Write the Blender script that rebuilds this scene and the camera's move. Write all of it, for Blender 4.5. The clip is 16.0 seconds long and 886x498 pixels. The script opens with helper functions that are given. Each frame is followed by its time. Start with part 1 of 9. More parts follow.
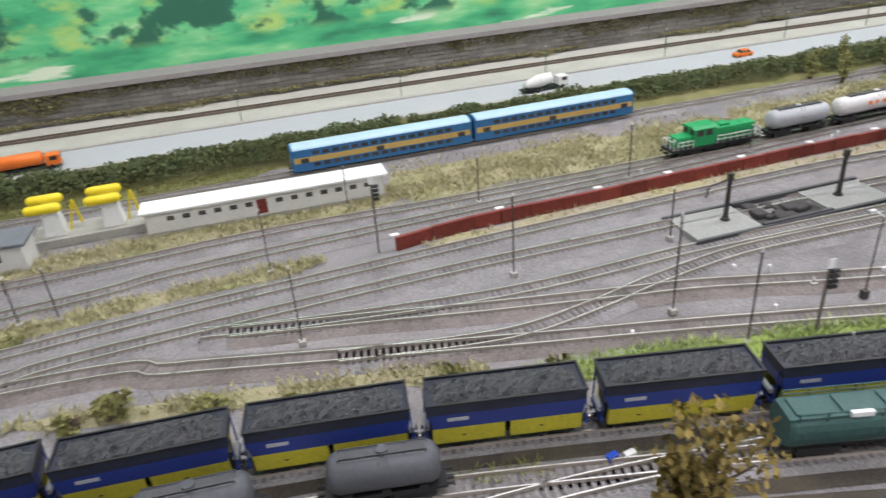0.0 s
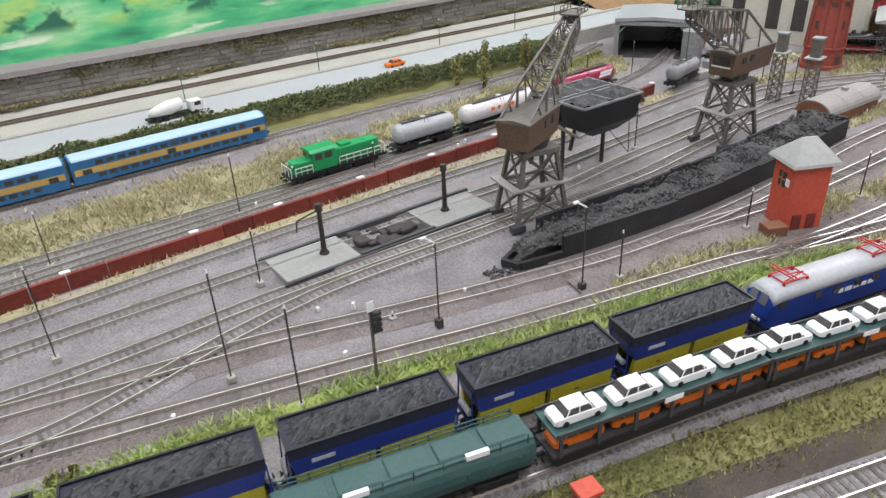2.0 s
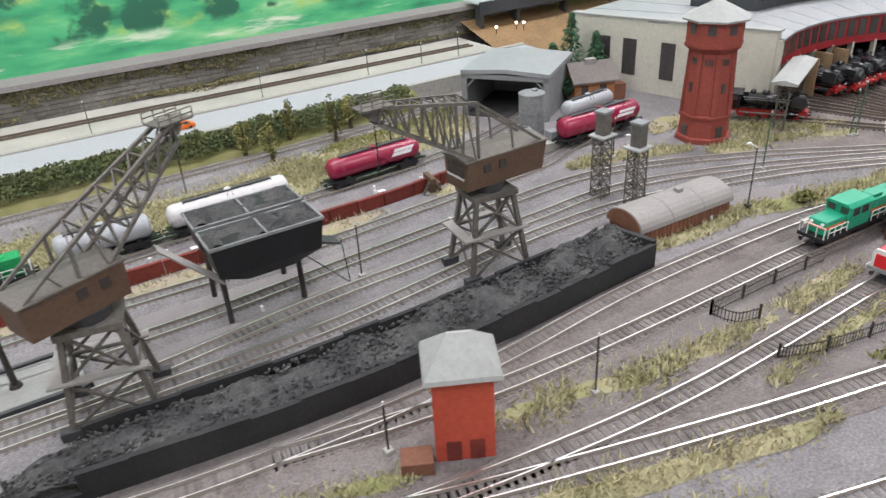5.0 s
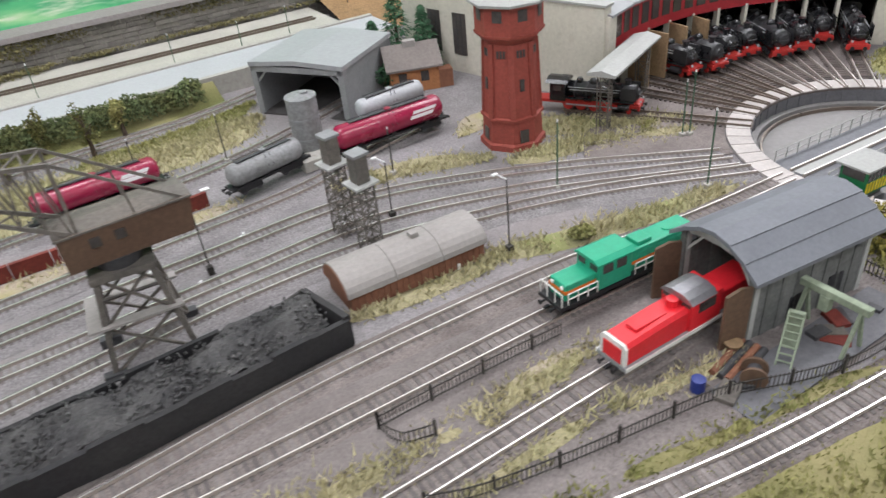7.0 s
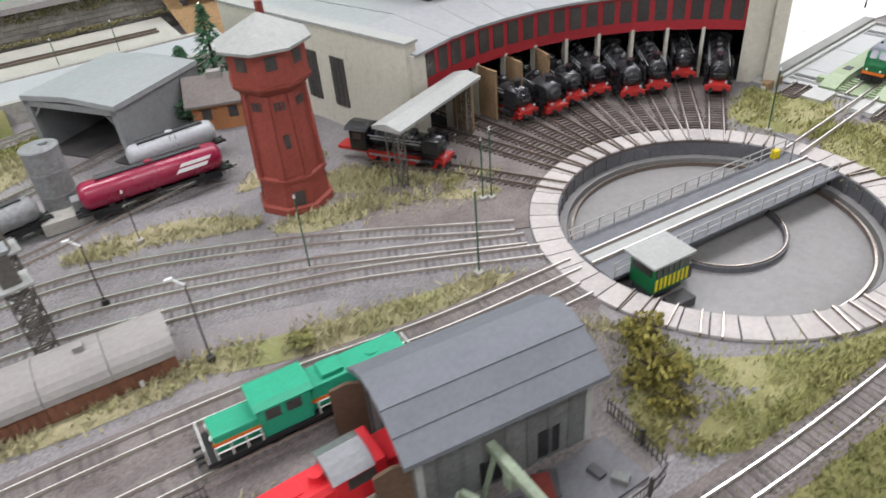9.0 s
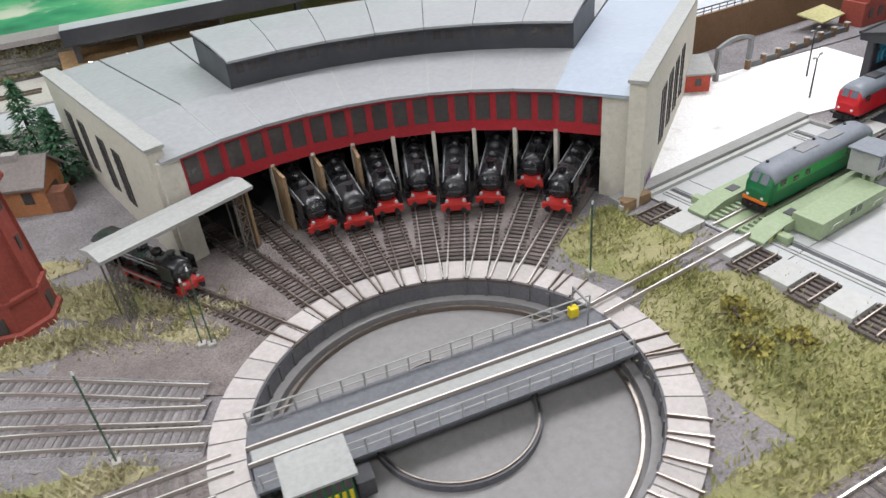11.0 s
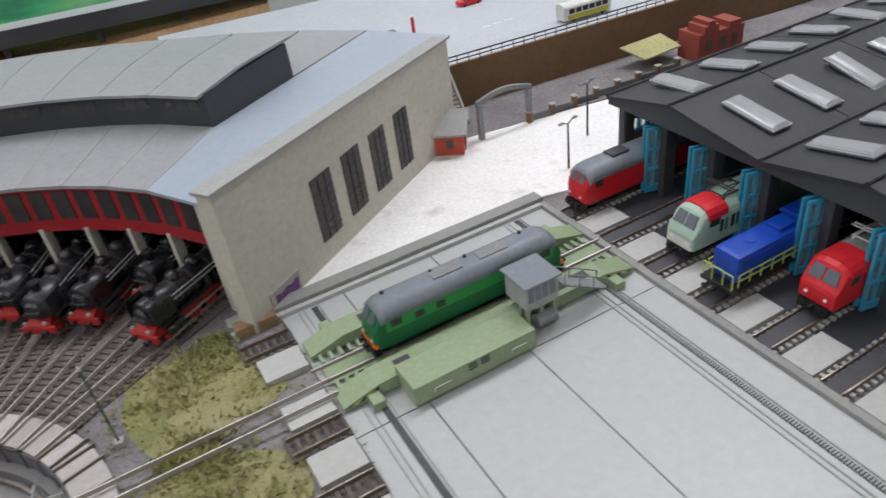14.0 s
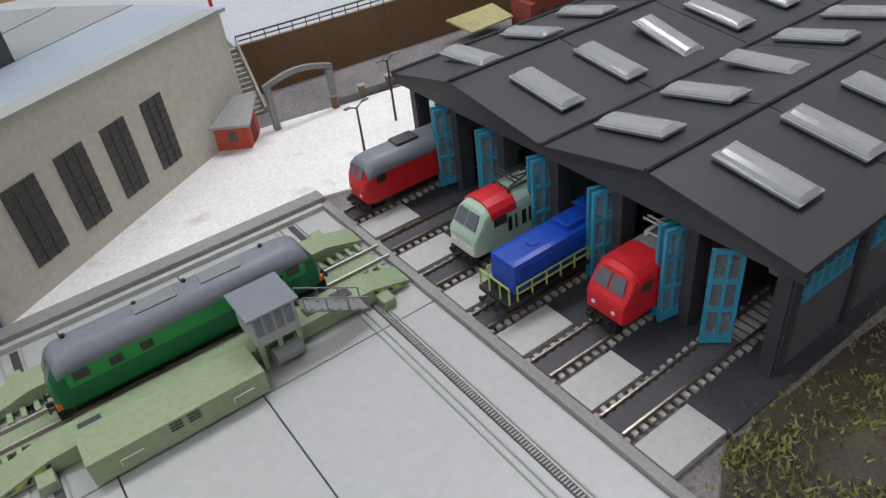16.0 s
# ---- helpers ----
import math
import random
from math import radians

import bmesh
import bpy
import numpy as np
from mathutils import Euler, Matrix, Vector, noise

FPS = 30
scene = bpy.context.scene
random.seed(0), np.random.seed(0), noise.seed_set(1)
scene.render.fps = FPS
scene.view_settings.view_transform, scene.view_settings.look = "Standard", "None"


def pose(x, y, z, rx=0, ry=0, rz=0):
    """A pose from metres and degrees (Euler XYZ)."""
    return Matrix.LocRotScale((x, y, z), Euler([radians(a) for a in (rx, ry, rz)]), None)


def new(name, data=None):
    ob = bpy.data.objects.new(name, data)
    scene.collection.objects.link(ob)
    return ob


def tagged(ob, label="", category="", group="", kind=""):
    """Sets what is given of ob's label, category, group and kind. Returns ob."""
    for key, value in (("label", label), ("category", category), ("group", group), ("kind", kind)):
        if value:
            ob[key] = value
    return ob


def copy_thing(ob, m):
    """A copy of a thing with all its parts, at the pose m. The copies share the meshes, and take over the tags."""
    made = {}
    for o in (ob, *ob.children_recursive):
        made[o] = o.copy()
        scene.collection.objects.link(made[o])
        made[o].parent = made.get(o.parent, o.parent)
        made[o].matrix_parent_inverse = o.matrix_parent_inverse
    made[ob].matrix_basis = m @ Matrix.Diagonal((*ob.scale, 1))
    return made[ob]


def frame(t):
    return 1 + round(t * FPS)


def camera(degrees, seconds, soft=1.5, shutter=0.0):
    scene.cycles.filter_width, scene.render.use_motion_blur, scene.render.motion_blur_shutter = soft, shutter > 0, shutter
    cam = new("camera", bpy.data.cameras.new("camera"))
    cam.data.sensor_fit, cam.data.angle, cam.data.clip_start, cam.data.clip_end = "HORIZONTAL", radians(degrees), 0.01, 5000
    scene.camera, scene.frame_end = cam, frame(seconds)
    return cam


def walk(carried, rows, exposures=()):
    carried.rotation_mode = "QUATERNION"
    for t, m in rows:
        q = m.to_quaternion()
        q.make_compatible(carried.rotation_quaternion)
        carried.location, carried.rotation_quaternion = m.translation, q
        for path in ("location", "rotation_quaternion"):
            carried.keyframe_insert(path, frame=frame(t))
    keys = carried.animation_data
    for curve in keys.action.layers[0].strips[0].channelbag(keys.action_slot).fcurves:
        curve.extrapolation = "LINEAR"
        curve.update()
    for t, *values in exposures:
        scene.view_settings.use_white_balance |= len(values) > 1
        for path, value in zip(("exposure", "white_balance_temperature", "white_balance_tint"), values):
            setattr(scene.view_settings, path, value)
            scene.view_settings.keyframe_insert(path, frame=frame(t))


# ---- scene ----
# A model railway in 1:87. The plan below is drawn in plan units; K is metres per unit.
K = 0.28
cam = camera(64.2, 16.0, soft=1.4, shutter=0.3)
METRES, EYE, TILT, LEAN, TURN = 2.57656, 0.42, 0.0, 0.0, -15.5
ROWS = [
    (0.0, 0.0, 0.0, 0.0, -2.03, -28.47, 3.75),
    (0.5, 0.024, 0.0047, -0.0028, -9.42, -29.31, 4.29),
    (1.0, 0.0501, 0.0139, -0.0072, -15.0, -30.02, 4.55),
    (1.5, 0.0769, 0.0196, -0.0071, -18.99, -29.77, 3.39),
    (2.0, 0.0966, 0.0249, -0.0074, -20.67, -28.95, 2.43),
    (2.5, 0.1153, 0.0306, -0.0078, -18.97, -28.34, 1.8),
    (3.0, 0.1476, 0.0476, -0.0091, -18.05, -27.97, 1.87),
    (3.5, 0.1826, 0.0585, -0.0057, -16.86, -27.69, 2.09),
    (4.0, 0.2304, 0.0692, -0.004, -15.89, -28.14, 2.08),
    (6.5, 0.3997, 0.1149, -0.0037, -17.88, -31.48, 5.31),
    (7.0, 0.4451, 0.1297, -0.0052, -17.32, -33.66, 5.12),
    (7.5, 0.4807, 0.1413, -0.0056, -17.3, -35.49, 4.49),
    (8.0, 0.5009, 0.1466, -0.0057, -17.88, -36.41, 3.84),
    (8.5, 0.5235, 0.1528, -0.0059, -18.0, -36.11, 3.84),
    (9.0, 0.5597, 0.162, -0.0054, -17.3, -35.2, 4.29),
    (9.5, 0.604, 0.1738, -0.006, -16.58, -32.99, 5.19),
    (12.0, 0.7612, 0.2195, -0.0058, -5.75, -33.24, 5.55),
    (12.5, 0.7899, 0.2293, -0.0058, -4.89, -33.09, 6.33),
    (13.0, 0.8192, 0.2376, -0.0063, -4.07, -33.07, 6.7),
    (13.5, 0.8499, 0.2482, -0.0069, -4.97, -33.94, 6.69),
    (14.0, 0.883, 0.2584, -0.0084, -6.37, -34.72, 6.74),
    (14.5, 0.9164, 0.2674, -0.0121, -8.06, -35.56, 6.52),
    (15.0, 0.9352, 0.2797, -0.0217, -9.97, -36.09, 6.44),
    (15.5, 0.9391, 0.2895, -0.0308, -11.7, -36.46, 6.11),
    (16.0, 0.9405, 0.2908, -0.0338, -12.85, -36.56, 5.89),
]
walk(cam, [(t, pose(0, 0, EYE, TILT, LEAN, TURN) @ pose(METRES * x, METRES * y, METRES * z, 90 + pitch, roll, yaw)) for t, x, y, z, yaw, pitch, roll in ROWS],
     exposures=[(0.0, 0.15), (8.0, 0.12), (9.5, 0.03), (12.5, -0.12), (14.0, -0.6), (16.0, -0.72)])

# ---- light: a closed exhibition room under rows of ceiling panels ----
world = bpy.data.worlds.new("world")
scene.world = world
world.use_nodes = True
world.node_tree.nodes["Background"].inputs[0].default_value = (0.85, 0.92, 1.0, 1)
world.node_tree.nodes["Background"].inputs[1].default_value = 0.15
CEILING = 1.75
LAMPS = [(-0.4, 0.95, 13.5), (0.9, 0.95, 13.5), (2.3, 1.0, 10.5), (3.4, 1.0, 24.0), (0.2, -0.6, 14.5), (1.75, -0.6, 11.5)]
for lx, ly, watts in LAMPS:
    lamp_data = bpy.data.lights.new("ceiling_panel_light", "AREA")
    lamp_data.shape, lamp_data.size, lamp_data.size_y = "RECTANGLE", 0.95, 0.3
    lamp_data.energy = watts
    lamp_data.color = (0.925, 0.925, 1.0)
    lamp_ob = new("ceiling_panel_light", lamp_data)
    lamp_ob.location = (lx, ly, CEILING - 0.05)

# ---- materials ----
def mat(name, col, rough=0.7, metal=0.0, var=0.25, big=6.0, small=220.0, bump=0.15, tint=None, spec=0.4, island=0.0, objrand=0.0, speck=0.0, speck_col=(0.02, 0.02, 0.02)):
    """A surface with two scales of variation (big, small: per metre), wear towards tint, and fine relief."""
    m = bpy.data.materials.new(name)
    m.use_nodes = True
    nt = m.node_tree
    n, l = nt.nodes, nt.links
    b = n["Principled BSDF"]
    b.inputs["Roughness"].default_value = rough
    b.inputs["Metallic"].default_value = metal
    b.inputs["Specular IOR Level"].default_value = spec
    geo = n.new("ShaderNodeNewGeometry")
    def noise_tex(scale, detail):
        t = n.new("ShaderNodeTexNoise")
        t.inputs["Scale"].default_value = scale
        t.inputs["Detail"].default_value = detail
        t.inputs["Roughness"].default_value = 0.65
        l.new(geo.outputs["Position"], t.inputs["Vector"])
        return t
    def ramp(src, lo, hi, a, c):
        r = n.new("ShaderNodeMapRange")
        r.inputs[1].default_value, r.inputs[2].default_value, r.inputs[3].default_value, r.inputs[4].default_value = lo, hi, a, c
        l.new(src, r.inputs[0])
        return r.outputs[0]
    def mix(kind, fac, a, c):
        x = n.new("ShaderNodeMix")
        x.data_type, x.blend_type = "RGBA", kind
        for sock, val in ((x.inputs[0], fac), (x.inputs[6], a), (x.inputs[7], c)):
            if hasattr(val, "is_linked"):
                l.new(val, sock)
            elif isinstance(val, (int, float)):
                sock.default_value = val
            else:
                sock.default_value = (*val, 1)
        return x.outputs[2]
    t1, t2 = noise_tex(big, 5), noise_tex(small, 4)
    tint = tint or tuple(c * 0.55 for c in col)
    out = mix("MIX", ramp(t1.outputs[0], 0.38, 0.68, 0.0, min(1.0, var * 2.2)), col, tint)
    grain = ramp(t2.outputs[0], 0.3, 0.7, 1.0 - var, 1.0 + var * 0.6)
    g = n.new("ShaderNodeCombineColor")
    for i in range(3):
        l.new(grain, g.inputs[i])
    out = mix("MULTIPLY", 1.0, out, g.outputs[0])
    if speck:
        t3 = noise_tex(small * 0.45, 2)
        out = mix("MIX", ramp(t3.outputs[0], 0.6, 0.66, 0.0, speck), out, speck_col)
    for amount, src in ((island, geo.outputs["Random Per Island"]), (objrand, None)):
        if amount:
            if src is None:
                src = n.new("ShaderNodeObjectInfo").outputs["Random"]
            v = ramp(src, 0, 1, 1 - amount, 1 + amount * 0.7)
            g2 = n.new("ShaderNodeCombineColor")
            for i in range(3):
                l.new(v, g2.inputs[i])
            out = mix("MULTIPLY", 1.0, out, g2.outputs[0])
    l.new(out, b.inputs["Base Color"])
    if bump:
        bp = n.new("ShaderNodeBump")
        bp.inputs["Strength"].default_value = bump
        bp.inputs["Distance"].default_value = 0.0012
        l.new(t2.outputs[0], bp.inputs["Height"])
        l.new(bp.outputs[0], b.inputs["Normal"])
    rr = ramp(t1.outputs[0], 0.3, 0.7, max(0.03, rough - 0.08), min(1.0, rough + 0.1))
    l.new(rr, b.inputs["Roughness"])
    return m

def two_tone(name, col_a, col_b, scale, lo, hi, rough=0.9, bump=0.3, small=260.0, var=0.3, third=None, third_scale=3.0, island=0.0):
    """Ground-like cover: two colours in patches, an optional third in larger ones, with grain."""
    m = mat(name, col_a, rough, 0, var, scale, small, bump, col_b, 0.2, island)
    if third:
        nt = m.node_tree
        n, l = nt.nodes, nt.links
        b = n["Principled BSDF"]
        src = b.inputs["Base Color"].links[0].from_socket
        geo = n.new("ShaderNodeNewGeometry")
        t = n.new("ShaderNodeTexNoise")
        t.inputs["Scale"].default_value = third_scale
        t.inputs["Detail"].default_value = 6
        l.new(geo.outputs["Position"], t.inputs["Vector"])
        r = n.new("ShaderNodeMapRange")
        r.inputs[1].default_value, r.inputs[2].default_value = lo, hi
        l.new(t.outputs[0], r.inputs[0])
        x = n.new("ShaderNodeMix")
        x.data_type = "RGBA"
        l.new(r.outputs[0], x.inputs[0])
        l.new(src, x.inputs[6])
        x.inputs[7].default_value = (*third, 1)
        l.new(x.outputs[2], b.inputs["Base Color"])
    return m

def glass(name, col=(0.9, 0.95, 0.95), rough=0.05, alpha=0.35):
    m = bpy.data.materials.new(name)
    m.use_nodes = True
    b = m.node_tree.nodes["Principled BSDF"]
    b.inputs["Base Color"].default_value = (*col, 1)
    b.inputs["Roughness"].default_value = rough
    b.inputs["Alpha"].default_value = alpha
    b.inputs["Specular IOR Level"].default_value = 0.8
    return m

def glow(name, col, strength):
    m = bpy.data.materials.new(name)
    m.use_nodes = True
    b = m.node_tree.nodes["Principled BSDF"]
    b.inputs["Base Color"].default_value = (*col, 1)
    b.inputs["Emission Color"].default_value = (*col, 1)
    b.inputs["Emission Strength"].default_value = strength
    return m

M = {
    "yard": two_tone("yard_gravel", (0.268, 0.252, 0.256), (0.176, 0.163, 0.166), 9, 0.5, 0.75, bump=0.7, small=420, var=0.40, third=(0.285, 0.25, 0.245), third_scale=2.2),
    "coaldirt": two_tone("coal_dirt", (0.075, 0.07, 0.068), (0.035, 0.033, 0.033), 14, 0.5, 0.7, bump=0.7, small=420),
    "ballast": two_tone("ballast_stone", (0.275, 0.26, 0.262), (0.19, 0.177, 0.178), 20, 0.5, 0.7, bump=0.8, small=520, var=0.45),
    "ballastdark": two_tone("brown_ballast", (0.23, 0.20, 0.188), (0.15, 0.128, 0.12), 20, 0.5, 0.7, bump=0.8, small=520, var=0.45),
    "soil": two_tone("dark_brown_gravel", (0.215, 0.19, 0.182), (0.135, 0.118, 0.112), 11, 0.5, 0.72, bump=0.8, small=420, var=0.42, third=(0.23, 0.205, 0.195), third_scale=4),
    "copestone": mat("mauve_coping", (0.27, 0.245, 0.24), 0.85, 0, 0.15, 9, 200, 0.2, (0.21, 0.19, 0.18)),
    "gunmetal": mat("gunmetal_roof", (0.34, 0.34, 0.36), 0.32, 0.8, 0.15, 16, 260, 0.03, (0.22, 0.22, 0.23)),
    "leafscrub": mat("scrub_foliage", (0.20, 0.175, 0.085), 0.9, 0, 0.35, 30, 300, 0.2, (0.12, 0.115, 0.05), 0.2, island=0.4),
    "leafyellow": mat("yellow_foliage", (0.36, 0.32, 0.09), 0.85, 0, 0.35, 30, 300, 0.2, (0.22, 0.19, 0.05), 0.2, island=0.45),
    "whitegravel": two_tone("white_sand", (0.86, 0.85, 0.83), (0.76, 0.74, 0.71), 10, 0.6, 0.75, bump=0.35, small=300, var=0.14, third=(0.56, 0.53, 0.49), third_scale=24),
    "sleeper": mat("sleeper_wood", (0.19, 0.17, 0.163), 0.9, 0, 0.3, 20, 400, 0.3, island=0.35),
    "sleeperdark": mat("dark_sleeper_wood", (0.145, 0.12, 0.11), 0.9, 0, 0.3, 20, 400, 0.3, island=0.35),
    "sleeperpale": mat("pale_concrete_sleeper", (0.42, 0.40, 0.37), 0.85, 0, 0.2, 20, 400, 0.2, island=0.25),
    # Blue-grey of the shed's side walls, darkened for the shade they stand in.
    "shedwall": mat("blue_grey_shed_wall", (0.10, 0.105, 0.118), 0.6, 0, 0.15, 12, 220, 0.1, (0.075, 0.078, 0.088)),
    "weathertank": mat("weathered_grey_tank", (0.26, 0.265, 0.27), 0.55, 0, 0.3, 18, 240, 0.08, (0.15, 0.145, 0.14)),
    "trackfill": mat("dark_track_infill", (0.085, 0.083, 0.092), 0.7, 0, 0.15, 12, 260, 0.15),
    "lime": mat("lime_handrail", (0.42, 0.52, 0.10), 0.5, 0, 0.1, 14, 240, 0.03),
    "hoistgreen": mat("faded_green_timber", (0.27, 0.32, 0.23), 0.75, 0, 0.25, 20, 260, 0.2),
    # The grey in this glass colour stands for the light reflected in the panes.
    "windscreen": mat("tinted_windscreen", (0.13, 0.14, 0.17), 0.10, 0, 0.1, 14, 200, 0, (0.15, 0.16, 0.17), 0.7),
    "rail": mat("rail_nickel", (0.93, 0.91, 0.89), 0.34, 1.0, 0.15, 12, 300, 0.05, (0.42, 0.36, 0.31)),
    "railrust": mat("rail_weathered", (0.48, 0.43, 0.38), 0.33, 0.85, 0.25, 12, 300, 0.1, (0.16, 0.11, 0.085)),
    "grassdry": two_tone("dry_static_grass", (0.36, 0.32, 0.20), (0.27, 0.255, 0.135), 18, 0.5, 0.72, bump=0.8, small=420, var=0.35, third=(0.21, 0.225, 0.09), third_scale=9),
    "bladedry": mat("dry_grass_blade", (0.50, 0.45, 0.28), 0.85, 0, 0.3, 10, 80, 0, (0.34, 0.335, 0.16), 0.15, island=0.25),
    "bladegreen": mat("green_grass_blade", (0.36, 0.46, 0.16), 0.85, 0, 0.3, 14, 80, 0, (0.44, 0.45, 0.22), 0.15, island=0.25),
    "grassgreen": two_tone("green_turf", (0.25, 0.33, 0.08), (0.34, 0.36, 0.14), 16, 0.5, 0.7, bump=0.6, small=500),
    "blademoss": mat("moss_grass_blade", (0.30, 0.285, 0.115), 0.85, 0, 0.35, 12, 80, 0, (0.17, 0.20, 0.065), 0.15, island=0.3),
    "grassmoss": two_tone("moss_turf", (0.20, 0.19, 0.075), (0.115, 0.125, 0.045), 14, 0.45, 0.7, bump=0.9, small=420, var=0.4, third=(0.27, 0.24, 0.12), third_scale=8),
    "bladeolive": mat("olive_grass_blade", (0.42, 0.40, 0.18), 0.85, 0, 0.35, 12, 80, 0, (0.26, 0.29, 0.10), 0.15, island=0.3),
    "grassolive": two_tone("olive_turf", (0.30, 0.28, 0.13), (0.18, 0.20, 0.075), 14, 0.45, 0.7, bump=0.9, small=420, var=0.4, third=(0.38, 0.34, 0.20), third_scale=8),
    "leafdark": mat("dark_foliage", (0.095, 0.125, 0.055), 0.85, 0, 0.4, 30, 300, 0.2, (0.10, 0.10, 0.035), 0.2, island=0.5),
    "leafolive": mat("olive_foliage", (0.25, 0.25, 0.10), 0.85, 0, 0.35, 30, 300, 0.2, (0.22, 0.19, 0.06), 0.2, island=0.5),
    "leafmustard": mat("mustard_foliage", (0.27, 0.205, 0.065), 0.85, 0, 0.35, 30, 300, 0.2, (0.14, 0.095, 0.028), 0.2, island=0.5),
    "leaffir": mat("fir_foliage", (0.06, 0.14, 0.075), 0.85, 0, 0.35, 30, 300, 0.2, (0.05, 0.12, 0.06), 0.2, island=0.5),
    "bark": mat("bark", (0.09, 0.065, 0.045), 0.9),
    "stonewall": mat("retaining_stone", (0.27, 0.25, 0.225), 0.9, 0, 0.3, 16, 160, 0.6, (0.17, 0.16, 0.135), island=0.22, objrand=0.2),
    "concrete": mat("concrete", (0.40, 0.385, 0.35), 0.85, 0, 0.16, 9, 200, 0.25, (0.30, 0.285, 0.25), speck=0.25, speck_col=(0.2, 0.18, 0.15)),
    "slab": mat("pale_slab", (0.47, 0.47, 0.45), 0.8, 0, 0.08, 7, 160, 0.12, (0.43, 0.43, 0.41), objrand=0.06),
    "pitfloor": mat("pit_floor_plastic", (0.44, 0.45, 0.445), 0.42, 0, 0.06, 3.5, 120, 0.06, (0.39, 0.395, 0.385), 0.5, speck=0.12, speck_col=(0.42, 0.42, 0.4)),
    "kerb": mat("grey_kerb", (0.30, 0.30, 0.285), 0.8, 0, 0.12, 10, 200, 0.2),
    "asphalt": mat("pale_asphalt", (0.40, 0.41, 0.425), 0.8, 0, 0.1, 5, 260, 0.2, (0.34, 0.345, 0.355)),
    "street": mat("street_grey", (0.48, 0.505, 0.54), 0.55, 0, 0.1, 5, 200, 0.1, (0.33, 0.35, 0.38), 0.5),
    "path": mat("sandy_path", (0.47, 0.45, 0.40), 0.9, 0, 0.18, 8, 250, 0.4),
    "brown": mat("brown_wall", (0.20, 0.115, 0.06), 0.8, 0, 0.15, 8, 160, 0.2),
    "redwall": mat("rust_red_board", (0.20, 0.035, 0.025), 0.75, 0, 0.25, 14, 200, 0.2, objrand=0.2),
    "redbrick": mat("red_brick", (0.29, 0.062, 0.045), 0.7, 0, 0.2, 14, 260, 0.25, (0.22, 0.045, 0.032), island=0.18),
    "hutred": mat("red_painted_hut", (0.52, 0.085, 0.05), 0.6, 0, 0.18, 12, 200, 0.1, (0.40, 0.06, 0.035)),
    "roofgrey": mat("grey_roof_sheet", (0.36, 0.365, 0.35), 0.75, 0, 0.12, 9, 220, 0.15, (0.28, 0.28, 0.265)),
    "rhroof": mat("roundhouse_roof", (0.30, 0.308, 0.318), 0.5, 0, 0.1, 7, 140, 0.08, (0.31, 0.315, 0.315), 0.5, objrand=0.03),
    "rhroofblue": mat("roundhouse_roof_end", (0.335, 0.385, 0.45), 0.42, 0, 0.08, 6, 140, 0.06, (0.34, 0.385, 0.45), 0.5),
    "anthracite": mat("anthracite_plastic", (0.042, 0.044, 0.052), 0.5, 0, 0.15, 12, 220, 0.1, (0.085, 0.088, 0.095)),
    "shedroof": mat("shed_roof_felt", (0.031, 0.031, 0.036), 0.48, 0, 0.15, 9, 300, 0.12, (0.052, 0.052, 0.058), objrand=0.08),
    "cream": mat("cream_plaster", (0.56, 0.535, 0.46), 0.75, 0, 0.12, 10, 160, 0.12, (0.42, 0.395, 0.32), speck=0.25, speck_col=(0.36, 0.33, 0.26)),
    "rhred": mat("crimson_frame", (0.36, 0.022, 0.03), 0.5, 0, 0.15, 12, 200, 0.05),
    "darkglass": mat("dark_pane", (0.045, 0.04, 0.038), 0.2, 0, 0.3, 14, 200, 0, (0.09, 0.08, 0.075), 0.6),
    "mesh": mat("dark_lattice_pane", (0.06, 0.053, 0.05), 0.5, 0, 0.3, 14, 260, 0.1, (0.10, 0.09, 0.08)),
    "black": mat("black_plastic", (0.018, 0.018, 0.02), 0.45, 0, 0.3, 20, 300, 0.05),
    "steamblack": mat("loco_black", (0.012, 0.0125, 0.015), 0.27, 0.1, 0.3, 25, 300, 0.05, (0.05, 0.05, 0.052), 0.6),
    "locored": mat("wheel_red", (0.46, 0.03, 0.025), 0.45, 0, 0.2, 25, 300, 0.05),
    "coal": mat("coal", (0.030, 0.032, 0.037), 0.4, 0, 0.4, 40, 420, 0.9, (0.055, 0.056, 0.06), 0.5, island=0.5),
    "coalgrey": mat("dusty_coal", (0.06, 0.059, 0.06), 0.75, 0, 0.45, 30, 420, 0.9, (0.12, 0.118, 0.115), 0.3, island=0.4),
    "bunker": mat("bunker_black_boards", (0.020, 0.020, 0.022), 0.8, 0, 0.35, 14, 260, 0.3, (0.045, 0.043, 0.042)),
    "hopblue": mat("wagon_navy", (0.018, 0.036, 0.20), 0.45, 0, 0.15, 16, 260, 0.05, (0.02, 0.024, 0.07), objrand=0.12),
    "hopdark": mat("wagon_dark_upper", (0.022, 0.026, 0.045), 0.55, 0, 0.2, 16, 260, 0.05),
    "hopyellow": mat("wagon_yellow", (0.50, 0.44, 0.035), 0.5, 0, 0.18, 16, 260, 0.05, (0.34, 0.30, 0.05)),
    "steelgrey": mat("grey_tank", (0.40, 0.41, 0.43), 0.4, 0, 0.14, 16, 260, 0.05, (0.30, 0.30, 0.31)),
    "darkgreytank": mat("dark_grey_tank", (0.085, 0.088, 0.10), 0.5, 0, 0.2, 16, 260, 0.05),
    "whitetank": mat("white_tank", (0.62, 0.60, 0.60), 0.35, 0, 0.12, 16, 260, 0.05, (0.5, 0.46, 0.45)),
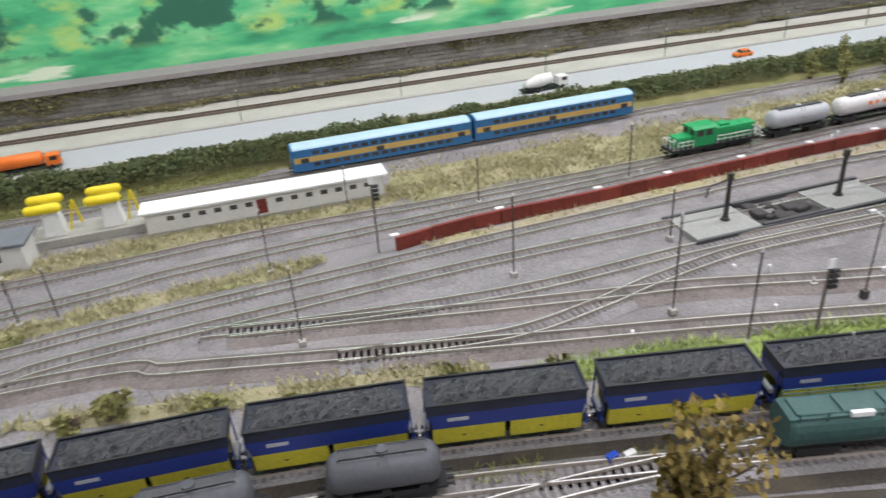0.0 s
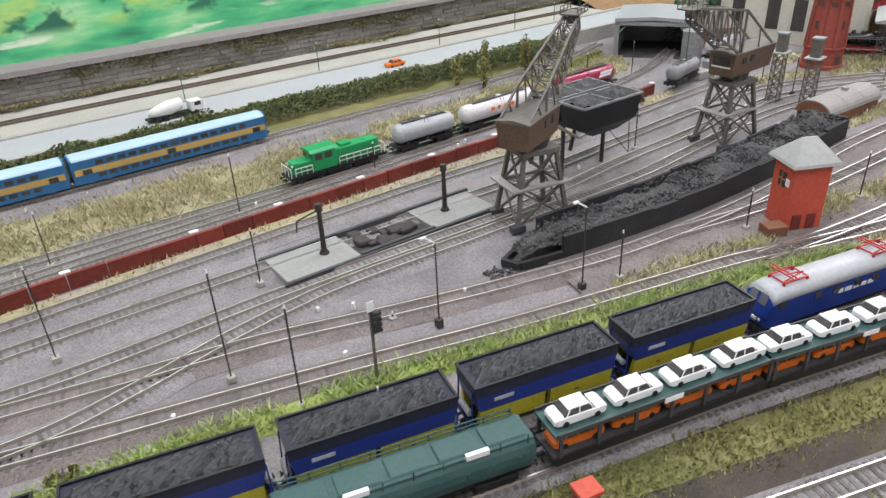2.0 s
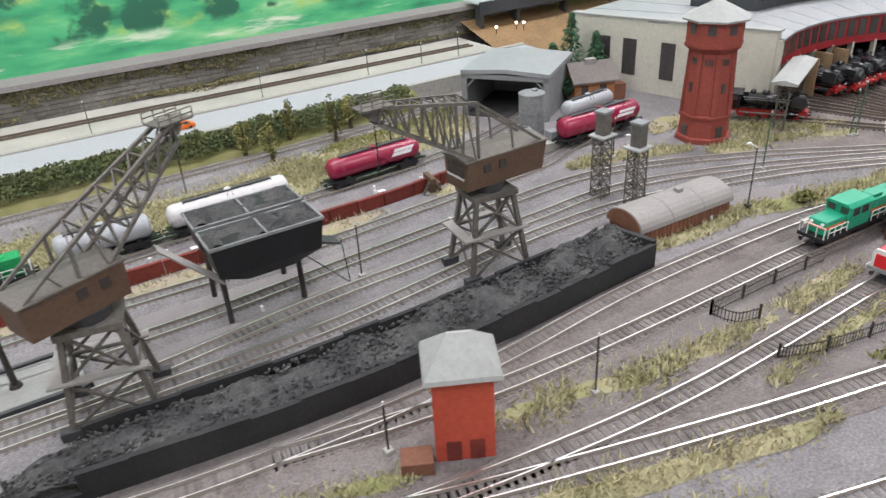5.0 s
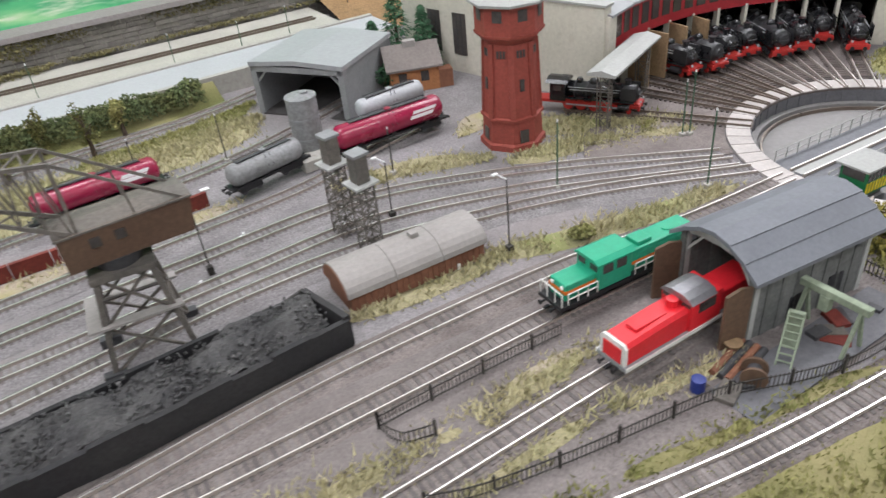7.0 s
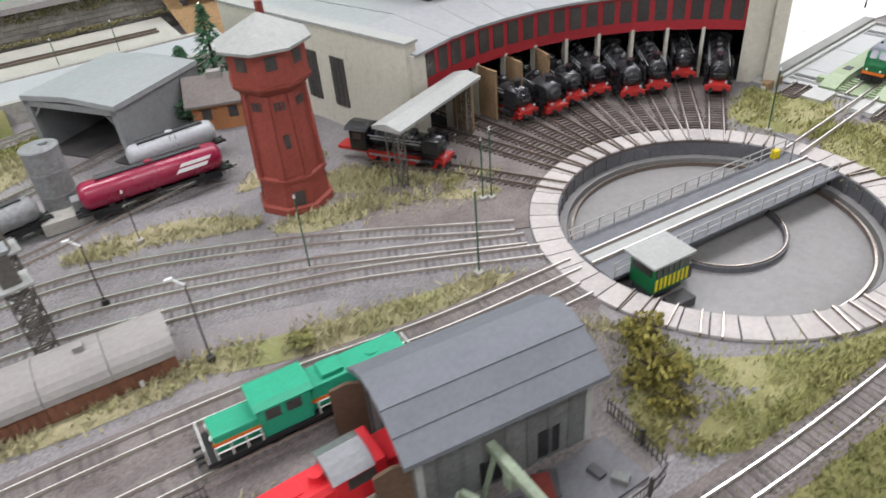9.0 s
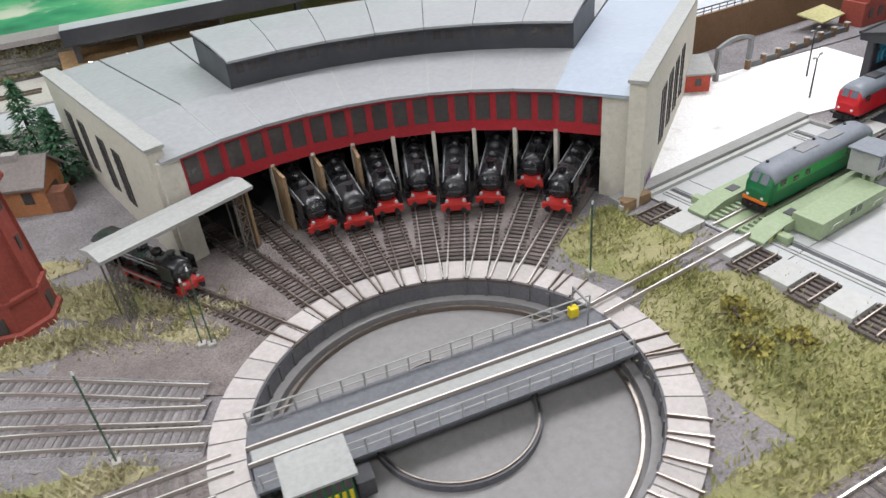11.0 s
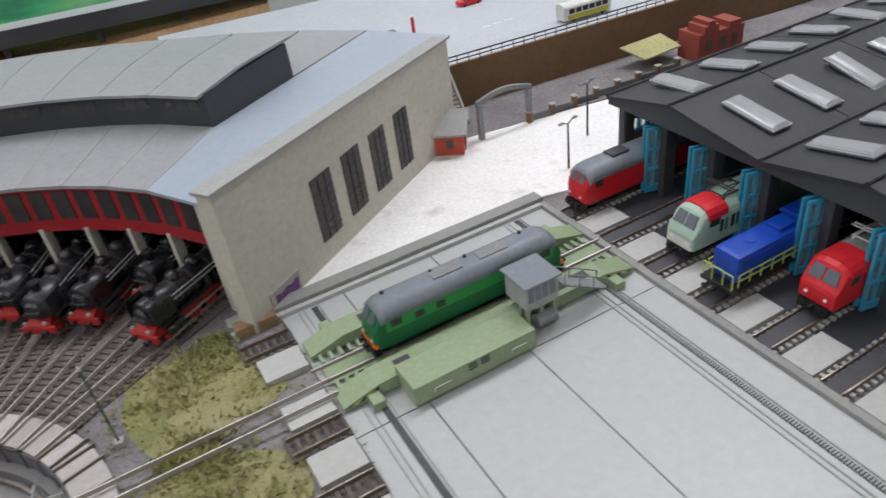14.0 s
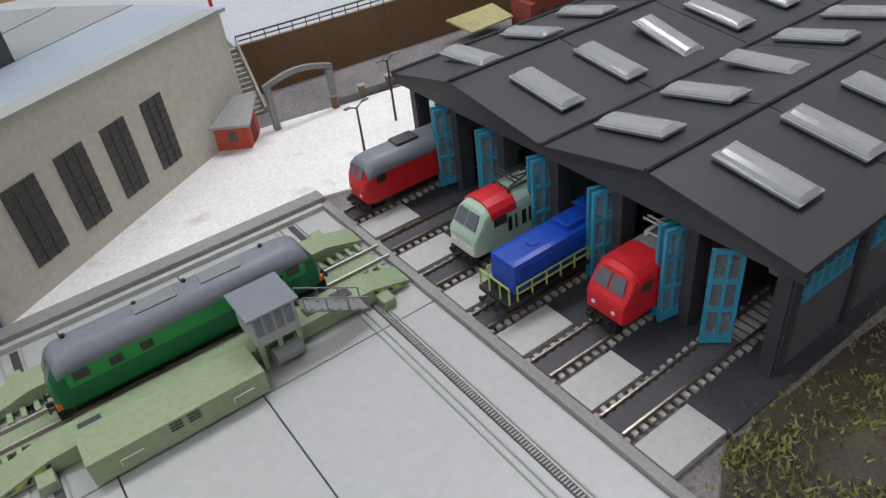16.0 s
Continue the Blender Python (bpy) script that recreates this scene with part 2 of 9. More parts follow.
    "maroon": mat("maroon_tank", (0.28, 0.012, 0.05), 0.25, 0, 0.1, 16, 260, 0.02, None, 0.6),
    "green": mat("bright_green_loco", (0.02, 0.33, 0.19), 0.4, 0, 0.1, 16, 260, 0.03),
    "green2": mat("grass_green_loco", (0.018, 0.30, 0.10), 0.4, 0, 0.1, 16, 260, 0.03),
    "darkgreen": mat("dark_green_loco", (0.012, 0.14, 0.05), 0.35, 0, 0.1, 16, 260, 0.03),
    "midgreen": mat("mid_green_loco", (0.03, 0.28, 0.07), 0.35, 0, 0.1, 16, 260, 0.03),
    "hatchgreen": mat("bluegreen_wagon", (0.032, 0.085, 0.08), 0.5, 0, 0.2, 14, 240, 0.08, (0.06, 0.115, 0.105)),
    "tablegreen": mat("transfer_table_green", (0.285, 0.355, 0.215), 0.45, 0, 0.12, 14, 240, 0.04, (0.22, 0.28, 0.165)),
    "red": mat("loco_red", (0.58, 0.012, 0.02), 0.35, 0, 0.1, 16, 260, 0.03, None, 0.5),
    "red2": mat("signal_red_loco", (0.64, 0.02, 0.03), 0.4, 0, 0.1, 16, 260, 0.03),
    "blue": mat("bright_blue_loco", (0.008, 0.06, 0.42), 0.35, 0, 0.1, 16, 260, 0.03, None, 0.5),
    "electricblue": mat("electric_loco_blue", (0.012, 0.04, 0.24), 0.35, 0, 0.1, 16, 260, 0.03, None, 0.5),
    "coachblue": mat("coach_blue", (0.035, 0.15, 0.34), 0.45, 0, 0.1, 16, 260, 0.03),
    "coachyellow": mat("coach_ochre", (0.54, 0.36, 0.11), 0.5, 0, 0.1, 16, 260, 0.03),
    "coachroof": mat("coach_roof_blue", (0.42, 0.57, 0.68), 0.4, 0, 0.08, 10, 260, 0.02),
    "mint": mat("mint_loco", (0.42, 0.56, 0.46), 0.4, 0, 0.08, 16, 260, 0.03),
    "offwhite": mat("off_white", (0.70, 0.69, 0.66), 0.5, 0, 0.1, 12, 240, 0.05),
    "white": mat("white_plastic", (0.80, 0.80, 0.79), 0.4, 0, 0.05, 12, 240, 0.03),
    "grey": mat("mid_grey", (0.24, 0.245, 0.25), 0.5, 0, 0.15, 14, 240, 0.06),
    "locoroof": mat("loco_roof_grey", (0.20, 0.22, 0.25), 0.45, 0, 0.12, 14, 240, 0.04),
    "darkgrey": mat("dark_grey_metal", (0.075, 0.075, 0.08), 0.55, 0.2, 0.2, 16, 260, 0.06),
    "orange": mat("orange_paint", (0.75, 0.17, 0.02), 0.45, 0, 0.12, 14, 240, 0.03),
    "yellow": mat("yellow_paint", (0.75, 0.58, 0.02), 0.45, 0, 0.1, 14, 240, 0.03),
    "turquoise": mat("turquoise_door", (0.045, 0.30, 0.46), 0.45, 0, 0.1, 14, 240, 0.03),
    "lattice": mat("weathered_steel", (0.13, 0.12, 0.108), 0.65, 0.2, 0.3, 18, 260, 0.15, (0.19, 0.165, 0.14)),
    "cranebrown": mat("crane_brown", (0.105, 0.062, 0.04), 0.6, 0, 0.25, 14, 240, 0.12, (0.15, 0.095, 0.06)),
    "wood": mat("timber", (0.30, 0.20, 0.11), 0.8, 0, 0.25, 14, 260, 0.2),
    "barnwood": mat("brown_planks", (0.23, 0.10, 0.06), 0.8, 0, 0.2, 14, 260, 0.2, objrand=0.15),
    "tarroof": mat("warm_grey_tar_roof", (0.31, 0.29, 0.275), 0.7, 0, 0.12, 12, 240, 0.15),
    "slate": mat("slate_grey_roof", (0.155, 0.165, 0.185), 0.6, 0, 0.12, 12, 240, 0.1, objrand=0.1),
    "greywood": mat("weathered_grey_timber", (0.15, 0.155, 0.148), 0.8, 0, 0.25, 14, 260, 0.2, objrand=0.15),
    "orangebrick": mat("orange_brick", (0.46, 0.20, 0.085), 0.8, 0, 0.2, 14, 260, 0.2),
    "ttconcrete": mat("turntable_concrete", (0.23, 0.222, 0.218), 0.5, 0, 0.12, 4, 160, 0.06, (0.19, 0.178, 0.17)),
    "ringstone": mat("turntable_ring_stone", (0.47, 0.435, 0.415), 0.8, 0, 0.12, 18, 220, 0.2, objrand=0.14),
    "ttwall": mat("turntable_wall", (0.13, 0.13, 0.14), 0.7, 0, 0.2, 14, 240, 0.2),
    "deck": mat("bridge_deck", (0.15, 0.155, 0.17), 0.6, 0, 0.2, 14, 240, 0.15),
    "darkearth": two_tone("dark_earth", (0.085, 0.072, 0.06), (0.05, 0.042, 0.035), 12, 0.5, 0.72, bump=0.7, small=420, third=(0.12, 0.105, 0.06), third_scale=7),
    "sign": mat("sign_white", (0.75, 0.75, 0.75), 0.5, 0, 0.05),
    "purple": mat("purple_graffiti", (0.16, 0.05, 0.22), 0.6, 0, 0.3, 60, 300, 0),
    "pole": mat("dark_mast", (0.06, 0.055, 0.05), 0.6, 0.3, 0.2),
    "greenpole": mat("green_mast", (0.06, 0.13, 0.08), 0.6, 0.2, 0.2),
    "plaster": mat("room_plaster", (0.80, 0.80, 0.78), 0.9, 0, 0.04, 2, 60, 0.05),
    "skyglass": glass("skylight_plastic", (0.42, 0.43, 0.45), 0.16, 0.6),
    "window": glass("clear_pane", (0.35, 0.42, 0.45), 0.08, 0.75),
    "bluewindow": glass("clear_door_pane", (0.30, 0.38, 0.42), 0.08, 0.28),
    "lampglow": glow("panel_glow", (1.0, 0.98, 0.95), 3.0),
    "spark": glow("warm_lamp", (1.0, 0.85, 0.6), 6.0),
}

def rusty_sides(m, rust):
    """Steel that is bright only on its upward running face."""
    n, l = m.node_tree.nodes, m.node_tree.links
    b = n["Principled BSDF"]
    src = b.inputs["Base Color"].links[0].from_socket
    geo, sep, up, x = n.new("ShaderNodeNewGeometry"), n.new("ShaderNodeSeparateXYZ"), n.new("ShaderNodeMapRange"), n.new("ShaderNodeMix")
    l.new(geo.outputs["True Normal"], sep.inputs[0])
    up.inputs[1].default_value, up.inputs[2].default_value = 0.6, 0.9
    l.new(sep.outputs[2], up.inputs[0])
    x.data_type = "RGBA"
    l.new(up.outputs[0], x.inputs[0])
    x.inputs[6].default_value = (*rust, 1)
    l.new(src, x.inputs[7])
    l.new(x.outputs[2], b.inputs["Base Color"])
    l.new(up.outputs[0], b.inputs["Metallic"])
rusty_sides(M["rail"], (0.34, 0.295, 0.26))
rusty_sides(M["railrust"], (0.13, 0.10, 0.08))

# ---- building helpers, all in plan units ----
rng = random.Random(7)
TOP = 0.022   # rail top

def part(name, bm, material, parent, label="", smooth=False, kind=""):
    """Links a bmesh as one mesh object under a thing or part."""
    bm.transform(Matrix.Scale(K, 4))
    me = bpy.data.meshes.new(name)
    bmesh.ops.recalc_face_normals(bm, faces=bm.faces[:])
    if smooth:
        for f in bm.faces:
            f.smooth = True
    bm.to_mesh(me)
    bm.free()
    me.materials.append(material)
    ob = new(name, me)
    ob.parent = parent
    return tagged(ob, label, kind=kind)

def again(ob, x=0, y=0, z=0, rz=0, parent=None, ry=0):
    """One more piece on the same mesh."""
    o = new(ob.name.split(".")[0], ob.data)
    o.parent = parent or ob.parent
    o.matrix_basis = pose(x * K, y * K, z * K, 0, ry, rz)
    return o

def thing(name, x, y, z=0.0, rz=0.0, label="", category="", group="", kind=""):
    e = new(name)
    e.empty_display_size = 0.01
    e.matrix_basis = pose(x * K, y * K, z * K, 0, 0, rz)
    return tagged(e, label, category, group, kind)

def solid(name, bm, material, label, category="", kind="", x=0, y=0, z=0, rz=0, group="", smooth=False):
    ob = part(name, bm, material, None, label, smooth)
    ob.matrix_basis = pose(x * K, y * K, z * K, 0, 0, rz)
    return tagged(ob, label, category, group, kind)

def cloud(name, verts, faces, material, parent=None, label="", kind="stuff", category=""):
    """Many small faces as one mesh."""
    me = bpy.data.meshes.new(name)
    me.from_pydata([(x * K, y * K, z * K) for x, y, z in verts], [], faces)
    me.materials.append(material)
    ob = new(name, me)
    ob.parent = parent
    return tagged(ob, label, category, kind=kind)

def B():
    return bmesh.new()

def box(bm, x0, x1, y0, y1, z0, z1, bevel=0.0):
    v = [bm.verts.new((x, y, z)) for x in (x0, x1) for y in (y0, y1) for z in (z0, z1)]
    fs = [bm.faces.new([v[i] for i in q]) for q in ((0, 1, 3, 2), (4, 6, 7, 5), (0, 4, 5, 1), (2, 3, 7, 6), (0, 2, 6, 4), (1, 5, 7, 3))]
    if bevel:
        es = list({e for f in fs for e in f.edges})
        bmesh.ops.bevel(bm, geom=es, offset=bevel, segments=2, affect="EDGES", profile=0.6)
    return bm

def bx(*a):
    return box(B(), *a)

def cyl(bm, p0, p1, r0, r1=None, seg=14, caps=True):
    r1 = r0 if r1 is None else r1
    p0, p1 = Vector(p0), Vector(p1)
    d = (p1 - p0).normalized()
    a = d.orthogonal().normalized()
    c = d.cross(a)
    rings = []
    for p, r in ((p0, r0), (p1, r1)):
        rings.append([bm.verts.new(p + a * (r * math.cos(2 * math.pi * i / seg)) + c * (r * math.sin(2 * math.pi * i / seg))) for i in range(seg)])
    for i in range(seg):
        j = (i + 1) % seg
        bm.faces.new((rings[0][i], rings[0][j], rings[1][j], rings[1][i]))
    if caps:
        bm.faces.new(rings[0])
        bm.faces.new(rings[1])
    return bm

def beam(bm, p0, p1, w):
    return cyl(bm, p0, p1, w * 0.7, seg=4)

def extrude_x(bm, prof, x0, x1):
    """A solid with the (y, z) outline prof, from x0 to x1."""
    a = [bm.verts.new((x0, y, z)) for y, z in prof]
    c = [bm.verts.new((x1, y, z)) for y, z in prof]
    n = len(prof)
    for i in range(n):
        j = (i + 1) % n
        bm.faces.new((a[i], a[j], c[j], c[i]))
    bm.faces.new(a)
    bm.faces.new(c)
    return bm

def loft(bm, rings):
    rows = [[bm.verts.new(p) for p in r] for r in rings]
    n = len(rows[0])
    for a, c in zip(rows, rows[1:]):
        for i in range(n):
            j = (i + 1) % n
            bm.faces.new((a[i], a[j], c[j], c[i]))
    bm.faces.new(rows[0])
    bm.faces.new(rows[-1])
    return bm

def spin(bm, prof, seg=20, axis="x"):
    """Turns (along, radius) about an axis."""
    rings = []
    for s, r in prof:
        ring = []
        for i in range(seg):
            a = 2 * math.pi * i / seg
            c, d = r * math.cos(a), r * math.sin(a)
            ring.append((s, c, d) if axis == "x" else (c, d, s))
        rings.append(ring)
    return loft(bm, rings)

def shifted(bm, x=0, y=0, z=0, rz=0, ry=0, rx=0):
    bm.transform(pose(x, y, z, rx, ry, rz))
    return bm

def smooth_line(pts, step=0.04):
    """Catmull-Rom through plan points."""
    p = [Vector((*q, 0)) for q in pts]
    p = [p[0] * 2 - p[1]] + p + [p[-1] * 2 - p[-2]]
    out = []
    for i in range(1, len(p) - 2):
        n = max(1, int((p[i + 1] - p[i]).length / step))
        for k in range(n):
            t = k / n
            out.append(0.5 * (2 * p[i] + (p[i + 1] - p[i - 1]) * t + (2 * p[i - 1] - 5 * p[i] + 4 * p[i + 1] - p[i + 2]) * t * t + (3 * p[i] - p[i - 1] - 3 * p[i + 1] + p[i + 2]) * t ** 3))
    out.append(p[-2])
    return out

def side_of(line, i):
    d = (line[min(i + 1, len(line) - 1)] - line[max(i - 1, 0)]).normalized()
    return Vector((-d.y, d.x, 0))

def ribbon(bm, line, offs, zs):
    """A strip along line with the cross-section offsets offs at heights zs."""
    rows = []
    for i, q in enumerate(line):
        s = side_of(line, i)
        rows.append([bm.verts.new((q.x + s.x * o, q.y + s.y * o, z)) for o, z in zip(offs, zs)])
    for a, c in zip(rows, rows[1:]):
        for k in range(len(offs) - 1):
            bm.faces.new((a[k], a[k + 1], c[k + 1], c[k]))
    return bm

def tube_strip(bm, line, off, w, z0, z1):
    rings = []
    for i, q in enumerate(line):
        s = side_of(line, i)
        rings.append([(q.x + s.x * (off + o), q.y + s.y * (off + o), z) for o, z in ((-w, z0), (w, z0), (w * 0.8, z1), (-w * 0.8, z1))])
    return loft(bm, rings)

GAUGE = 0.061

def track(pts, label="model railway track with dark sleepers", shine="rail", sleepers=True, ballast=True, z=0.0, bed="ballast", wood=""):
    line = smooth_line(pts)
    e = thing("railway_track", 0, 0, z, 0, label, "railway track", "railway tracks", "structure")
    for s in (-1, 1):
        part("rail", tube_strip(B(), line, s * GAUGE / 2, 0.0029, 0.008, TOP), M[shine], e)
    if ballast:
        part("ballast_bed", ribbon(B(), line, (-0.085, -0.052, 0.052, 0.085), (-0.006, 0.0085 + rng.random() * 0.0015, 0.0085 + rng.random() * 0.0015, -0.006)), M[bed], e, "grey-brown gravel ballast")
    if sleepers:
        vs, fs = [], []
        run = 0.0
        for i in range(len(line) - 1):
            a, c = line[i], line[i + 1]
            seg = (c - a).length
            while run < seg:
                q = a.lerp(c, run / seg)
                d = (c - a).normalized()
                s = Vector((-d.y, d.x, 0))
                b0 = len(vs)
                j = rng.uniform(-0.003, 0.003)
                for zz in (0.002, 0.0115):
                    for du, dv in ((-1, -1), (1, -1), (1, 1), (-1, 1)):
                        w = q + d * (du * 0.006) + s * (dv * 0.048 + j)
                        vs.append((w.x, w.y, zz))
                fs += [(b0 + 4, b0 + 5, b0 + 6, b0 + 7), (b0, b0 + 1, b0 + 5, b0 + 4), (b0 + 1, b0 + 2, b0 + 6, b0 + 5), (b0 + 2, b0 + 3, b0 + 7, b0 + 6), (b0 + 3, b0, b0 + 4, b0 + 7)]
                run += 0.026
            run -= seg
        cloud("sleepers", vs, fs, M[wood or ("sleeper" if ballast else "sleeperdark")], e)
    return e

def grass(name, pts, width, per, high, turf, blade, label, lump=0.02, along=None):
    """A mound of turf along plan points, with upright blades."""
    line = smooth_line(pts, 0.05)
    bm = B()
    n = 7
    rows = []
    for i, q in enumerate(line):
        s = side_of(line, i)
        taper = min(1.0, (min(i, len(line) - 1 - i) + 0.4) / 3.0)
        row = []
        for k in range(n + 1):
            f = k / n * 2 - 1
            o = f * width / 2 * taper * (1 + 0.35 * noise.noise((q.x * 3, q.y * 3, 1.0 + (f > 0) * 5)))
            x, y = q.x + s.x * o, q.y + s.y * o
            z = -0.004 + (1 - f * f) * lump * (0.6 + 0.6 * noise.noise((x * 6, y * 6, 3.0)))
            row.append(bm.verts.new((x, y, z)))
        rows.append(row)
    for a, c in zip(rows, rows[1:]):
        for k in range(n):
            bm.faces.new((a[k], a[k + 1], c[k + 1], c[k]))
    length = sum((b - a).length for a, b in zip(line, line[1:]))
    vs, fs = [], []
    for _ in range(int(per * length * width)):
        i = rng.randrange(len(line))
        q, s = line[i], side_of(line, i)
        taper = min(1.0, (min(i, len(line) - 1 - i) + 0.4) / 3.0)
        f = max(-1.5, min(1.5, rng.gauss(0, 0.62)))
        o = f * width / 2 * taper * (1 + 0.35 * noise.noise((q.x * 3, q.y * 3, 1.0 + (f > 0) * 5)))
        x, y = q.x + s.x * o + rng.uniform(-0.03, 0.03), q.y + s.y * o + rng.uniform(-0.03, 0.03)
        if noise.noise((x * 5, y * 5, 9.0)) < -0.25 and rng.random() < 0.8:
            continue
        z = max(-0.002, -0.006 + (1 - f * f) * lump * 0.7)
        h = high * rng.uniform(0.5, 1.3) * (0.8 + 0.5 * noise.noise((x * 4, y * 4, 2.0)))
        a = rng.uniform(0, math.pi)
        w = 0.0045
        lx, ly = rng.uniform(-0.9, 0.9) * h, rng.uniform(-0.9, 0.9) * h
        b0 = len(vs)
        vs += [(x - w * math.cos(a), y - w * math.sin(a), z), (x + w * math.cos(a), y + w * math.sin(a), z), (x + lx, y + ly, z + h)]
        fs.append((b0, b0 + 1, b0 + 2))
    e = part(name, bm, M[turf], None, label, True)
    tagged(e, label, "grass", kind="stuff")
    cloud("grass_blades", vs, fs, M[blade], e)
    return e

def bush(name, x, y, r, h, leaf, label, z=0.0, category="bush", trunk=0.0, count=420, flat=1.0, group=""):
    """Small leaf clumps around a short stem, with an uneven outline."""
    e = thing(name, x, y, z, rng.uniform(0, 360), label, category, group)
    bm = B()
    cyl(bm, (0, 0, -0.005), (0, 0, h * 0.75), 0.012 + trunk * 0.02, 0.004, 7)
    for i in range(6):
        a = i * 1.05 + rng.random()
        cyl(bm, (0, 0, h * (0.25 + 0.07 * i)), (r * 0.6 * math.cos(a), r * 0.6 * math.sin(a), h * (0.45 + 0.07 * i)), 0.006, 0.002, 5)
    part("trunk", bm, M["bark"], e)
    vs, fs = [], []
    knots = [(rng.uniform(-0.6, 0.6), rng.uniform(-0.6, 0.6), rng.uniform(0.15, 0.85), rng.uniform(0.35, 0.6)) for _ in range(9)]
    low = trunk
    for _ in range(count):
        kx, ky, kz, kr = rng.choice(knots)
        d = Vector((rng.gauss(0, 1), rng.gauss(0, 1), rng.gauss(0, 1))).normalized() * kr * rng.uniform(0.55, 1.0)
        px, py = (kx + d.x) * r, (ky + d.y) * r
        pz = max(0.01, h * (low + (1 - low) * min(1.02, max(0.0, kz + d.z * 0.55))))
        s = rng.uniform(0.007, 0.016) * (0.6 + r * 3)
        u = Vector((rng.gauss(0, 1), rng.gauss(0, 1), rng.gauss(0, 1))).normalized()
        w = u.orthogonal().normalized()
        c = Vector((px, py, pz))
        b0 = len(vs)
        for q in (c + u * s, c + w * s * 0.7, c - u * s, c - w * s * 0.7):
            vs.append(tuple(q))
        fs.append((b0, b0 + 1, b0 + 2, b0 + 3))
    cloud("crown", vs, fs, M[leaf], e, kind="")
    return e

def bars(name, n, x0, z0, w, h, gap, y, material, parent, side=-1):
    """Plain bars that stand for unreadable lettering on an upright side."""
    bm = B()
    x = x0
    for _ in range(n):
        ww = w * rng.uniform(0.6, 1.2)
        box(bm, x, x + ww, y, y + side * 0.0008, z0, z0 + h)
        x += ww + gap
    return part(name, bm, material, parent)

# ---- the room ----
RX0, RX1, RY0, RY1 = -6.5, 15.0, -5.5, 6.6
for nm, b in (("wall_north", (RX0, RX1, RY1, RY1 + 0.3, -3, CEILING / K)), ("wall_south", (RX0, RX1, RY0 - 0.3, RY0, -3, CEILING / K)),
              ("wall_west", (RX0 - 0.3, RX0, RY0, RY1, -3, CEILING / K)), ("wall_east", (RX1, RX1 + 0.3, RY0, RY1, -3, CEILING / K)),
              ("ceiling", (RX0 - 0.3, RX1 + 0.3, RY0 - 0.3, RY1 + 0.3, CEILING / K, CEILING / K + 0.3)), ("floor", (RX0 - 0.3, RX1 + 0.3, RY0 - 0.3, RY1 + 0.3, -3.3, -3))):
    solid(nm, bx(*b), M["plaster"], "plain pale wall of the exhibition room", "wall", "structure")
for lx, ly, watts in LAMPS:
    e = thing("ceiling_light", lx / K, ly / K, CEILING / K, 0, "flat rectangular ceiling light panel", "ceiling light", "ceiling lights")
    part("light_housing", bx(-1.75, 1.75, -0.58, 0.58, -0.12, -0.02), M["white"], e)
    part("diffuser", bx(-1.7, 1.7, -0.54, 0.54, -0.135, -0.125), M["lampglow"], e)

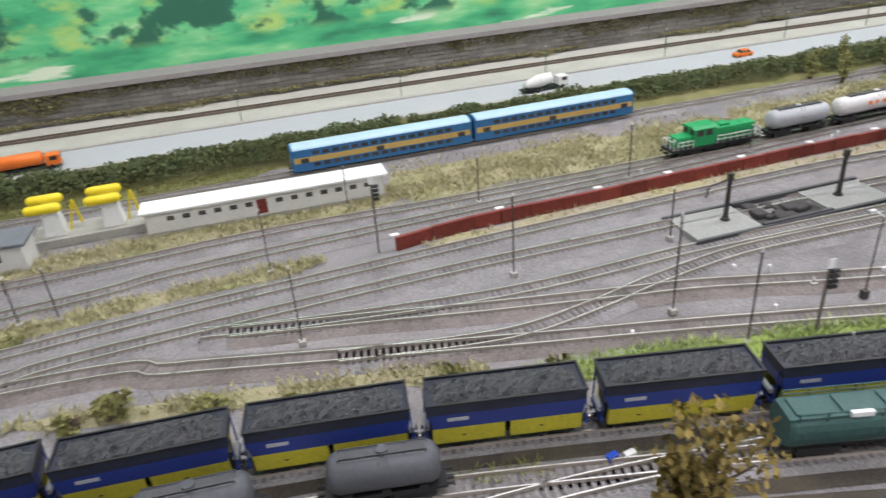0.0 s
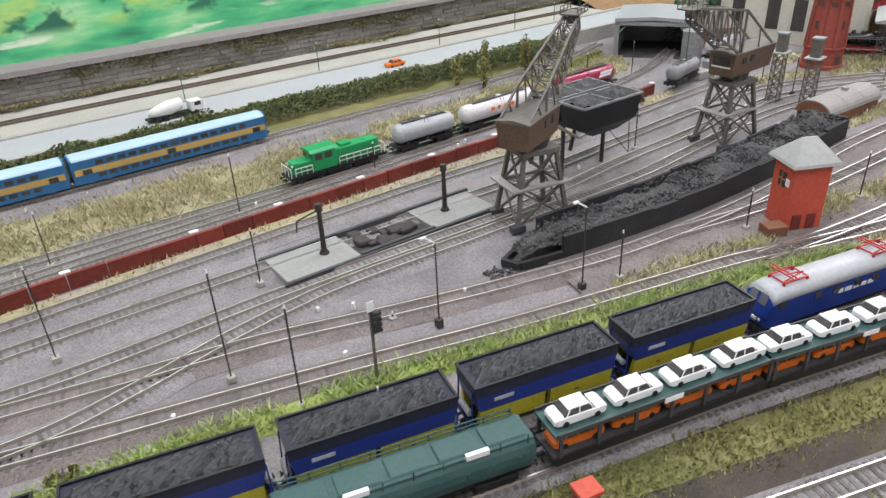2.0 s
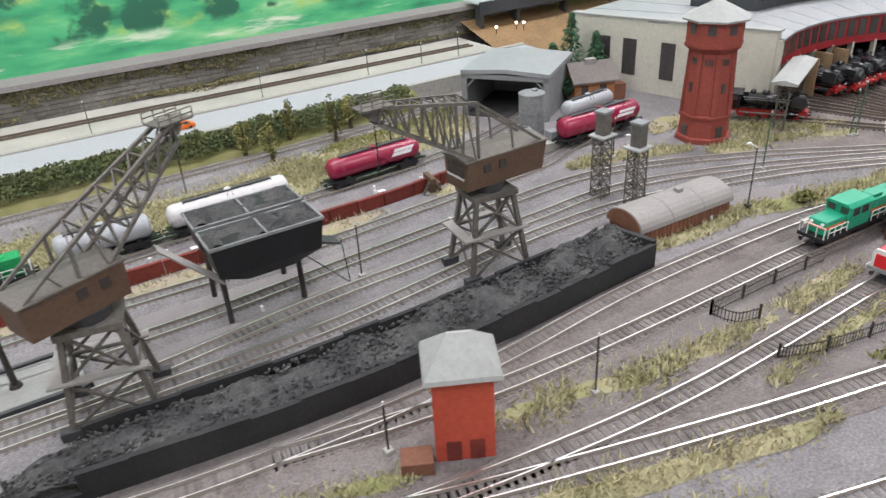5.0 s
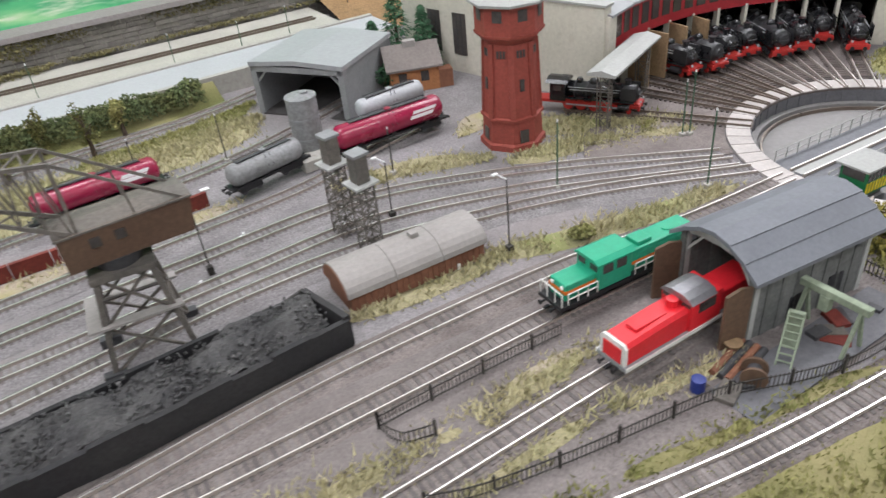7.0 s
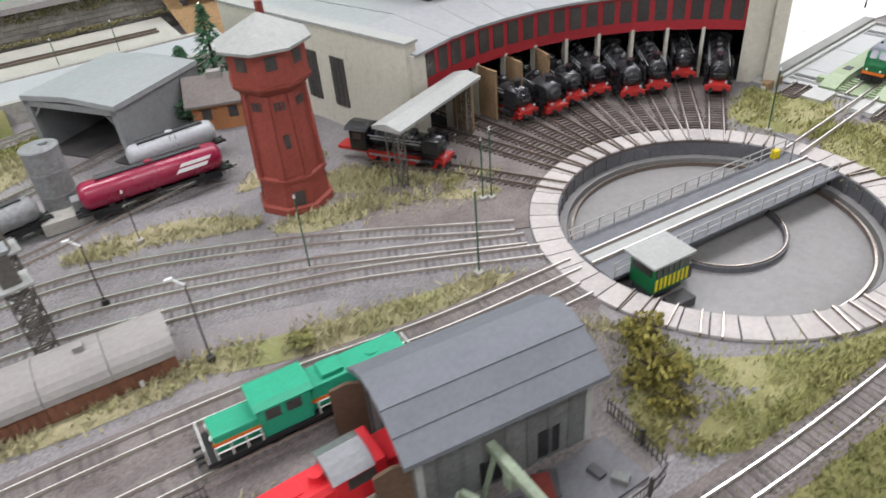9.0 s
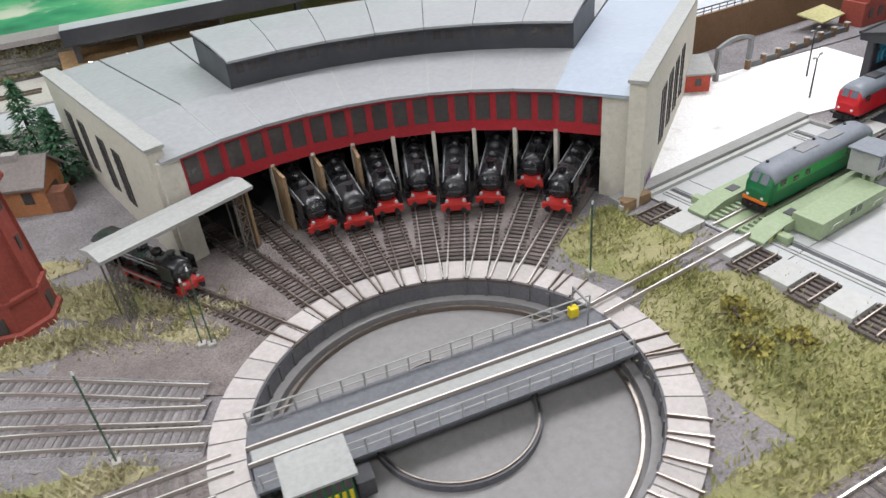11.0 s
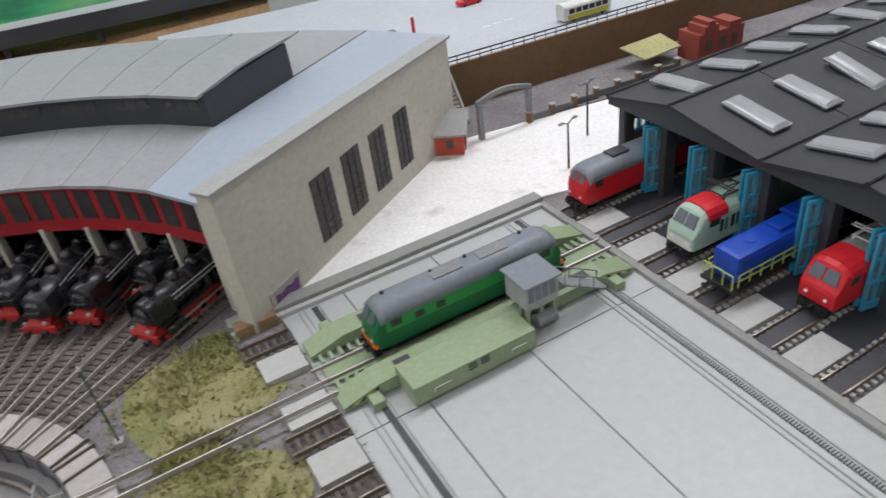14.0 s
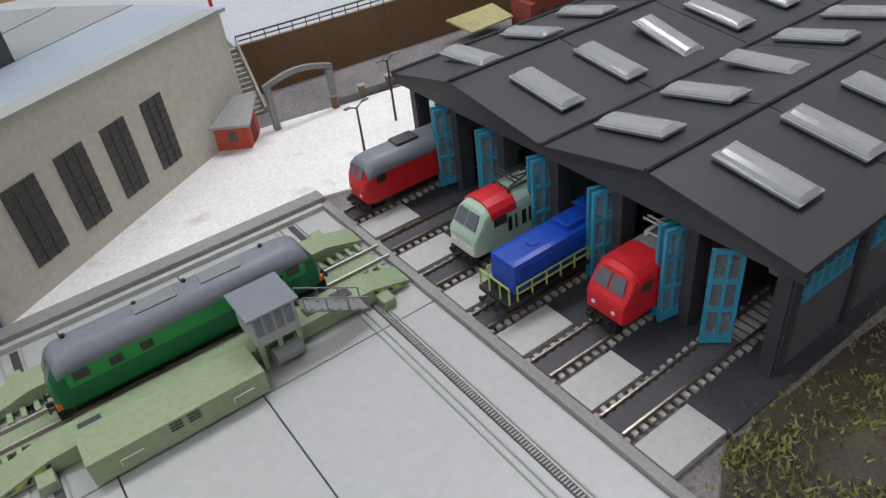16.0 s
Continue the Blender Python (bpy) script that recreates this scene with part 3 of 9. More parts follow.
# ---- painted backdrop ----
def backdrop_paint():
    """Brushed greens with pale strokes, yellow fields and dark teal woods higher up."""
    m = bpy.data.materials.new("painted_landscape")
    m.use_nodes = True
    n, l = m.node_tree.nodes, m.node_tree.links
    b = n["Principled BSDF"]
    b.inputs["Roughness"].default_value = 0.6
    geo = n.new("ShaderNodeNewGeometry")
    sep = n.new("ShaderNodeSeparateXYZ")
    l.new(geo.outputs["Position"], sep.inputs[0])
    def brush(sx, sz, tilt, scale, detail, seed):
        mp = n.new("ShaderNodeMapping")
        mp.inputs["Scale"].default_value = (sx, 1.0, sz)
        mp.inputs["Rotation"].default_value = (0, tilt, 0)
        mp.inputs["Location"].default_value = (seed, 0, seed * 0.7)
        l.new(geo.outputs["Position"], mp.inputs["Vector"])
        t = n.new("ShaderNodeTexNoise")
        t.inputs["Scale"].default_value, t.inputs["Detail"].default_value = scale, detail
        l.new(mp.outputs[0], t.inputs["Vector"])
        return t.outputs[0]
    def span(src, lo, hi, a=0.0, c=1.0):
        r = n.new("ShaderNodeMapRange")
        r.interpolation_type = "SMOOTHSTEP"
        for i, v in ((1, lo), (2, hi), (3, a), (4, c)):
            r.inputs[i].default_value = v
        l.new(src, r.inputs[0])
        return r.outputs[0]
    def times(p, q):
        k = n.new("ShaderNodeMath")
        k.operation = "MULTIPLY"
        l.new(p, k.inputs[0])
        l.new(q, k.inputs[1])
        return k.outputs[0]
    def over(under, col, f):
        x = n.new("ShaderNodeMix")
        x.data_type = "RGBA"
        l.new(f, x.inputs[0])
        l.new(under, x.inputs[6])
        x.inputs[7].default_value = (*col, 1)
        return x.outputs[2]
    r = n.new("ShaderNodeValToRGB")
    r.color_ramp.elements[0].position, r.color_ramp.elements[0].color = 0.30, (0.03, 0.20, 0.10, 1)
    r.color_ramp.elements[1].position, r.color_ramp.elements[1].color = 0.72, (0.42, 0.68, 0.36, 1)
    for p, c in ((0.42, (0.05, 0.36, 0.16, 1)), (0.52, (0.09, 0.47, 0.20, 1)), (0.62, (0.20, 0.57, 0.25, 1))):
        e = r.color_ramp.elements.new(p)
        e.color = c
    l.new(brush(1.6, 6.0, 0.12, 4.0, 8, 0.0), r.inputs[0])
    out = r.outputs[0]
    high = span(sep.outputs[2], 0.128, 0.152)
    low = span(sep.outputs[2], 0.152, 0.125)
    out = over(out, (0.66, 0.74, 0.56), times(span(brush(1.5, 9.0, 0.25, 3.4, 5, 4.0), 0.585, 0.67), low))
    out = over(out, (0.40, 0.60, 0.16), times(span(brush(2.0, 4.0, 0.1, 5.0, 6, 9.0), 0.50, 0.68), high))
    out = over(out, (0.022, 0.13, 0.075), times(span(brush(1.0, 1.3, 0.0, 13.0, 8, 2.0), 0.50, 0.59), high))
    l.new(out, b.inputs["Base Color"])
    return m
M["paint"] = backdrop_paint()
bd = thing("backdrop", 0, 0, 0, 0, "green landscape painted on the panel behind the layout", "backdrop", kind="structure")
part("painted_panel", bx(-5, 9.0, 5.62, 5.66, -0.1, 2.2), M["paint"], bd)

# ---- the board: ground with an opening for the turntable ----
TC, RIN, ROUT = (7.29, 1.40), 0.572, 0.683
HX0, HX1, HY0, HY1 = TC[0] - 0.7, TC[0] + 0.7, TC[1] - 0.7, TC[1] + 0.7
def steps(a, b, n):
    return [a + (b - a) * i / n for i in range(n)]
def ground_z(x, y):
    return -0.006 + 0.004 * noise.noise((x * 2.3, y * 2.3, 0.0)) + 0.002 * noise.noise((x * 9, y * 9, 4.0))
bm = B()
gx = steps(-5.0, HX0, 130) + steps(HX0, HX1, 16) + steps(HX1, 13.5, 60) + [13.5]
gy = steps(-1.2, HY0, 24) + steps(HY0, HY1, 16) + steps(HY1, 5.64, 50) + [5.64]
gv = {}
for i, x in enumerate(gx):
    for j, y in enumerate(gy):
        gv[i, j] = bm.verts.new((x, y, ground_z(x, y)))
for i in range(len(gx) - 1):
    for j in range(len(gy) - 1):
        if 130 <= i < 146 and 24 <= j < 40:
            continue
        bm.faces.new((gv[i, j], gv[i + 1, j], gv[i + 1, j + 1], gv[i, j + 1]))
N = 128
rim, sq = [], []
for k in range(N):
    a = 2 * math.pi * k / N
    c, s = math.cos(a), math.sin(a)
    f = 0.7 / max(abs(c), abs(s))
    rim.append(bm.verts.new((TC[0] + ROUT * c, TC[1] + ROUT * s, 0.0)))
    sq.append(bm.verts.new((TC[0] + f * c, TC[1] + f * s, ground_z(TC[0] + f * c, TC[1] + f * s))))
for k in range(N):
    j = (k + 1) % N
    bm.faces.new((rim[k], sq[k], sq[j], rim[j]))
solid("ground", bm, M["yard"], "grey-brown gravel ground of the railway yard", "ground", "structure")
bm = B()
box(bm, -5, 13.5, -1.2, 5.64, -0.6, -0.25)
solid("baseboard", bm, M["wood"], "timber baseboard under the layout", "baseboard", "structure")

# ---- back of the layout: stone wall, lane, road, bank ----
rw = thing("retaining_wall", 0, 0, 0, 0, "long grey stone retaining wall with a concrete cap", "retaining wall", kind="structure")
part("wall_core", bx(-5, 7.4, 5.40, 5.60, -0.02, 0.30), M["stonewall"], rw)
part("coping", bx(-5, 7.4, 5.36, 5.62, 0.30, 0.335), M["copestone"], rw)
vs, fs = [], []
for c in range(9):
    x = -5 + (c % 2) * 0.06
    while x < 7.3:
        w = rng.uniform(0.09, 0.17)
        y0 = 5.40 - rng.uniform(0.004, 0.014)
        z0, z1 = c * 0.033 + 0.002, c * 0.033 + 0.031
        b0 = len(vs)
        vs += [(x, y0, z0), (x + w - 0.006, y0, z0), (x + w - 0.006, y0, z1), (x, y0, z1), (x, 5.401, z0), (x + w - 0.006, 5.401, z0), (x + w - 0.006, 5.401, z1), (x, 5.401, z1)]
        fs += [(b0, b0 + 1, b0 + 2, b0 + 3), (b0 + 3, b0 + 2, b0 + 6, b0 + 7), (b0, b0 + 3, b0 + 7, b0 + 4), (b0 + 1, b0 + 5, b0 + 6, b0 + 2)]
        x += w
cloud("wall_stones", vs, fs, M["stonewall"], rw)
ROADZ = 0.10
solid("lane", bx(-5, 6.3, 4.74, 5.36, -0.02, 0.085), M["path"], "pale sandy lane along the stone wall", "lane", "structure")
rd = thing("road", 0, 0, 0, 0, "pale grey road on a low embankment", "road", kind="structure")
part("carriageway", bx(-5, 6.5, 4.30, 4.68, -0.02, ROADZ), M["asphalt"], rd)
part("kerb", bx(-5, 6.5, 4.68, 4.72, -0.02, ROADZ + 0.012), M["concrete"], rd)
part("kerb", bx(-5, 6.5, 4.26, 4.30, -0.02, ROADZ + 0.012), M["concrete"], rd)
track([(-4.5, 5.08), (0, 5.08), (3, 5.08), (6.2, 5.02)], "narrow track on the lane beside the stone wall", "railrust", sleepers=False, z=0.080, ballast=False)
# bank with hedge below the road
bm = ribbon(B(), smooth_line([(-5, 4.16), (0, 4.16), (3, 4.14), (5.2, 4.2)], 0.1), (0.12, 0.05, -0.06, -0.14), (ROADZ + 0.004, 0.085, 0.02, -0.01))
solid("embankment", bm, M["grassmoss"], "mossy bank below the road", "embankment", "structure")

# ---- tracks ----
TRACKS = [
    [(-4.5, 3.84), (-1, 3.86), (1.0, 3.87), (2.4, 3.89), (3.4, 3.90), (4.6, 3.93), (5.1, 4.0), (5.5, 4.12)],
    [(-4.5, 3.02), (-1.15, 3.11), (0, 3.16), (0.9, 3.13), (2.2, 3.13), (3.4, 3.15), (4.2, 3.19), (4.8, 3.24), (5.3, 3.38), (5.75, 3.58)],
    [(-4.5, 2.70), (-1.09, 2.85), (-0.43, 2.93), (0.5, 2.97), (1.5, 3.0), (2.5, 3.04), (3.2, 3.08)],
    [(-4.5, 2.35), (-1.6, 2.5), (-0.42, 2.59), (0.4, 2.63), (1.4, 2.67), (2.7, 2.70), (3.6, 2.67), (4.5, 2.72), (5.1, 2.76), (5.5, 2.88), (6.0, 3.0)],
    [(-4.5, 2.1), (-1.4, 2.32), (-0.82, 2.40), (-0.2, 2.43), (0.72, 2.46), (1.6, 2.45), (2.4, 2.44), (3.2, 2.42), (3.9, 2.46), (4.6, 2.50), (5.3, 2.49), (6.0, 2.20), (6.66, 1.79)],
    [(-0.3, 2.385), (0.1, 2.30), (0.9, 2.20), (1.7, 2.21), (2.4, 2.19), (2.9, 2.18), (3.6, 2.25), (4.1, 2.27), (4.7, 2.30), (5.25, 2.30), (5.9, 2.08), (6.64, 1.70)],
    [(-0.2, 2.35), (0.3, 2.24), (0.72, 2.14), (1.23, 2.03), (1.56, 1.96), (1.98, 1.83), (2.42, 1.71), (2.94, 1.60), (3.5, 1.55), (3.97, 1.555), (4.67, 1.61), (5.53, 1.59), (6.14, 1.51), (6.68, 1.48)],
    [(-4.5, 2.45), (-0.98, 2.31), (-0.41, 2.20), (0.16, 2.05), (0.86, 1.87), (1.34, 1.75), (1.82, 1.62), (2.25, 1.50), (2.8, 1.37), (3.21, 1.27), (3.6, 1.14), (4.2, 0.97), (4.71, 0.84), (5.53, 0.67), (6.44, 0.59), (7.31, 0.60), (8.2, 0.64), (9.2, 0.62)],
    [(0.16, 2.04), (0.75, 1.94), (1.13, 1.985), (1.45, 2.06), (1.9, 2.12), (2.5, 2.10), (3.1, 2.08), (3.6, 2.07), (4.15, 2.12), (4.65, 2.17), (5.2, 2.14), (5.97, 1.93), (6.64, 1.61)],
    [(3.2, 1.57), (3.6, 1.49), (3.98, 1.44), (4.54, 1.42), (5.34, 1.41), (5.95, 1.385), (6.62, 1.36)],
    [(3.3, 1.22), (3.8, 1.14), (4.4, 1.09), (5.28, 1.10), (5.8, 1.10), (6.25, 1.10)],
]
for i, pts in enumerate(TRACKS):
    track(pts, bed="ballastdark" if i in (6, 7, 9, 10) else "ballast")
solid("coal_dusted_ground", ribbon(B(), smooth_line([(2.6, 1.56), (3.2, 1.42), (3.9, 1.32), (4.6, 1.22), (5.4, 1.16), (6.2, 1.16), (6.58, 1.2)], 0.06), (0.40, 0.33, 0.0, -0.36, -0.46), (-0.016, 0.0035, 0.0045, 0.0035, -0.016)), M["soil"], "dark brown coal-dusted gravel between the tracks", "ground", "structure")
# front tracks under the trains
COALLINE = [(-4.5, 1.60), (-1.2, 1.67), (-0.43, 1.63), (0.06, 1.57), (0.54, 1.48), (1.03, 1.37), (1.55, 1.25), (2.05, 1.14), (2.55, 1.025), (3.27, 0.865), (3.96, 0.69), (4.7, 0.48), (5.6, 0.22)]
CARLINE = [(-4.5, 1.36), (-1.2, 1.46), (-0.3, 1.43), (0.3, 1.35), (1.2, 1.14), (1.9, 0.965), (2.35, 0.86), (2.7, 0.77), (3.2, 0.63), (3.8, 0.46), (4.6, 0.2)]
track(COALLINE)
track(CARLINE)
track([(-4.5, 1.0), (-0.8, 1.12), (0.3, 1.0), (1.5, 0.72), (2.5, 0.42), (3.5, 0.1)])
track([(0.1, 1.24), (0.7, 1.22), (1.3, 1.15), (1.6, 1.1)])

def along(pts, x):
    """Place and heading on a line of points at plan x."""
    line = smooth_line(pts)
    for a, b in zip(line, line[1:]):
        if a.x <= x <= b.x:
            f = (x - a.x) / (b.x - a.x)
            q = a.lerp(b, f)
            return q.x, q.y, math.degrees(math.atan2(b.y - a.y, b.x - a.x))

# ---- turntable ----
tt = thing("turntable_pit", TC[0], TC[1], 0, 0, "round concrete turntable pit with a stone rim", "turntable pit", kind="structure")
def ring(bm, r0, r1, z0, z1, n=96, a0=0.0, a1=360.0):
    full = a1 - a0 >= 360
    m = n if full else n + 1
    vs = []
    for k in range(m):
        a = radians(a0 + (a1 - a0) * k / n)
        c, s = math.cos(a), math.sin(a)
        vs.append([bm.verts.new((r * c, r * s, z)) for r, z in ((r0, z0), (r1, z0), (r1, z1), (r0, z1))])
    for k in range(n):
        p, q = vs[k], vs[(k + 1) % m]
        for i in range(4):
            bm.faces.new((p[i], q[i], q[(i + 1) % 4], p[(i + 1) % 4]))
    if not full:
        bm.faces.new(vs[0])
        bm.faces.new(vs[-1])
    return bm
PITZ = -0.085
part("pit_floor", spin(B(), [(PITZ - 0.02, 0.66), (PITZ, 0.66), (PITZ + 0.004, 0.45), (PITZ + 0.012, 0.02)], 64, "z"), M["ttconcrete"], tt, "stained grey concrete floor", True)
part("pit_wall", ring(B(), RIN, RIN + 0.03, PITZ, 0.008), M["ttwall"], tt, "dark ribbed pit wall")
part("wall_ledge", ring(B(), RIN - 0.03, RIN, PITZ, PITZ + 0.028), M["ttconcrete"], tt)
part("ring_rail", ring(B(), RIN - 0.055, RIN - 0.046, PITZ, PITZ + 0.02), M["railrust"], tt)
part("inner_ring", ring(B(), 0.232, 0.250, PITZ, PITZ + 0.030, 64), M["ttwall"], tt, "low dark kerb round the pivot")
part("inner_rail", ring(B(), 0.238, 0.243, PITZ + 0.03, PITZ + 0.036, 64), M["railrust"], tt)
part("ring_bed", ring(B(), RIN + 0.028, ROUT, -0.05, 0.002), M["ttwall"], tt)
stone = part("rim_stone", ring(B(), RIN + 0.006, ROUT - 0.002, -0.02, 0.013, 2, 0.25, 7.25), M["ringstone"], tt)
for k in range(1, 48):
    again(stone, rz=k * 7.5)
rib = part("wall_rib", bx(RIN - 0.004, RIN + 0.002, -0.006, 0.006, PITZ + 0.028, 0.0), M["ttwall"], tt)
for k in range(1, 48):
    again(rib, rz=k * 7.5)
# bridge
br = thing("turntable_bridge", TC[0], TC[1] + 0.045, 0, -3.0, "grey turntable bridge with railings and a small cabin", "turntable bridge")
part("girder", bx(-0.56, 0.56, -0.075, -0.06, -0.07, 0.0, 0.002), M["deck"], br)
part("girder", bx(-0.56, 0.56, 0.06, 0.075, -0.07, 0.0, 0.002), M["deck"], br)
part("deck", bx(-0.565, 0.565, -0.125, 0.125, 0.0, 0.010, 0.001), M["deck"], br, "dark grey plank deck")
part("centre_plate", bx(-0.56, 0.56, -0.022, 0.022, 0.010, 0.014), M["roofgrey"], br)
for s in (-1, 1):
    part("rail", bx(-0.57, 0.57, s * GAUGE / 2 - 0.003, s * GAUGE / 2 + 0.003, 0.010, TOP + 0.002), M["rail"], br)
    bm = B()
    for z in (0.035, 0.062):
        cyl(bm, (-0.55, s * 0.12, z), (0.55, s * 0.12, z), 0.0028, seg=5)
    part("handrail", bm, M["roofgrey"], br, "pale grey handrail")
    post = part("railing_post", cyl(B(), (0, 0, 0.008), (0, 0, 0.064), 0.003, seg=5), M["roofgrey"], br)
    post.matrix_basis = pose(-0.55 * K, s * 0.12 * K, 0)
    for k in range(1, 17):
        again(post, -0.55 + k * 1.1 / 16, s * 0.12)
part("end_gantry", beam(beam(beam(B(), (0.5, 0.05, 0.01), (0.5, 0.05, 0.10), 0.004), (0.5, 0.14, 0.01), (0.5, 0.14, 0.10), 0.004), (0.5, 0.05, 0.10), (0.5, 0.14, 0.10), 0.006), M["grey"], br)
part("signal_lamp", bx(0.47, 0.50, 0.10, 0.125, 0.01, 0.045, 0.003), M["yellow"], br, "yellow lamp box")
cab = part("cabin", bx(-0.49, -0.34, -0.235, -0.125, -0.02, 0.085, 0.002), M["darkgreen"], br, "dark green cabin with yellow panels")
part("cabin_roof", bx(-0.505, -0.325, -0.245, -0.105, 0.085, 0.094, 0.002), M["roofgrey"], cab)
pan = part("cabin_panel", bx(-0.484, -0.474, -0.237, -0.234, -0.01, 0.035), M["yellow"], cab)
for k in range(1, 8):
    again(pan, k * 0.0185, 0, 0)
for k in range(6):
    w = part("cabin_window", bx(-0.482 + k * 0.024, -0.464 + k * 0.024, -0.2375, -0.2355, 0.042, 0.078), M["darkglass"], cab)
part("end_window", bx(-0.4915, -0.4895, -0.225, -0.135, 0.042, 0.078), M["darkglass"], cab)
part("cabin_support", bx(-0.48, -0.35, -0.22, -0.13, -0.05, -0.022), M["darkgrey"], br)
part("drive_box", bx(-0.33, -0.28, -0.2, -0.14, -0.06, 0.0, 0.004), M["darkgrey"], br)
part("counterweight", bx(-0.45, -0.36, -0.30, -0.24, PITZ + 0.006, -0.04, 0.006), M["darkgrey"], br)

# ---- radial tracks ----
STALLS = [108, 100.5, 93, 85.5, 78, 70.5, 63, 55.5, 48, 40.5]
def polar(r, a):
    return TC[0] + r * math.cos(radians(a)), TC[1] + r * math.sin(radians(a))
for a in STALLS:
    track([polar(r, a) for r in (0.575, 0.9, 1.3, 1.8, 2.4)], "stall track from the turntable into the roundhouse", "rail" if a < 72 else "railrust", ballast=False)
track([polar(0.575, 122), polar(1.0, 122), polar(1.45, 122.5)], "short track under the coaling canopy", "railrust", ballast=False)
track([(7.85, 1.50), (8.2, 1.55), (8.55, 1.60)], "track from the turntable to the transfer table", "rail", sleepers=False, ballast=False, z=0.014)
for a in (33, 25, -10, -17, -40, -48, 197, 205, 218, 250, 262, 285, 300):
    track([polar(0.575, a), polar(0.63, a), polar(0.69, a)], "rail stub on the turntable rim", "railrust", sleepers=False, ballast=False)

# ---- roundhouse ----
rh = thing("roundhouse", TC[0], TC[1], 0, 0, "cream roundhouse with crimson glazed front and pale roof", "roundhouse", kind="")
EDGES = [115.5, 104.5, 96.75, 89.25, 81.75, 74.25, 66.75, 59.25, 51.75, 44.25, 30.5]
def pr_(r, a, z):
    return (r * math.cos(radians(a)), r * math.sin(radians(a)), z)
def lean(a, r):
    """The end walls are not quite radial: the outermost angles close in with the radius."""
    if a < 31:
        return a + (r - 1.275) * 3.2
    if a > 115:
        return a - (r - 1.275) * 4.1
    return a
def sector(bm, a0, a1, prof, thick=0.012):
    """A roof or wall sheet over the sector a0..a1, through the (radius, height) points of prof."""
    top = [[bm.verts.new(pr_(r, lean(a, r), z)) for a in (a0, a1)] for r, z in prof]
    low = [[bm.verts.new(pr_(r, lean(a, r), z - thick)) for a in (a0, a1)] for r, z in prof]
    for i in range(len(prof) - 1):
        bm.faces.new((top[i][0], top[i][1], top[i + 1][1], top[i + 1][0]))
        bm.faces.new((low[i][0], low[i + 1][0], low[i + 1][1], low[i][1]))
        for k in (0, 1):
            bm.faces.new((top[i][k], top[i + 1][k], low[i + 1][k], low[i][k]))
    for i in (0, -1):
        bm.faces.new((top[i][0], low[i][0], low[i][1], top[i][1]))
    return bm
for a0, a1 in zip(EDGES, EDGES[1:]):
    last = a1 < 40
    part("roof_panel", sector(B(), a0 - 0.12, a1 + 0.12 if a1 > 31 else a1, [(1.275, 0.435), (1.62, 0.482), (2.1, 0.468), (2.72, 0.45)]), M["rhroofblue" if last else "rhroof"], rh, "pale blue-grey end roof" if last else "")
    part("back_wall", sector(B(), a0, a1, [(2.66, 0.44), (2.68, 0.44)], 0.45), M["cream"], rh)
for a in EDGES[1:-1]:
    part("roof_seam", sector(B(), a - 0.12, a + 0.12, [(1.275, 0.437), (1.62, 0.4838)], 0.01), M["roofgrey"], rh)
# clerestory
for a0, a1 in zip(EDGES[2:9], EDGES[3:10]):
    cl = part("clerestory", sector(B(), a0, a1, [(1.63, 0.602), (2.12, 0.602)], 0.15), M["anthracite"], rh, "dark clerestory band")
    part("clerestory_roof", sector(B(), a0 - 0.05, a1 + 0.05, [(1.60, 0.605), (1.85, 0.622), (2.15, 0.618)], 0.01), M["rhroof"], cl)
    for k in range(3):
        c = a0 + (a1 - a0) * (0.25 + 0.25 * k)
        part("clerestory_window", sector(B(), c - 0.6, c + 0.6, [(1.626, 0.575), (1.629, 0.575)], 0.035), M["darkglass"], cl)
# glazed front, above the stall openings
for a0, a1 in zip([112, *EDGES[1:-1]], [*EDGES[1:-1], 36]):
    fr = part("front_panel", sector(B(), a0, a1, [(1.295, 0.425), (1.315, 0.425)], 0.175), M["rhred"], rh, "crimson panel with window grids")
    n = 2
    for k in range(n):
        c0 = a0 + (a1 - a0) * (k + 0.16) / n
        c1 = a0 + (a1 - a0) * (k + 0.84) / n
        wp = part("window_pane", sector(B(), c0, c1, [(1.290, 0.405), (1.2945, 0.405)], 0.105), M["darkglass"], fr)
for a in EDGES[1:-1]:
    part("door_post", sector(B(), a - 0.35, a + 0.35, [(1.29, 0.26), (1.33, 0.26)], 0.27), M["cream"], rh)
    if a < 80:
        continue
    lf = part("door_leaf", bx(0, 0.15, -0.006, 0.006, 0.012, 0.25), M["wood"], rh, "weathered pale timber door leaf")
    x, y, _ = pr_(1.17, a, 0)
    lf.matrix_basis = pose(x * K, y * K, 0, 0, 0, a)
# end pilasters
part("pilaster", sector(B(), 116, 112, [(1.285, 0.43), (1.33, 0.43)], 0.44), M["cream"], rh)
part("pilaster", sector(B(), 36, 31, [(1.285, 0.43), (1.33, 0.43)], 0.44), M["cream"], rh)
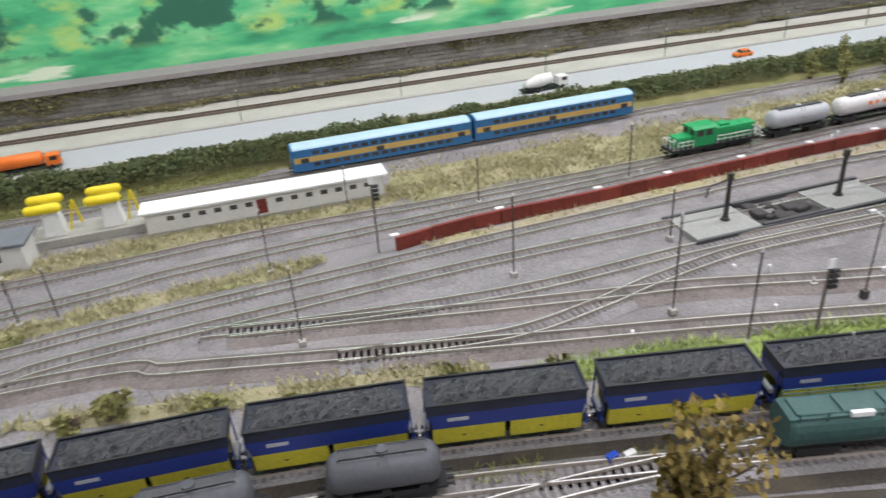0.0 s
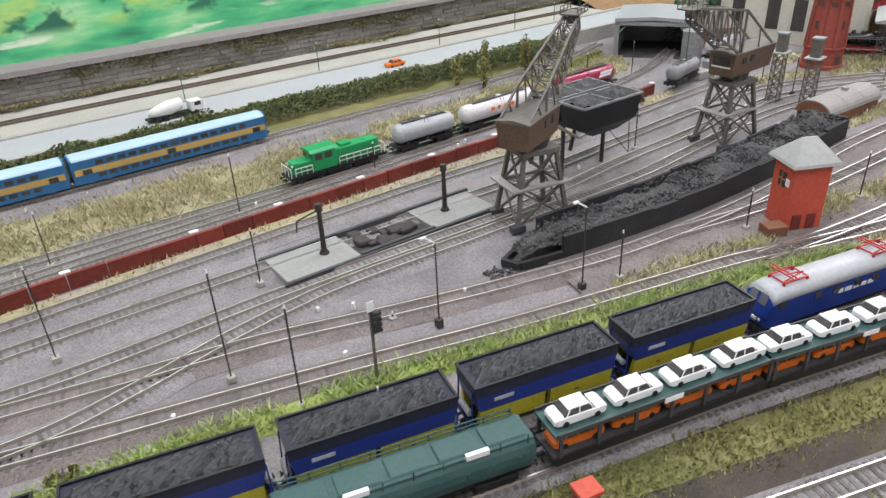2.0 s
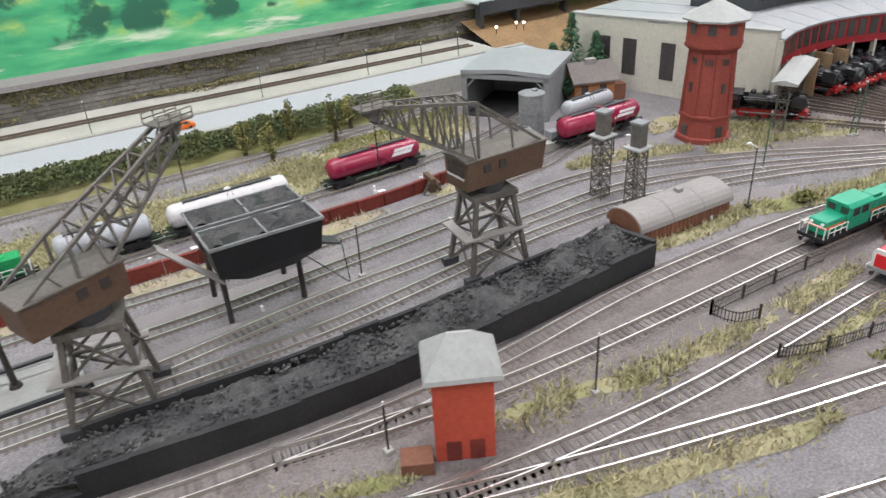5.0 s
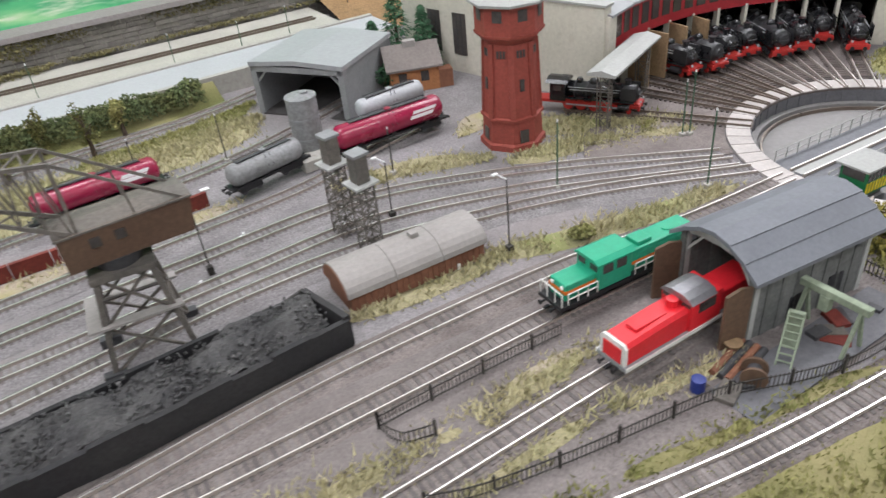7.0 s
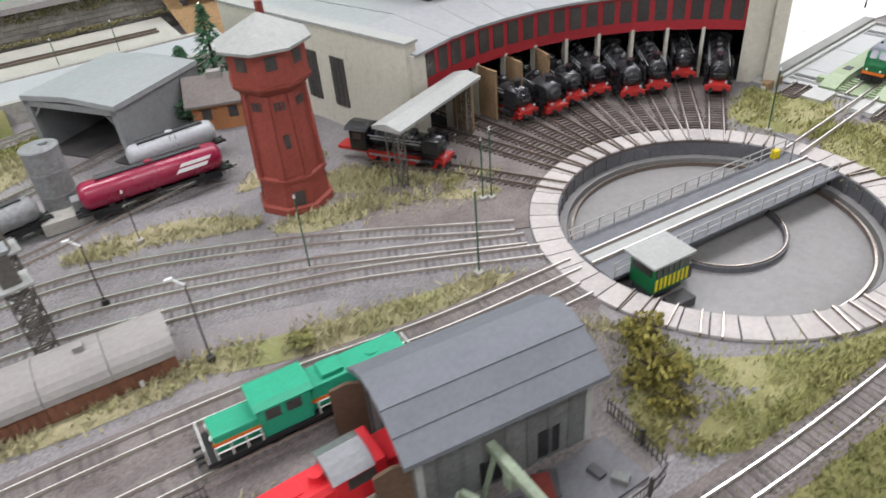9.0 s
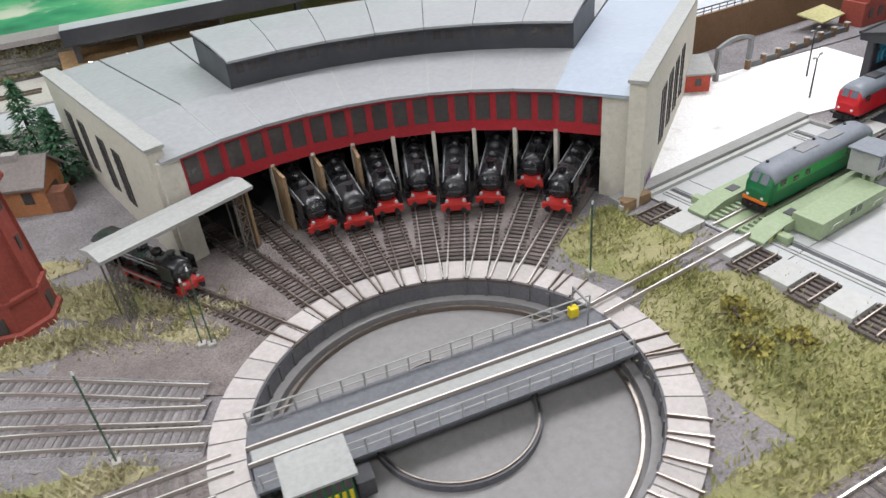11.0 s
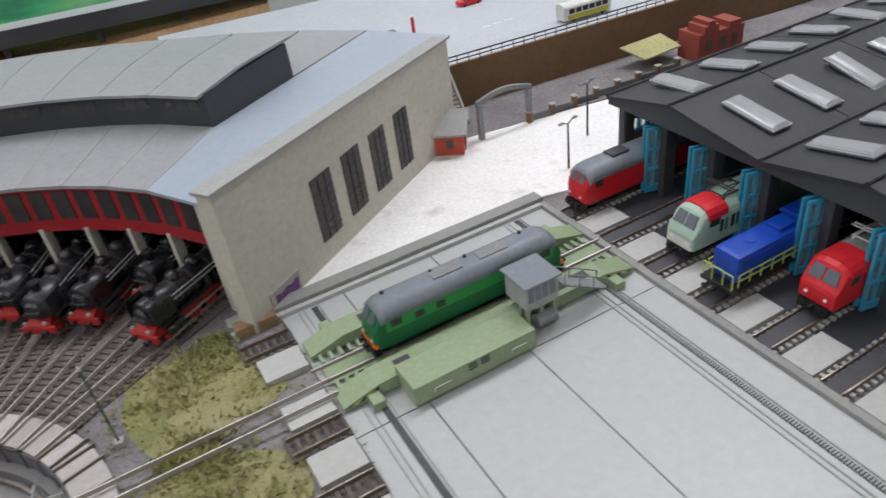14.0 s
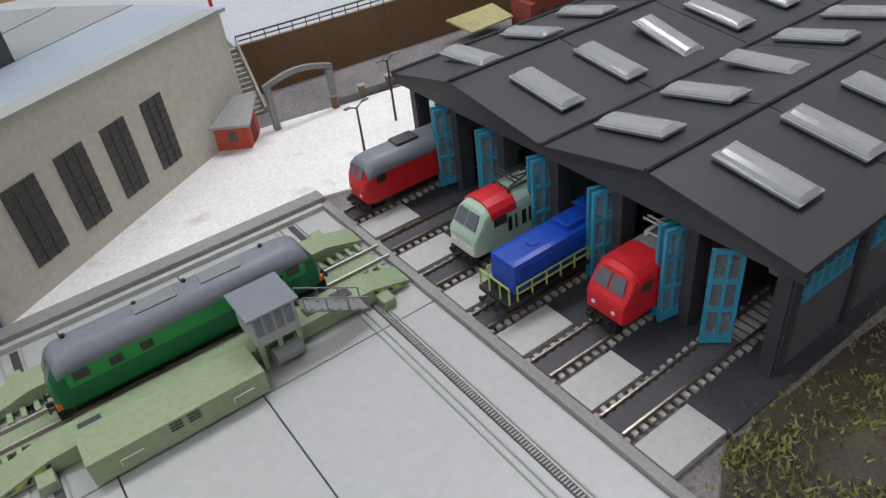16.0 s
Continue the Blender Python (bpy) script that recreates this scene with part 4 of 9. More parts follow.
# end walls
def end_wall(p0, p1, z0, z1, wins, nm):
    a, b = Vector((p0[0] - TC[0], p0[1] - TC[1], 0)), Vector((p1[0] - TC[0], p1[1] - TC[1], 0))
    ln = (b - a).length
    hd = math.degrees(math.atan2(b.y - a.y, b.x - a.x))
    w = part("end_wall", loft(B(), [[(0, -0.03, -0.01), (0, 0.03, -0.01), (0, 0.03, z0), (0, -0.03, z0)], [(ln, -0.03, -0.01), (ln, 0.03, -0.01), (ln, 0.03, z1), (ln, -0.03, z1)]]), M["cream"], rh, "cream plaster end wall with tall dark windows")
    w.matrix_basis = pose(a.x * K, a.y * K, 0, 0, 0, hd)
    for s0, s1, b0, b1 in wins:
        for s in (-1, 1):
            r = part("tall_window", bx(s0, s1, s * 0.026, s * 0.034, b0, b1, 0.002), M["mesh"], w)
            mb = B()
            for i in range(1, 3):
                box(mb, s0 + (s1 - s0) * i / 3 - 0.002, s0 + (s1 - s0) * i / 3 + 0.002, s * 0.034, s * 0.037, b0, b1)
            for i in range(1, 8):
                box(mb, s0, s1, s * 0.034, s * 0.036, b0 + (b1 - b0) * i / 8 - 0.0015, b0 + (b1 - b0) * i / 8 + 0.0015)
            part("glazing_grid", mb, M["darkgrey"], r)
    cp = part("wall_coping", loft(B(), [[(-0.01, -0.037, z0), (-0.01, 0.037, z0), (-0.01, 0.037, z0 + 0.012), (-0.01, -0.037, z0 + 0.012)], [(ln + 0.01, -0.037, z1), (ln + 0.01, 0.037, z1), (ln + 0.01, 0.037, z1 + 0.012), (ln + 0.01, -0.037, z1 + 0.012)]]), M["roofgrey"], w)
    return w
rwall = end_wall((8.37, 2.0), (9.45, 2.93), 0.505, 0.45, [(0.40, 0.515, 0.085, 0.33), (0.585, 0.695, 0.085, 0.33), (0.765, 0.87, 0.085, 0.325), (0.945, 1.045, 0.085, 0.325)], "r")
end_wall((6.735, 2.58), (6.38, 3.95), 0.478, 0.462, [(0.42, 0.52, 0.1, 0.34), (0.62, 0.72, 0.1, 0.34), (0.9, 1.0, 0.1, 0.34), (1.1, 1.2, 0.1, 0.34)], "l")
part("fan_ground", ring(B(), ROUT + 0.002, 1.31, -0.012, 0.0045, 56, 37, 148), M["ballastdark"], tt, "dark brown ground under the fan of tracks")
for a0, a1 in zip(EDGES, EDGES[1:]):
    part("stall_floor", sector(B(), a0, a1, [(1.31, 0.001), (2.66, 0.001)], 0.004), M["coaldirt"], rh)

# ---- transfer table area, turned by 8 degrees ----
OU, OV, AU = 9.5, 2.17, 8.0
def loc(u, v):
    c, s = math.cos(radians(AU)), math.sin(radians(AU))
    return OU + u * c - v * s, OV + u * s + v * c
bm = B()
outline = [(8.42, 2.07), loc(0.0, 0.06), loc(0.3, -0.02), loc(0.9, 0.0), (10.4, 2.84), (9.5, 2.86), (9.42, 2.86)]
loft(bm, [[(x, y, -0.02) for x, y in outline], [(x, y, 0.004) for x, y in outline]])
solid("gravel_yard", bm, M["whitegravel"], "yard of bright white sand and gravel", "yard", "structure")
pit = thing("transfer_pit", OU, OV, 0, AU, "pale grey transfer table pit with guide rails", "transfer pit", kind="structure")
def seg_panel(u0, u1, v0, v1):
    part("floor_panel", bx(u0 + 0.002, u1 - 0.002, v0 + 0.002, v1 - 0.002, -0.03, 0.002, 0.0008), M["pitfloor"], pit)
for u0, u1 in ((-1.04, -0.82), (-0.82, -0.485), (-0.485, 0.0)):
    for v0, v1 in ((-0.62, 0.0), (-1.9, -0.62), (-3.0, -1.9)):
        seg_panel(u0, u1, v0, v1)
part("joint_bed", bx(-1.04, 0.0, -3.0, 0.0, -0.03, -0.004), M["darkgrey"], pit)
part("back_kerb", bx(-1.2, 0.02, 0.0, 0.055, -0.03, 0.034, 0.002), M["kerb"], pit)
part("back_ledge", bx(-1.2, 0.0, -0.02, 0.0, -0.03, 0.018, 0.001), M["slab"], pit)
for u in (-0.93, -0.125):
    part("guide_groove", bx(u - 0.010, u + 0.010, -3.0, -0.03, 0.002, 0.0035), M["darkgrey"], pit)
    for d in (-0.052, -0.034, 0.018):
        part("guide_rail", bx(u + d - 0.0018, u + d + 0.0018, -3.0, -0.03, 0.002, 0.006), M["roofgrey"], pit)
    if u > -0.5:
        rk = part("rack_tooth", bx(u - 0.007, u + 0.007, -0.0022, 0.0022, 0.003, 0.0062), M["roofgrey"], pit)
        rk.matrix_basis = pose(0, -0.5 * K, 0)
        for k in range(1, 200):
            again(rk, 0, -0.5 - k * 0.0085)
# approach slabs with stub tracks on both sides
for i in range(7):
    v = -0.13 - 0.215 * i
    part("apron_slab", bx(-1.175, -1.043, v - 0.16, v - 0.055, -0.02, 0.016, 0.001), M["slab"], pit)
part("timber_baulk", bx(-1.19, -1.05, -0.03, 0.02, -0.02, 0.035, 0.002), M["wood"], pit)
for i in range(9):
    v = -0.13 - 0.215 * i
    a, b = loc(-1.20, v), loc(-1.043, v)
    if abs(v + 0.345) > 0.1:
        track([a, loc(-1.12, v), b], "short stub track at the edge of the pit", "railrust", ballast=False)
SHEDV = [-0.13, -0.345, -0.56, -0.775, -0.99, -1.2]
part("edge_beam", bx(0.0, 0.025, -1.42, 0.0, -0.03, 0.016, 0.001), M["kerb"], pit)
for i, v in enumerate(SHEDV):
    part("apron_slab", bx(0.03, 0.19, v - 0.155, v - 0.06, -0.02, 0.014, 0.001), M["slab"], pit)
    part("track_infill", bx(0.03, 0.42, v - 0.024, v + 0.024, -0.02, 0.0135, 0.001), M["trackfill"], pit)
    track([loc(0.03, v), loc(0.5, v), loc(1.5, v), loc(2.4, v)], "track into the modern engine shed", "railrust", ballast=False, wood="sleeperpale")
part("shed_floor", bx(0.19, 2.5, -1.36, 0.0, -0.02, 0.003), M["anthracite"], pit, "dark grey shed apron")

# ---- modern engine shed ----
sh = thing("engine_shed", OU, OV, 0, AU, "large black engine shed with skylights and open turquoise doors", "engine shed")
UF, UB, VN, VS = 0.40, 2.45, -0.02, -1.31
RIDGES = [(0.02, 0.335), (-0.29, 0.395), (-0.665, 0.335), (-0.99, 0.395), (-1.36, 0.335)]
for (v0, z0), (v1, z1) in zip(RIDGES, RIDGES[1:]):
    n = 5
    for k in range(n):
        u0 = UF - 0.06 + (UB - UF + 0.06) * k / n
        u1 = UF - 0.06 + (UB - UF + 0.06) * (k + 1) / n - 0.004
        part("roof_panel", loft(B(), [[(u0, v0, z0), (u0, v1, z1), (u0, v1, z1 - 0.014), (u0, v0, z0 - 0.014)], [(u1, v0, z0), (u1, v1, z1), (u1, v1, z1 - 0.014), (u1, v0, z0 - 0.014)]]), M["shedroof"], sh)
    part("eave_strip", cyl(B(), (UF - 0.062, v0, z0 + 0.003), (UB, v0, z0 + 0.003), 0.006, seg=6), M["shedroof"], sh)
    # gable fascia
    zb = 0.30
    part("gable_fascia", loft(B(), [[(UF - 0.05, v0, zb), (UF - 0.05, v1, zb), (UF - 0.05, v1, z1 - 0.012), (UF - 0.05, v0, z0 - 0.012)], [(UF - 0.035, v0, zb), (UF - 0.035, v1, zb), (UF - 0.035, v1, z1 - 0.012), (UF - 0.035, v0, z0 - 0.012)]]), M["anthracite"], sh)
    # skylights
    for k in range(8):
            u = 0.52 + k * 0.246
            vv = {0.02: -0.160, -0.29: -0.490, -0.665: -0.815, -0.99: -1.150}[v0]
            f = (vv - v0) / (v1 - v0)
            zz = z0 + (z1 - z0) * f
            tilt = math.degrees(math.atan((z1 - z0) / (v1 - v0)))
            hx, hy = 0.042, 0.105
            fm = part("skylight", bx(-hx, hx, -hy, hy, 0.004, 0.012, 0.002), M["locoroof"], sh, "clear plastic skylight")
            arch = [(-1.0, 0.0125), (-0.92, 0.018), (-0.72, 0.023), (-0.35, 0.0265), (0.35, 0.0265), (0.72, 0.023), (0.92, 0.018), (1.0, 0.0125)]
            dome = loft(B(), [[(hx * f, g * hy, 0.0125 + (z - 0.0125) * q) for f, z in arch] for g, q in ((-1.0, 0.25), (-0.9, 1.0), (0.9, 1.0), (1.0, 0.25))])
            part("skylight_dome", dome, M["skyglass"], fm)
            rim = B()
            for q in (-1, 1):
                beam(rim, (q * hx, -hy, 0.0125), (q * hx, hy, 0.0125), 0.0035)
                beam(rim, (-hx, q * hy, 0.0125), (hx, q * hy, 0.0125), 0.0035)
            part("skylight_rim", rim, M["steelgrey"], fm, "bright plastic rim")
            fm.matrix_basis = pose(u * K, vv * K, zz * K, tilt + (7 if (k * 3 + int(v0 * 10)) % 4 == 0 else 0), 0, 0)
posts = [-0.022, -0.2375, -0.4525, -0.6675, -0.8825, -1.095, -1.31]
for v in posts:
    part("door_post", bx(UF - 0.02, UF + 0.03, v - 0.014, v + 0.014, 0, 0.31), M["anthracite"], sh)
def shed_door(u, v, rz):
    fr = B()
    for y0, y1 in ((0, 0.008), (0.030, 0.036), (0.060, 0.068)):
        box(fr, 0, 0.010, y0, y1, 0.02, 0.280)
    for z0, z1 in ((0.0205, 0.045), (0.112, 0.122), (0.190, 0.200), (0.268, 0.2795)):
        box(fr, 0.0005, 0.0095, 0.001, 0.067, z0, z1)
    d = part("door_leaf", fr, M["turquoise"], sh, "turquoise glazed folding door leaf")
    part("door_panes", bx(0.004, 0.006, 0.004, 0.064, 0.04, 0.275), M["bluewindow"], d)
    d.matrix_basis = pose(u * K, v * K, 0, 0, 0, rz)
    return d
for v in posts[1:-1]:
    shed_door(UF - 0.002, v + 0.015, 78)
    shed_door(UF + 0.002, v + 0.030, 70)
shed_door(UF - 0.005, -1.215, 48)
for k in range(8):
    u0 = UF + (UB - UF) * k / 8
    u1 = UF + (UB - UF) * (k + 1) / 8
    for v, s in ((VS, -1), (VN, 1)):
        part("wall_pier", bx(u0 - 0.015, u0 + 0.015, v - 0.02, v + 0.02, 0, 0.335), M["anthracite"], sh)
        wb = part("side_wall", bx(u0 + 0.015, u1 - 0.015, v - 0.012, v + 0.012, 0, 0.17), M["shedwall"], sh)
        wn = part("side_window", bx(u0 + 0.03, u1 - 0.03, v - 0.004, v + 0.004, 0.17, 0.285), M["bluewindow"], sh)
        for i in range(6):
            uu = u0 + 0.03 + (u1 - u0 - 0.06) * i / 5
            part("glazing_bar", bx(uu - 0.004, uu + 0.004, v - 0.009, v + 0.009, 0.17, 0.285), M["turquoise"], wn)
        for z in (0.17, 0.225, 0.28):
            part("glazing_bar", bx(u0 + 0.02, u1 - 0.02, v - 0.008, v + 0.008, z, z + 0.007), M["turquoise"], wn)
        part("wall_head", bx(u0 + 0.015, u1 - 0.015, v - 0.012, v + 0.012, 0.29, 0.325), M["anthracite"], sh)
part("rear_wall", bx(UB - 0.02, UB, VS, VN, 0, 0.33), M["anthracite"], sh)

# ---- background on the east: street on a brown wall ----
pl = thing("street", 0, 0, 0, 0, "pale blue-grey street on a brown retaining wall", "street", kind="structure")
part("carriageway", loft(B(), [[(9.55, 3.20, z), (13.4, 3.47, z), (13.4, 4.9, z), (9.55, 4.9, z)] for z in (-0.02, 0.22)]), M["street"], pl)
part("carriageway", bx(8.3, 9.55, 3.95, 4.9, -0.02, 0.22), M["street"], pl)
part("retaining_face", loft(B(), [[(9.55, 3.18, z), (13.4, 3.45, z), (13.4, 3.47, z), (9.55, 3.20, z)] for z in (-0.02, 0.226)]), M["brown"], pl, "brown boarded wall")
bm = B()
def wall_y(x):
    return 3.19 + (x - 9.55) * 0.07
for z, r in ((0.265, 0.004), (0.245, 0.003)):
    cyl(bm, (9.56, wall_y(9.56), z), (13.3, wall_y(13.3), z), r, seg=5)
for i in range(60):
    x = 9.56 + i * 0.062
    cyl(bm, (x, wall_y(x), 0.222), (x, wall_y(x), 0.267), 0.0025, seg=4)
part("parapet_railing", bm, M["darkgrey"], pl)
solid("lower_road", bx(9.5, 13.4, 2.86, 3.30, -0.02, 0.0035), M["yard"], "dirty grey lower road", "road", "structure")

# ---- rolling stock: built along +x, centred, wheels on z = 0 ----
def body_ring(x, w, z0, zs, zr, inset=0.0):
    """A coach-like cross-section at x: half width w, floor z0, shoulder zs, roof zr."""
    w = w - inset
    h = zr - zs
    return [(x, -w, z0), (x, -w, zs), (x, -w * 0.93, zs + h * 0.45), (x, -w * 0.72, zs + h * 0.8), (x, -w * 0.35, zr), (x, w * 0.35, zr), (x, w * 0.72, zs + h * 0.8), (x, w * 0.93, zs + h * 0.45), (x, w, zs), (x, w, z0)]

def bogie(parent, x, wb=0.10, r=0.019, w=0.045, colour="black", wheel="darkgrey"):
    bg = part("bogie", box(B(), x - wb * 0.75, x + wb * 0.75, -w, w, 0.014, 0.036, 0.003), M[colour], parent)
    for i in (-1, 1):
        for s in (-1, 1):
            bm = B()
            cyl(bm, (x + i * wb / 2, s * 0.028, r), (x + i * wb / 2, s * 0.035, r), r, seg=16)
            part("wheel", bm, M[wheel], bg)
    return bg

def buffers(parent, L, z=0.034, colour="black"):
    for e in (-1, 1):
        for s in (-1, 1):
            part("buffer", cyl(cyl(B(), (e * L / 2, s * 0.026, z), (e * (L / 2 + 0.016), s * 0.026, z), 0.004, seg=8), (e * (L / 2 + 0.016), s * 0.026, z), (e * (L / 2 + 0.020), s * 0.026, z), 0.0085, seg=10), M[colour], parent)
        part("coupling", bx(min(e * L / 2, e * (L / 2 + 0.022)), max(e * L / 2, e * (L / 2 + 0.022)), -0.005, 0.005, z - 0.008, z), M["black"], parent)

def vehicle(name, x, y, rz, label, category, z=TOP, group=""):
    return thing(name, x, y, z, rz, label, category, group)

def railing(parent, x0, x1, y, z0, z1, colour, n=5):
    bm = B()
    for z in (z1, (z0 + z1) / 2):
        cyl(bm, (x0, y, z), (x1, y, z), 0.0022, seg=5)
    for i in range(n):
        xx = x0 + (x1 - x0) * i / (n - 1)
        cyl(bm, (xx, y, z0), (xx, y, z1), 0.0022, seg=5)
    return part("railing", bm, M[colour], parent)

def hood_diesel(x, y, rz, col, stripe, rail_col, label, L=0.56, hw=0.040, ht=0.132, soft_edge=0.007):
    """A centre-cab road switcher: short hood, cab, long hood, railed walkways."""
    e = vehicle("diesel_locomotive", x, y, rz, label, "locomotive")
    part("underframe", box(B(), -L / 2, L / 2, -0.058, 0.058, 0.036, 0.050, 0.002), M["black"], e)
    lh = part("long_hood", box(B(), -0.02, L / 2 - 0.03, -hw, hw, 0.050, ht, soft_edge), M[col], e)
    part("hood_stripe", bx(-0.015, L / 2 - 0.035, -hw - 0.0012, hw + 0.0012, 0.078, 0.090), M[stripe], lh)
    part("exhaust_box", box(B(), 0.03, 0.09, -0.028, 0.028, ht - 0.002, ht + 0.014, 0.003), M[col], lh)
    part("roof_fan", cyl(B(), (0.18, 0, ht - 0.002), (0.18, 0, ht + 0.003), 0.018, seg=16), M[col], lh)
    for i in range(5):
        part("louvre", bx(0.02 + i * 0.042, 0.048 + i * 0.042, -hw - 0.0018, hw + 0.0018, 0.096, ht - 0.016), M[col], lh)
    sh_ = part("short_hood", box(B(), -L / 2 + 0.03, -0.145, -0.040, 0.040, 0.050, 0.112, 0.007), M[col], e)
    part("hood_stripe", bx(-L / 2 + 0.029, -0.15, -0.0412, 0.0412, 0.078, 0.090), M[stripe], sh_)
    cb = part("cab", box(B(), -0.15, -0.015, -0.056, 0.056, 0.050, 0.150, 0.006), M[col], e)
    part("cab_roof", loft(B(), [[(-0.16, yy, zz) for yy, zz in ((-0.058, 0.148), (-0.04, 0.160), (0.04, 0.160), (0.058, 0.148))], [(-0.005, yy, zz) for yy, zz in ((-0.058, 0.148), (-0.04, 0.160), (0.04, 0.160), (0.058, 0.148))]]), M[col], cb)
    for s in (-1, 1):
        for k in range(2):
            part("cab_window", bx(-0.135 + k * 0.055, -0.095 + k * 0.055, s * 0.0555, s * 0.0572, 0.108, 0.140), M["darkglass"], cb)
        part("headlight", cyl(B(), (-L / 2 + 0.026, s * 0.024, 0.098), (-L / 2 + 0.031, s * 0.024, 0.098), 0.007, seg=10), M["white"], sh_)
        railing(e, -L / 2 + 0.03, -0.155, s * 0.056, 0.050, 0.092, rail_col, 4)
        railing(e, 0.0, L / 2 - 0.03, s * 0.056, 0.050, 0.092, rail_col, 7)
    for s in (-1, 1):
        part("end_window", bx(-0.1515, -0.1495, min(s * 0.012, s * 0.045), max(s * 0.012, s * 0.045), 0.116, 0.142), M["darkglass"], cb)
    for s in (-1, 1):
        bm = B()
        for yy in (-0.054, -0.02, 0.02, 0.054):
            cyl(bm, (s * (L / 2 - 0.006), yy, 0.05), (s * (L / 2 - 0.006), yy, 0.098), 0.0024, seg=5)
        cyl(bm, (s * (L / 2 - 0.006), -0.054, 0.098), (s * (L / 2 - 0.006), 0.054, 0.098), 0.0024, seg=5)
        part("end_railing", bm, M[rail_col], e)
    part("fuel_tank", box(B(), -0.07, 0.07, -0.045, 0.045, 0.012, 0.036, 0.004), M["black"], e)
    for xx in (-L / 2 + 0.12, L / 2 - 0.12):
        bogie(e, xx)
    buffers(e, L)
    return e

def box_loco(x, y, rz, L, label, low, roof, high=None, face=None, front_roof=None, zs=0.128, zr=0.168, slope=0.05, panto=(), stripe=None, windows=(), w=0.056, under="black", chin=None, rounded=False):
    """A full-width locomotive with raked ends; low, high: side colours below and above the belt."""
    e = vehicle("locomotive", x, y, rz, label, "locomotive")
    h = L / 2
    belt = 0.088
    zn = 0.086
    if rounded:
        half = [(h, 0.62, 0.046, zn - 0.012, zn - 0.002), (h - 0.005, 0.80, 0.040, zn - 0.002, zn + 0.010), (h - 0.012, 0.91, 0.037, zn + 0.016, zn + 0.034), (h - slope * 0.72, 0.98, 0.036, zs - 0.008, zr - 0.016), (h - slope * 1.15, 1.0, 0.036, zs - 0.002, zr - 0.005), (h - slope * 2.0, 1.0, 0.036, zs, zr)]
    else:
        half = [(h, 0.80, 0.042, zn - 0.010, zn - 0.002), (h - 0.004, 0.93, 0.037, zn - 0.002, zn + 0.008), (h - 0.012, 0.975, 0.036, zn + 0.008, zn + 0.020), (h - slope * 0.85, 1.0, 0.036, zs - 0.008, zr - 0.012), (h - slope * 1.2, 1.0, 0.036, zs - 0.003, zr - 0.003), (h - slope * 2.0, 1.0, 0.036, zs, zr)]
    secs = [body_ring(-xx, w * ww, za_, zb_, zc_) for xx, ww, za_, zb_, zc_ in half] + [body_ring(xx, w * ww, za_, zb_, zc_) for xx, ww, za_, zb_, zc_ in reversed(half)]
    bd_ = part("body", loft(B(), secs), M[low], e, smooth=False)
    g = 0.0012
    if high:
        for s in (-1, 1):
            part("upper_side", bx(-h + slope * 1.0, h - slope * 1.0, min(s * w, s * (w + g)), max(s * w, s * (w + g)), belt, zs), M[high], bd_)
    def over(x0, x1, m, nm, lift=0.0016):
        prof = [(yy, zz) for _, yy, zz in body_ring(0, w + lift, 0.036, zs, zr + lift)][1:-1]
        return part(nm, extrude_x(B(), prof + [(w * 0.9, zs - 0.004), (-w * 0.9, zs - 0.004)], x0, x1), M[m], bd_)
    if rounded:
        cap = [q for q in half[3:]]
        rings = []
        for xx, ww, za_, zb_, zc_ in [(-a, *r) for a, *r in cap] + [tuple(q) for q in reversed(cap)]:
            ring_ = body_ring(xx + (0.003 if xx > 0 else -0.003), w * ww + 0.0016, 0.036, zb_, zc_ + 0.0018)[1:-1]
            rings.append(ring_ + [(ring_[-1][0], w * 0.9, zb_ - 0.004), (ring_[-1][0], -w * 0.9, zb_ - 0.004)])
        part("roof", loft(B(), rings), M[roof], bd_, smooth=True)
    else:
        over(-h + slope * 1.25, h - slope * 1.25, roof, "roof")
    if front_roof:
        over(-h + slope * 1.2, -h + slope * 1.2 + 0.085, front_roof, "cab_roof", 0.003)
    # windscreens, cab windows, lamps at both ends
    for sgn in (-1, 1):
        xc = sgn * (h - 0.001)
        if rounded:
            x1_, z1_, x2_, z2_ = h - 0.010, zn + 0.026, h - slope * 0.72, zr - 0.018
            spread = ((0.02, 0.005), (0.02, w * 0.62), (0.86, w * 0.60), (0.86, 0.005))
        else:
            x1_, z1_, x2_, z2_ = h - 0.012, zn + 0.020, h - slope * 0.85, zr - 0.012
            spread = ((0.06, 0.003), (0.06, w * 0.76), (0.80, w * 0.66), (0.80, 0.003))
        for s in (-1, 1):
            q = [(sgn * (x1_ + (x2_ - x1_) * f + 0.0025), s * yy, z1_ + (z2_ - z1_) * f + 0.0012) for f, yy in spread]
            part("windscreen", loft(B(), [q, [(a - sgn * 0.006, b, c - 0.002) for a, b, c in q]]), M["windscreen"], bd_)
        for s in (-1, 1):
            part("cab_window", bx(min(sgn * (h - slope * 2.2), sgn * (h - slope * 1.35)), max(sgn * (h - slope * 2.2), sgn * (h - slope * 1.35)), min(s * w, s * (w + 0.0024)), max(s * w, s * (w + 0.0024)), zs - 0.026, zs - 0.002), M["darkglass"], bd_)
            part("headlight", cyl(B(), (xc - sgn * 0.004, s * 0.03, 0.062), (xc + sgn * 0.0025, s * 0.03, 0.062), 0.0055, seg=10), M["white"], bd_)
        if face:
            part("front_band", box(B(), min(xc - sgn * 0.012, xc + sgn * 0.003), max(xc - sgn * 0.012, xc + sgn * 0.003), -w * 0.88, w * 0.88, 0.038, 0.052, 0.002), M[face], bd_)
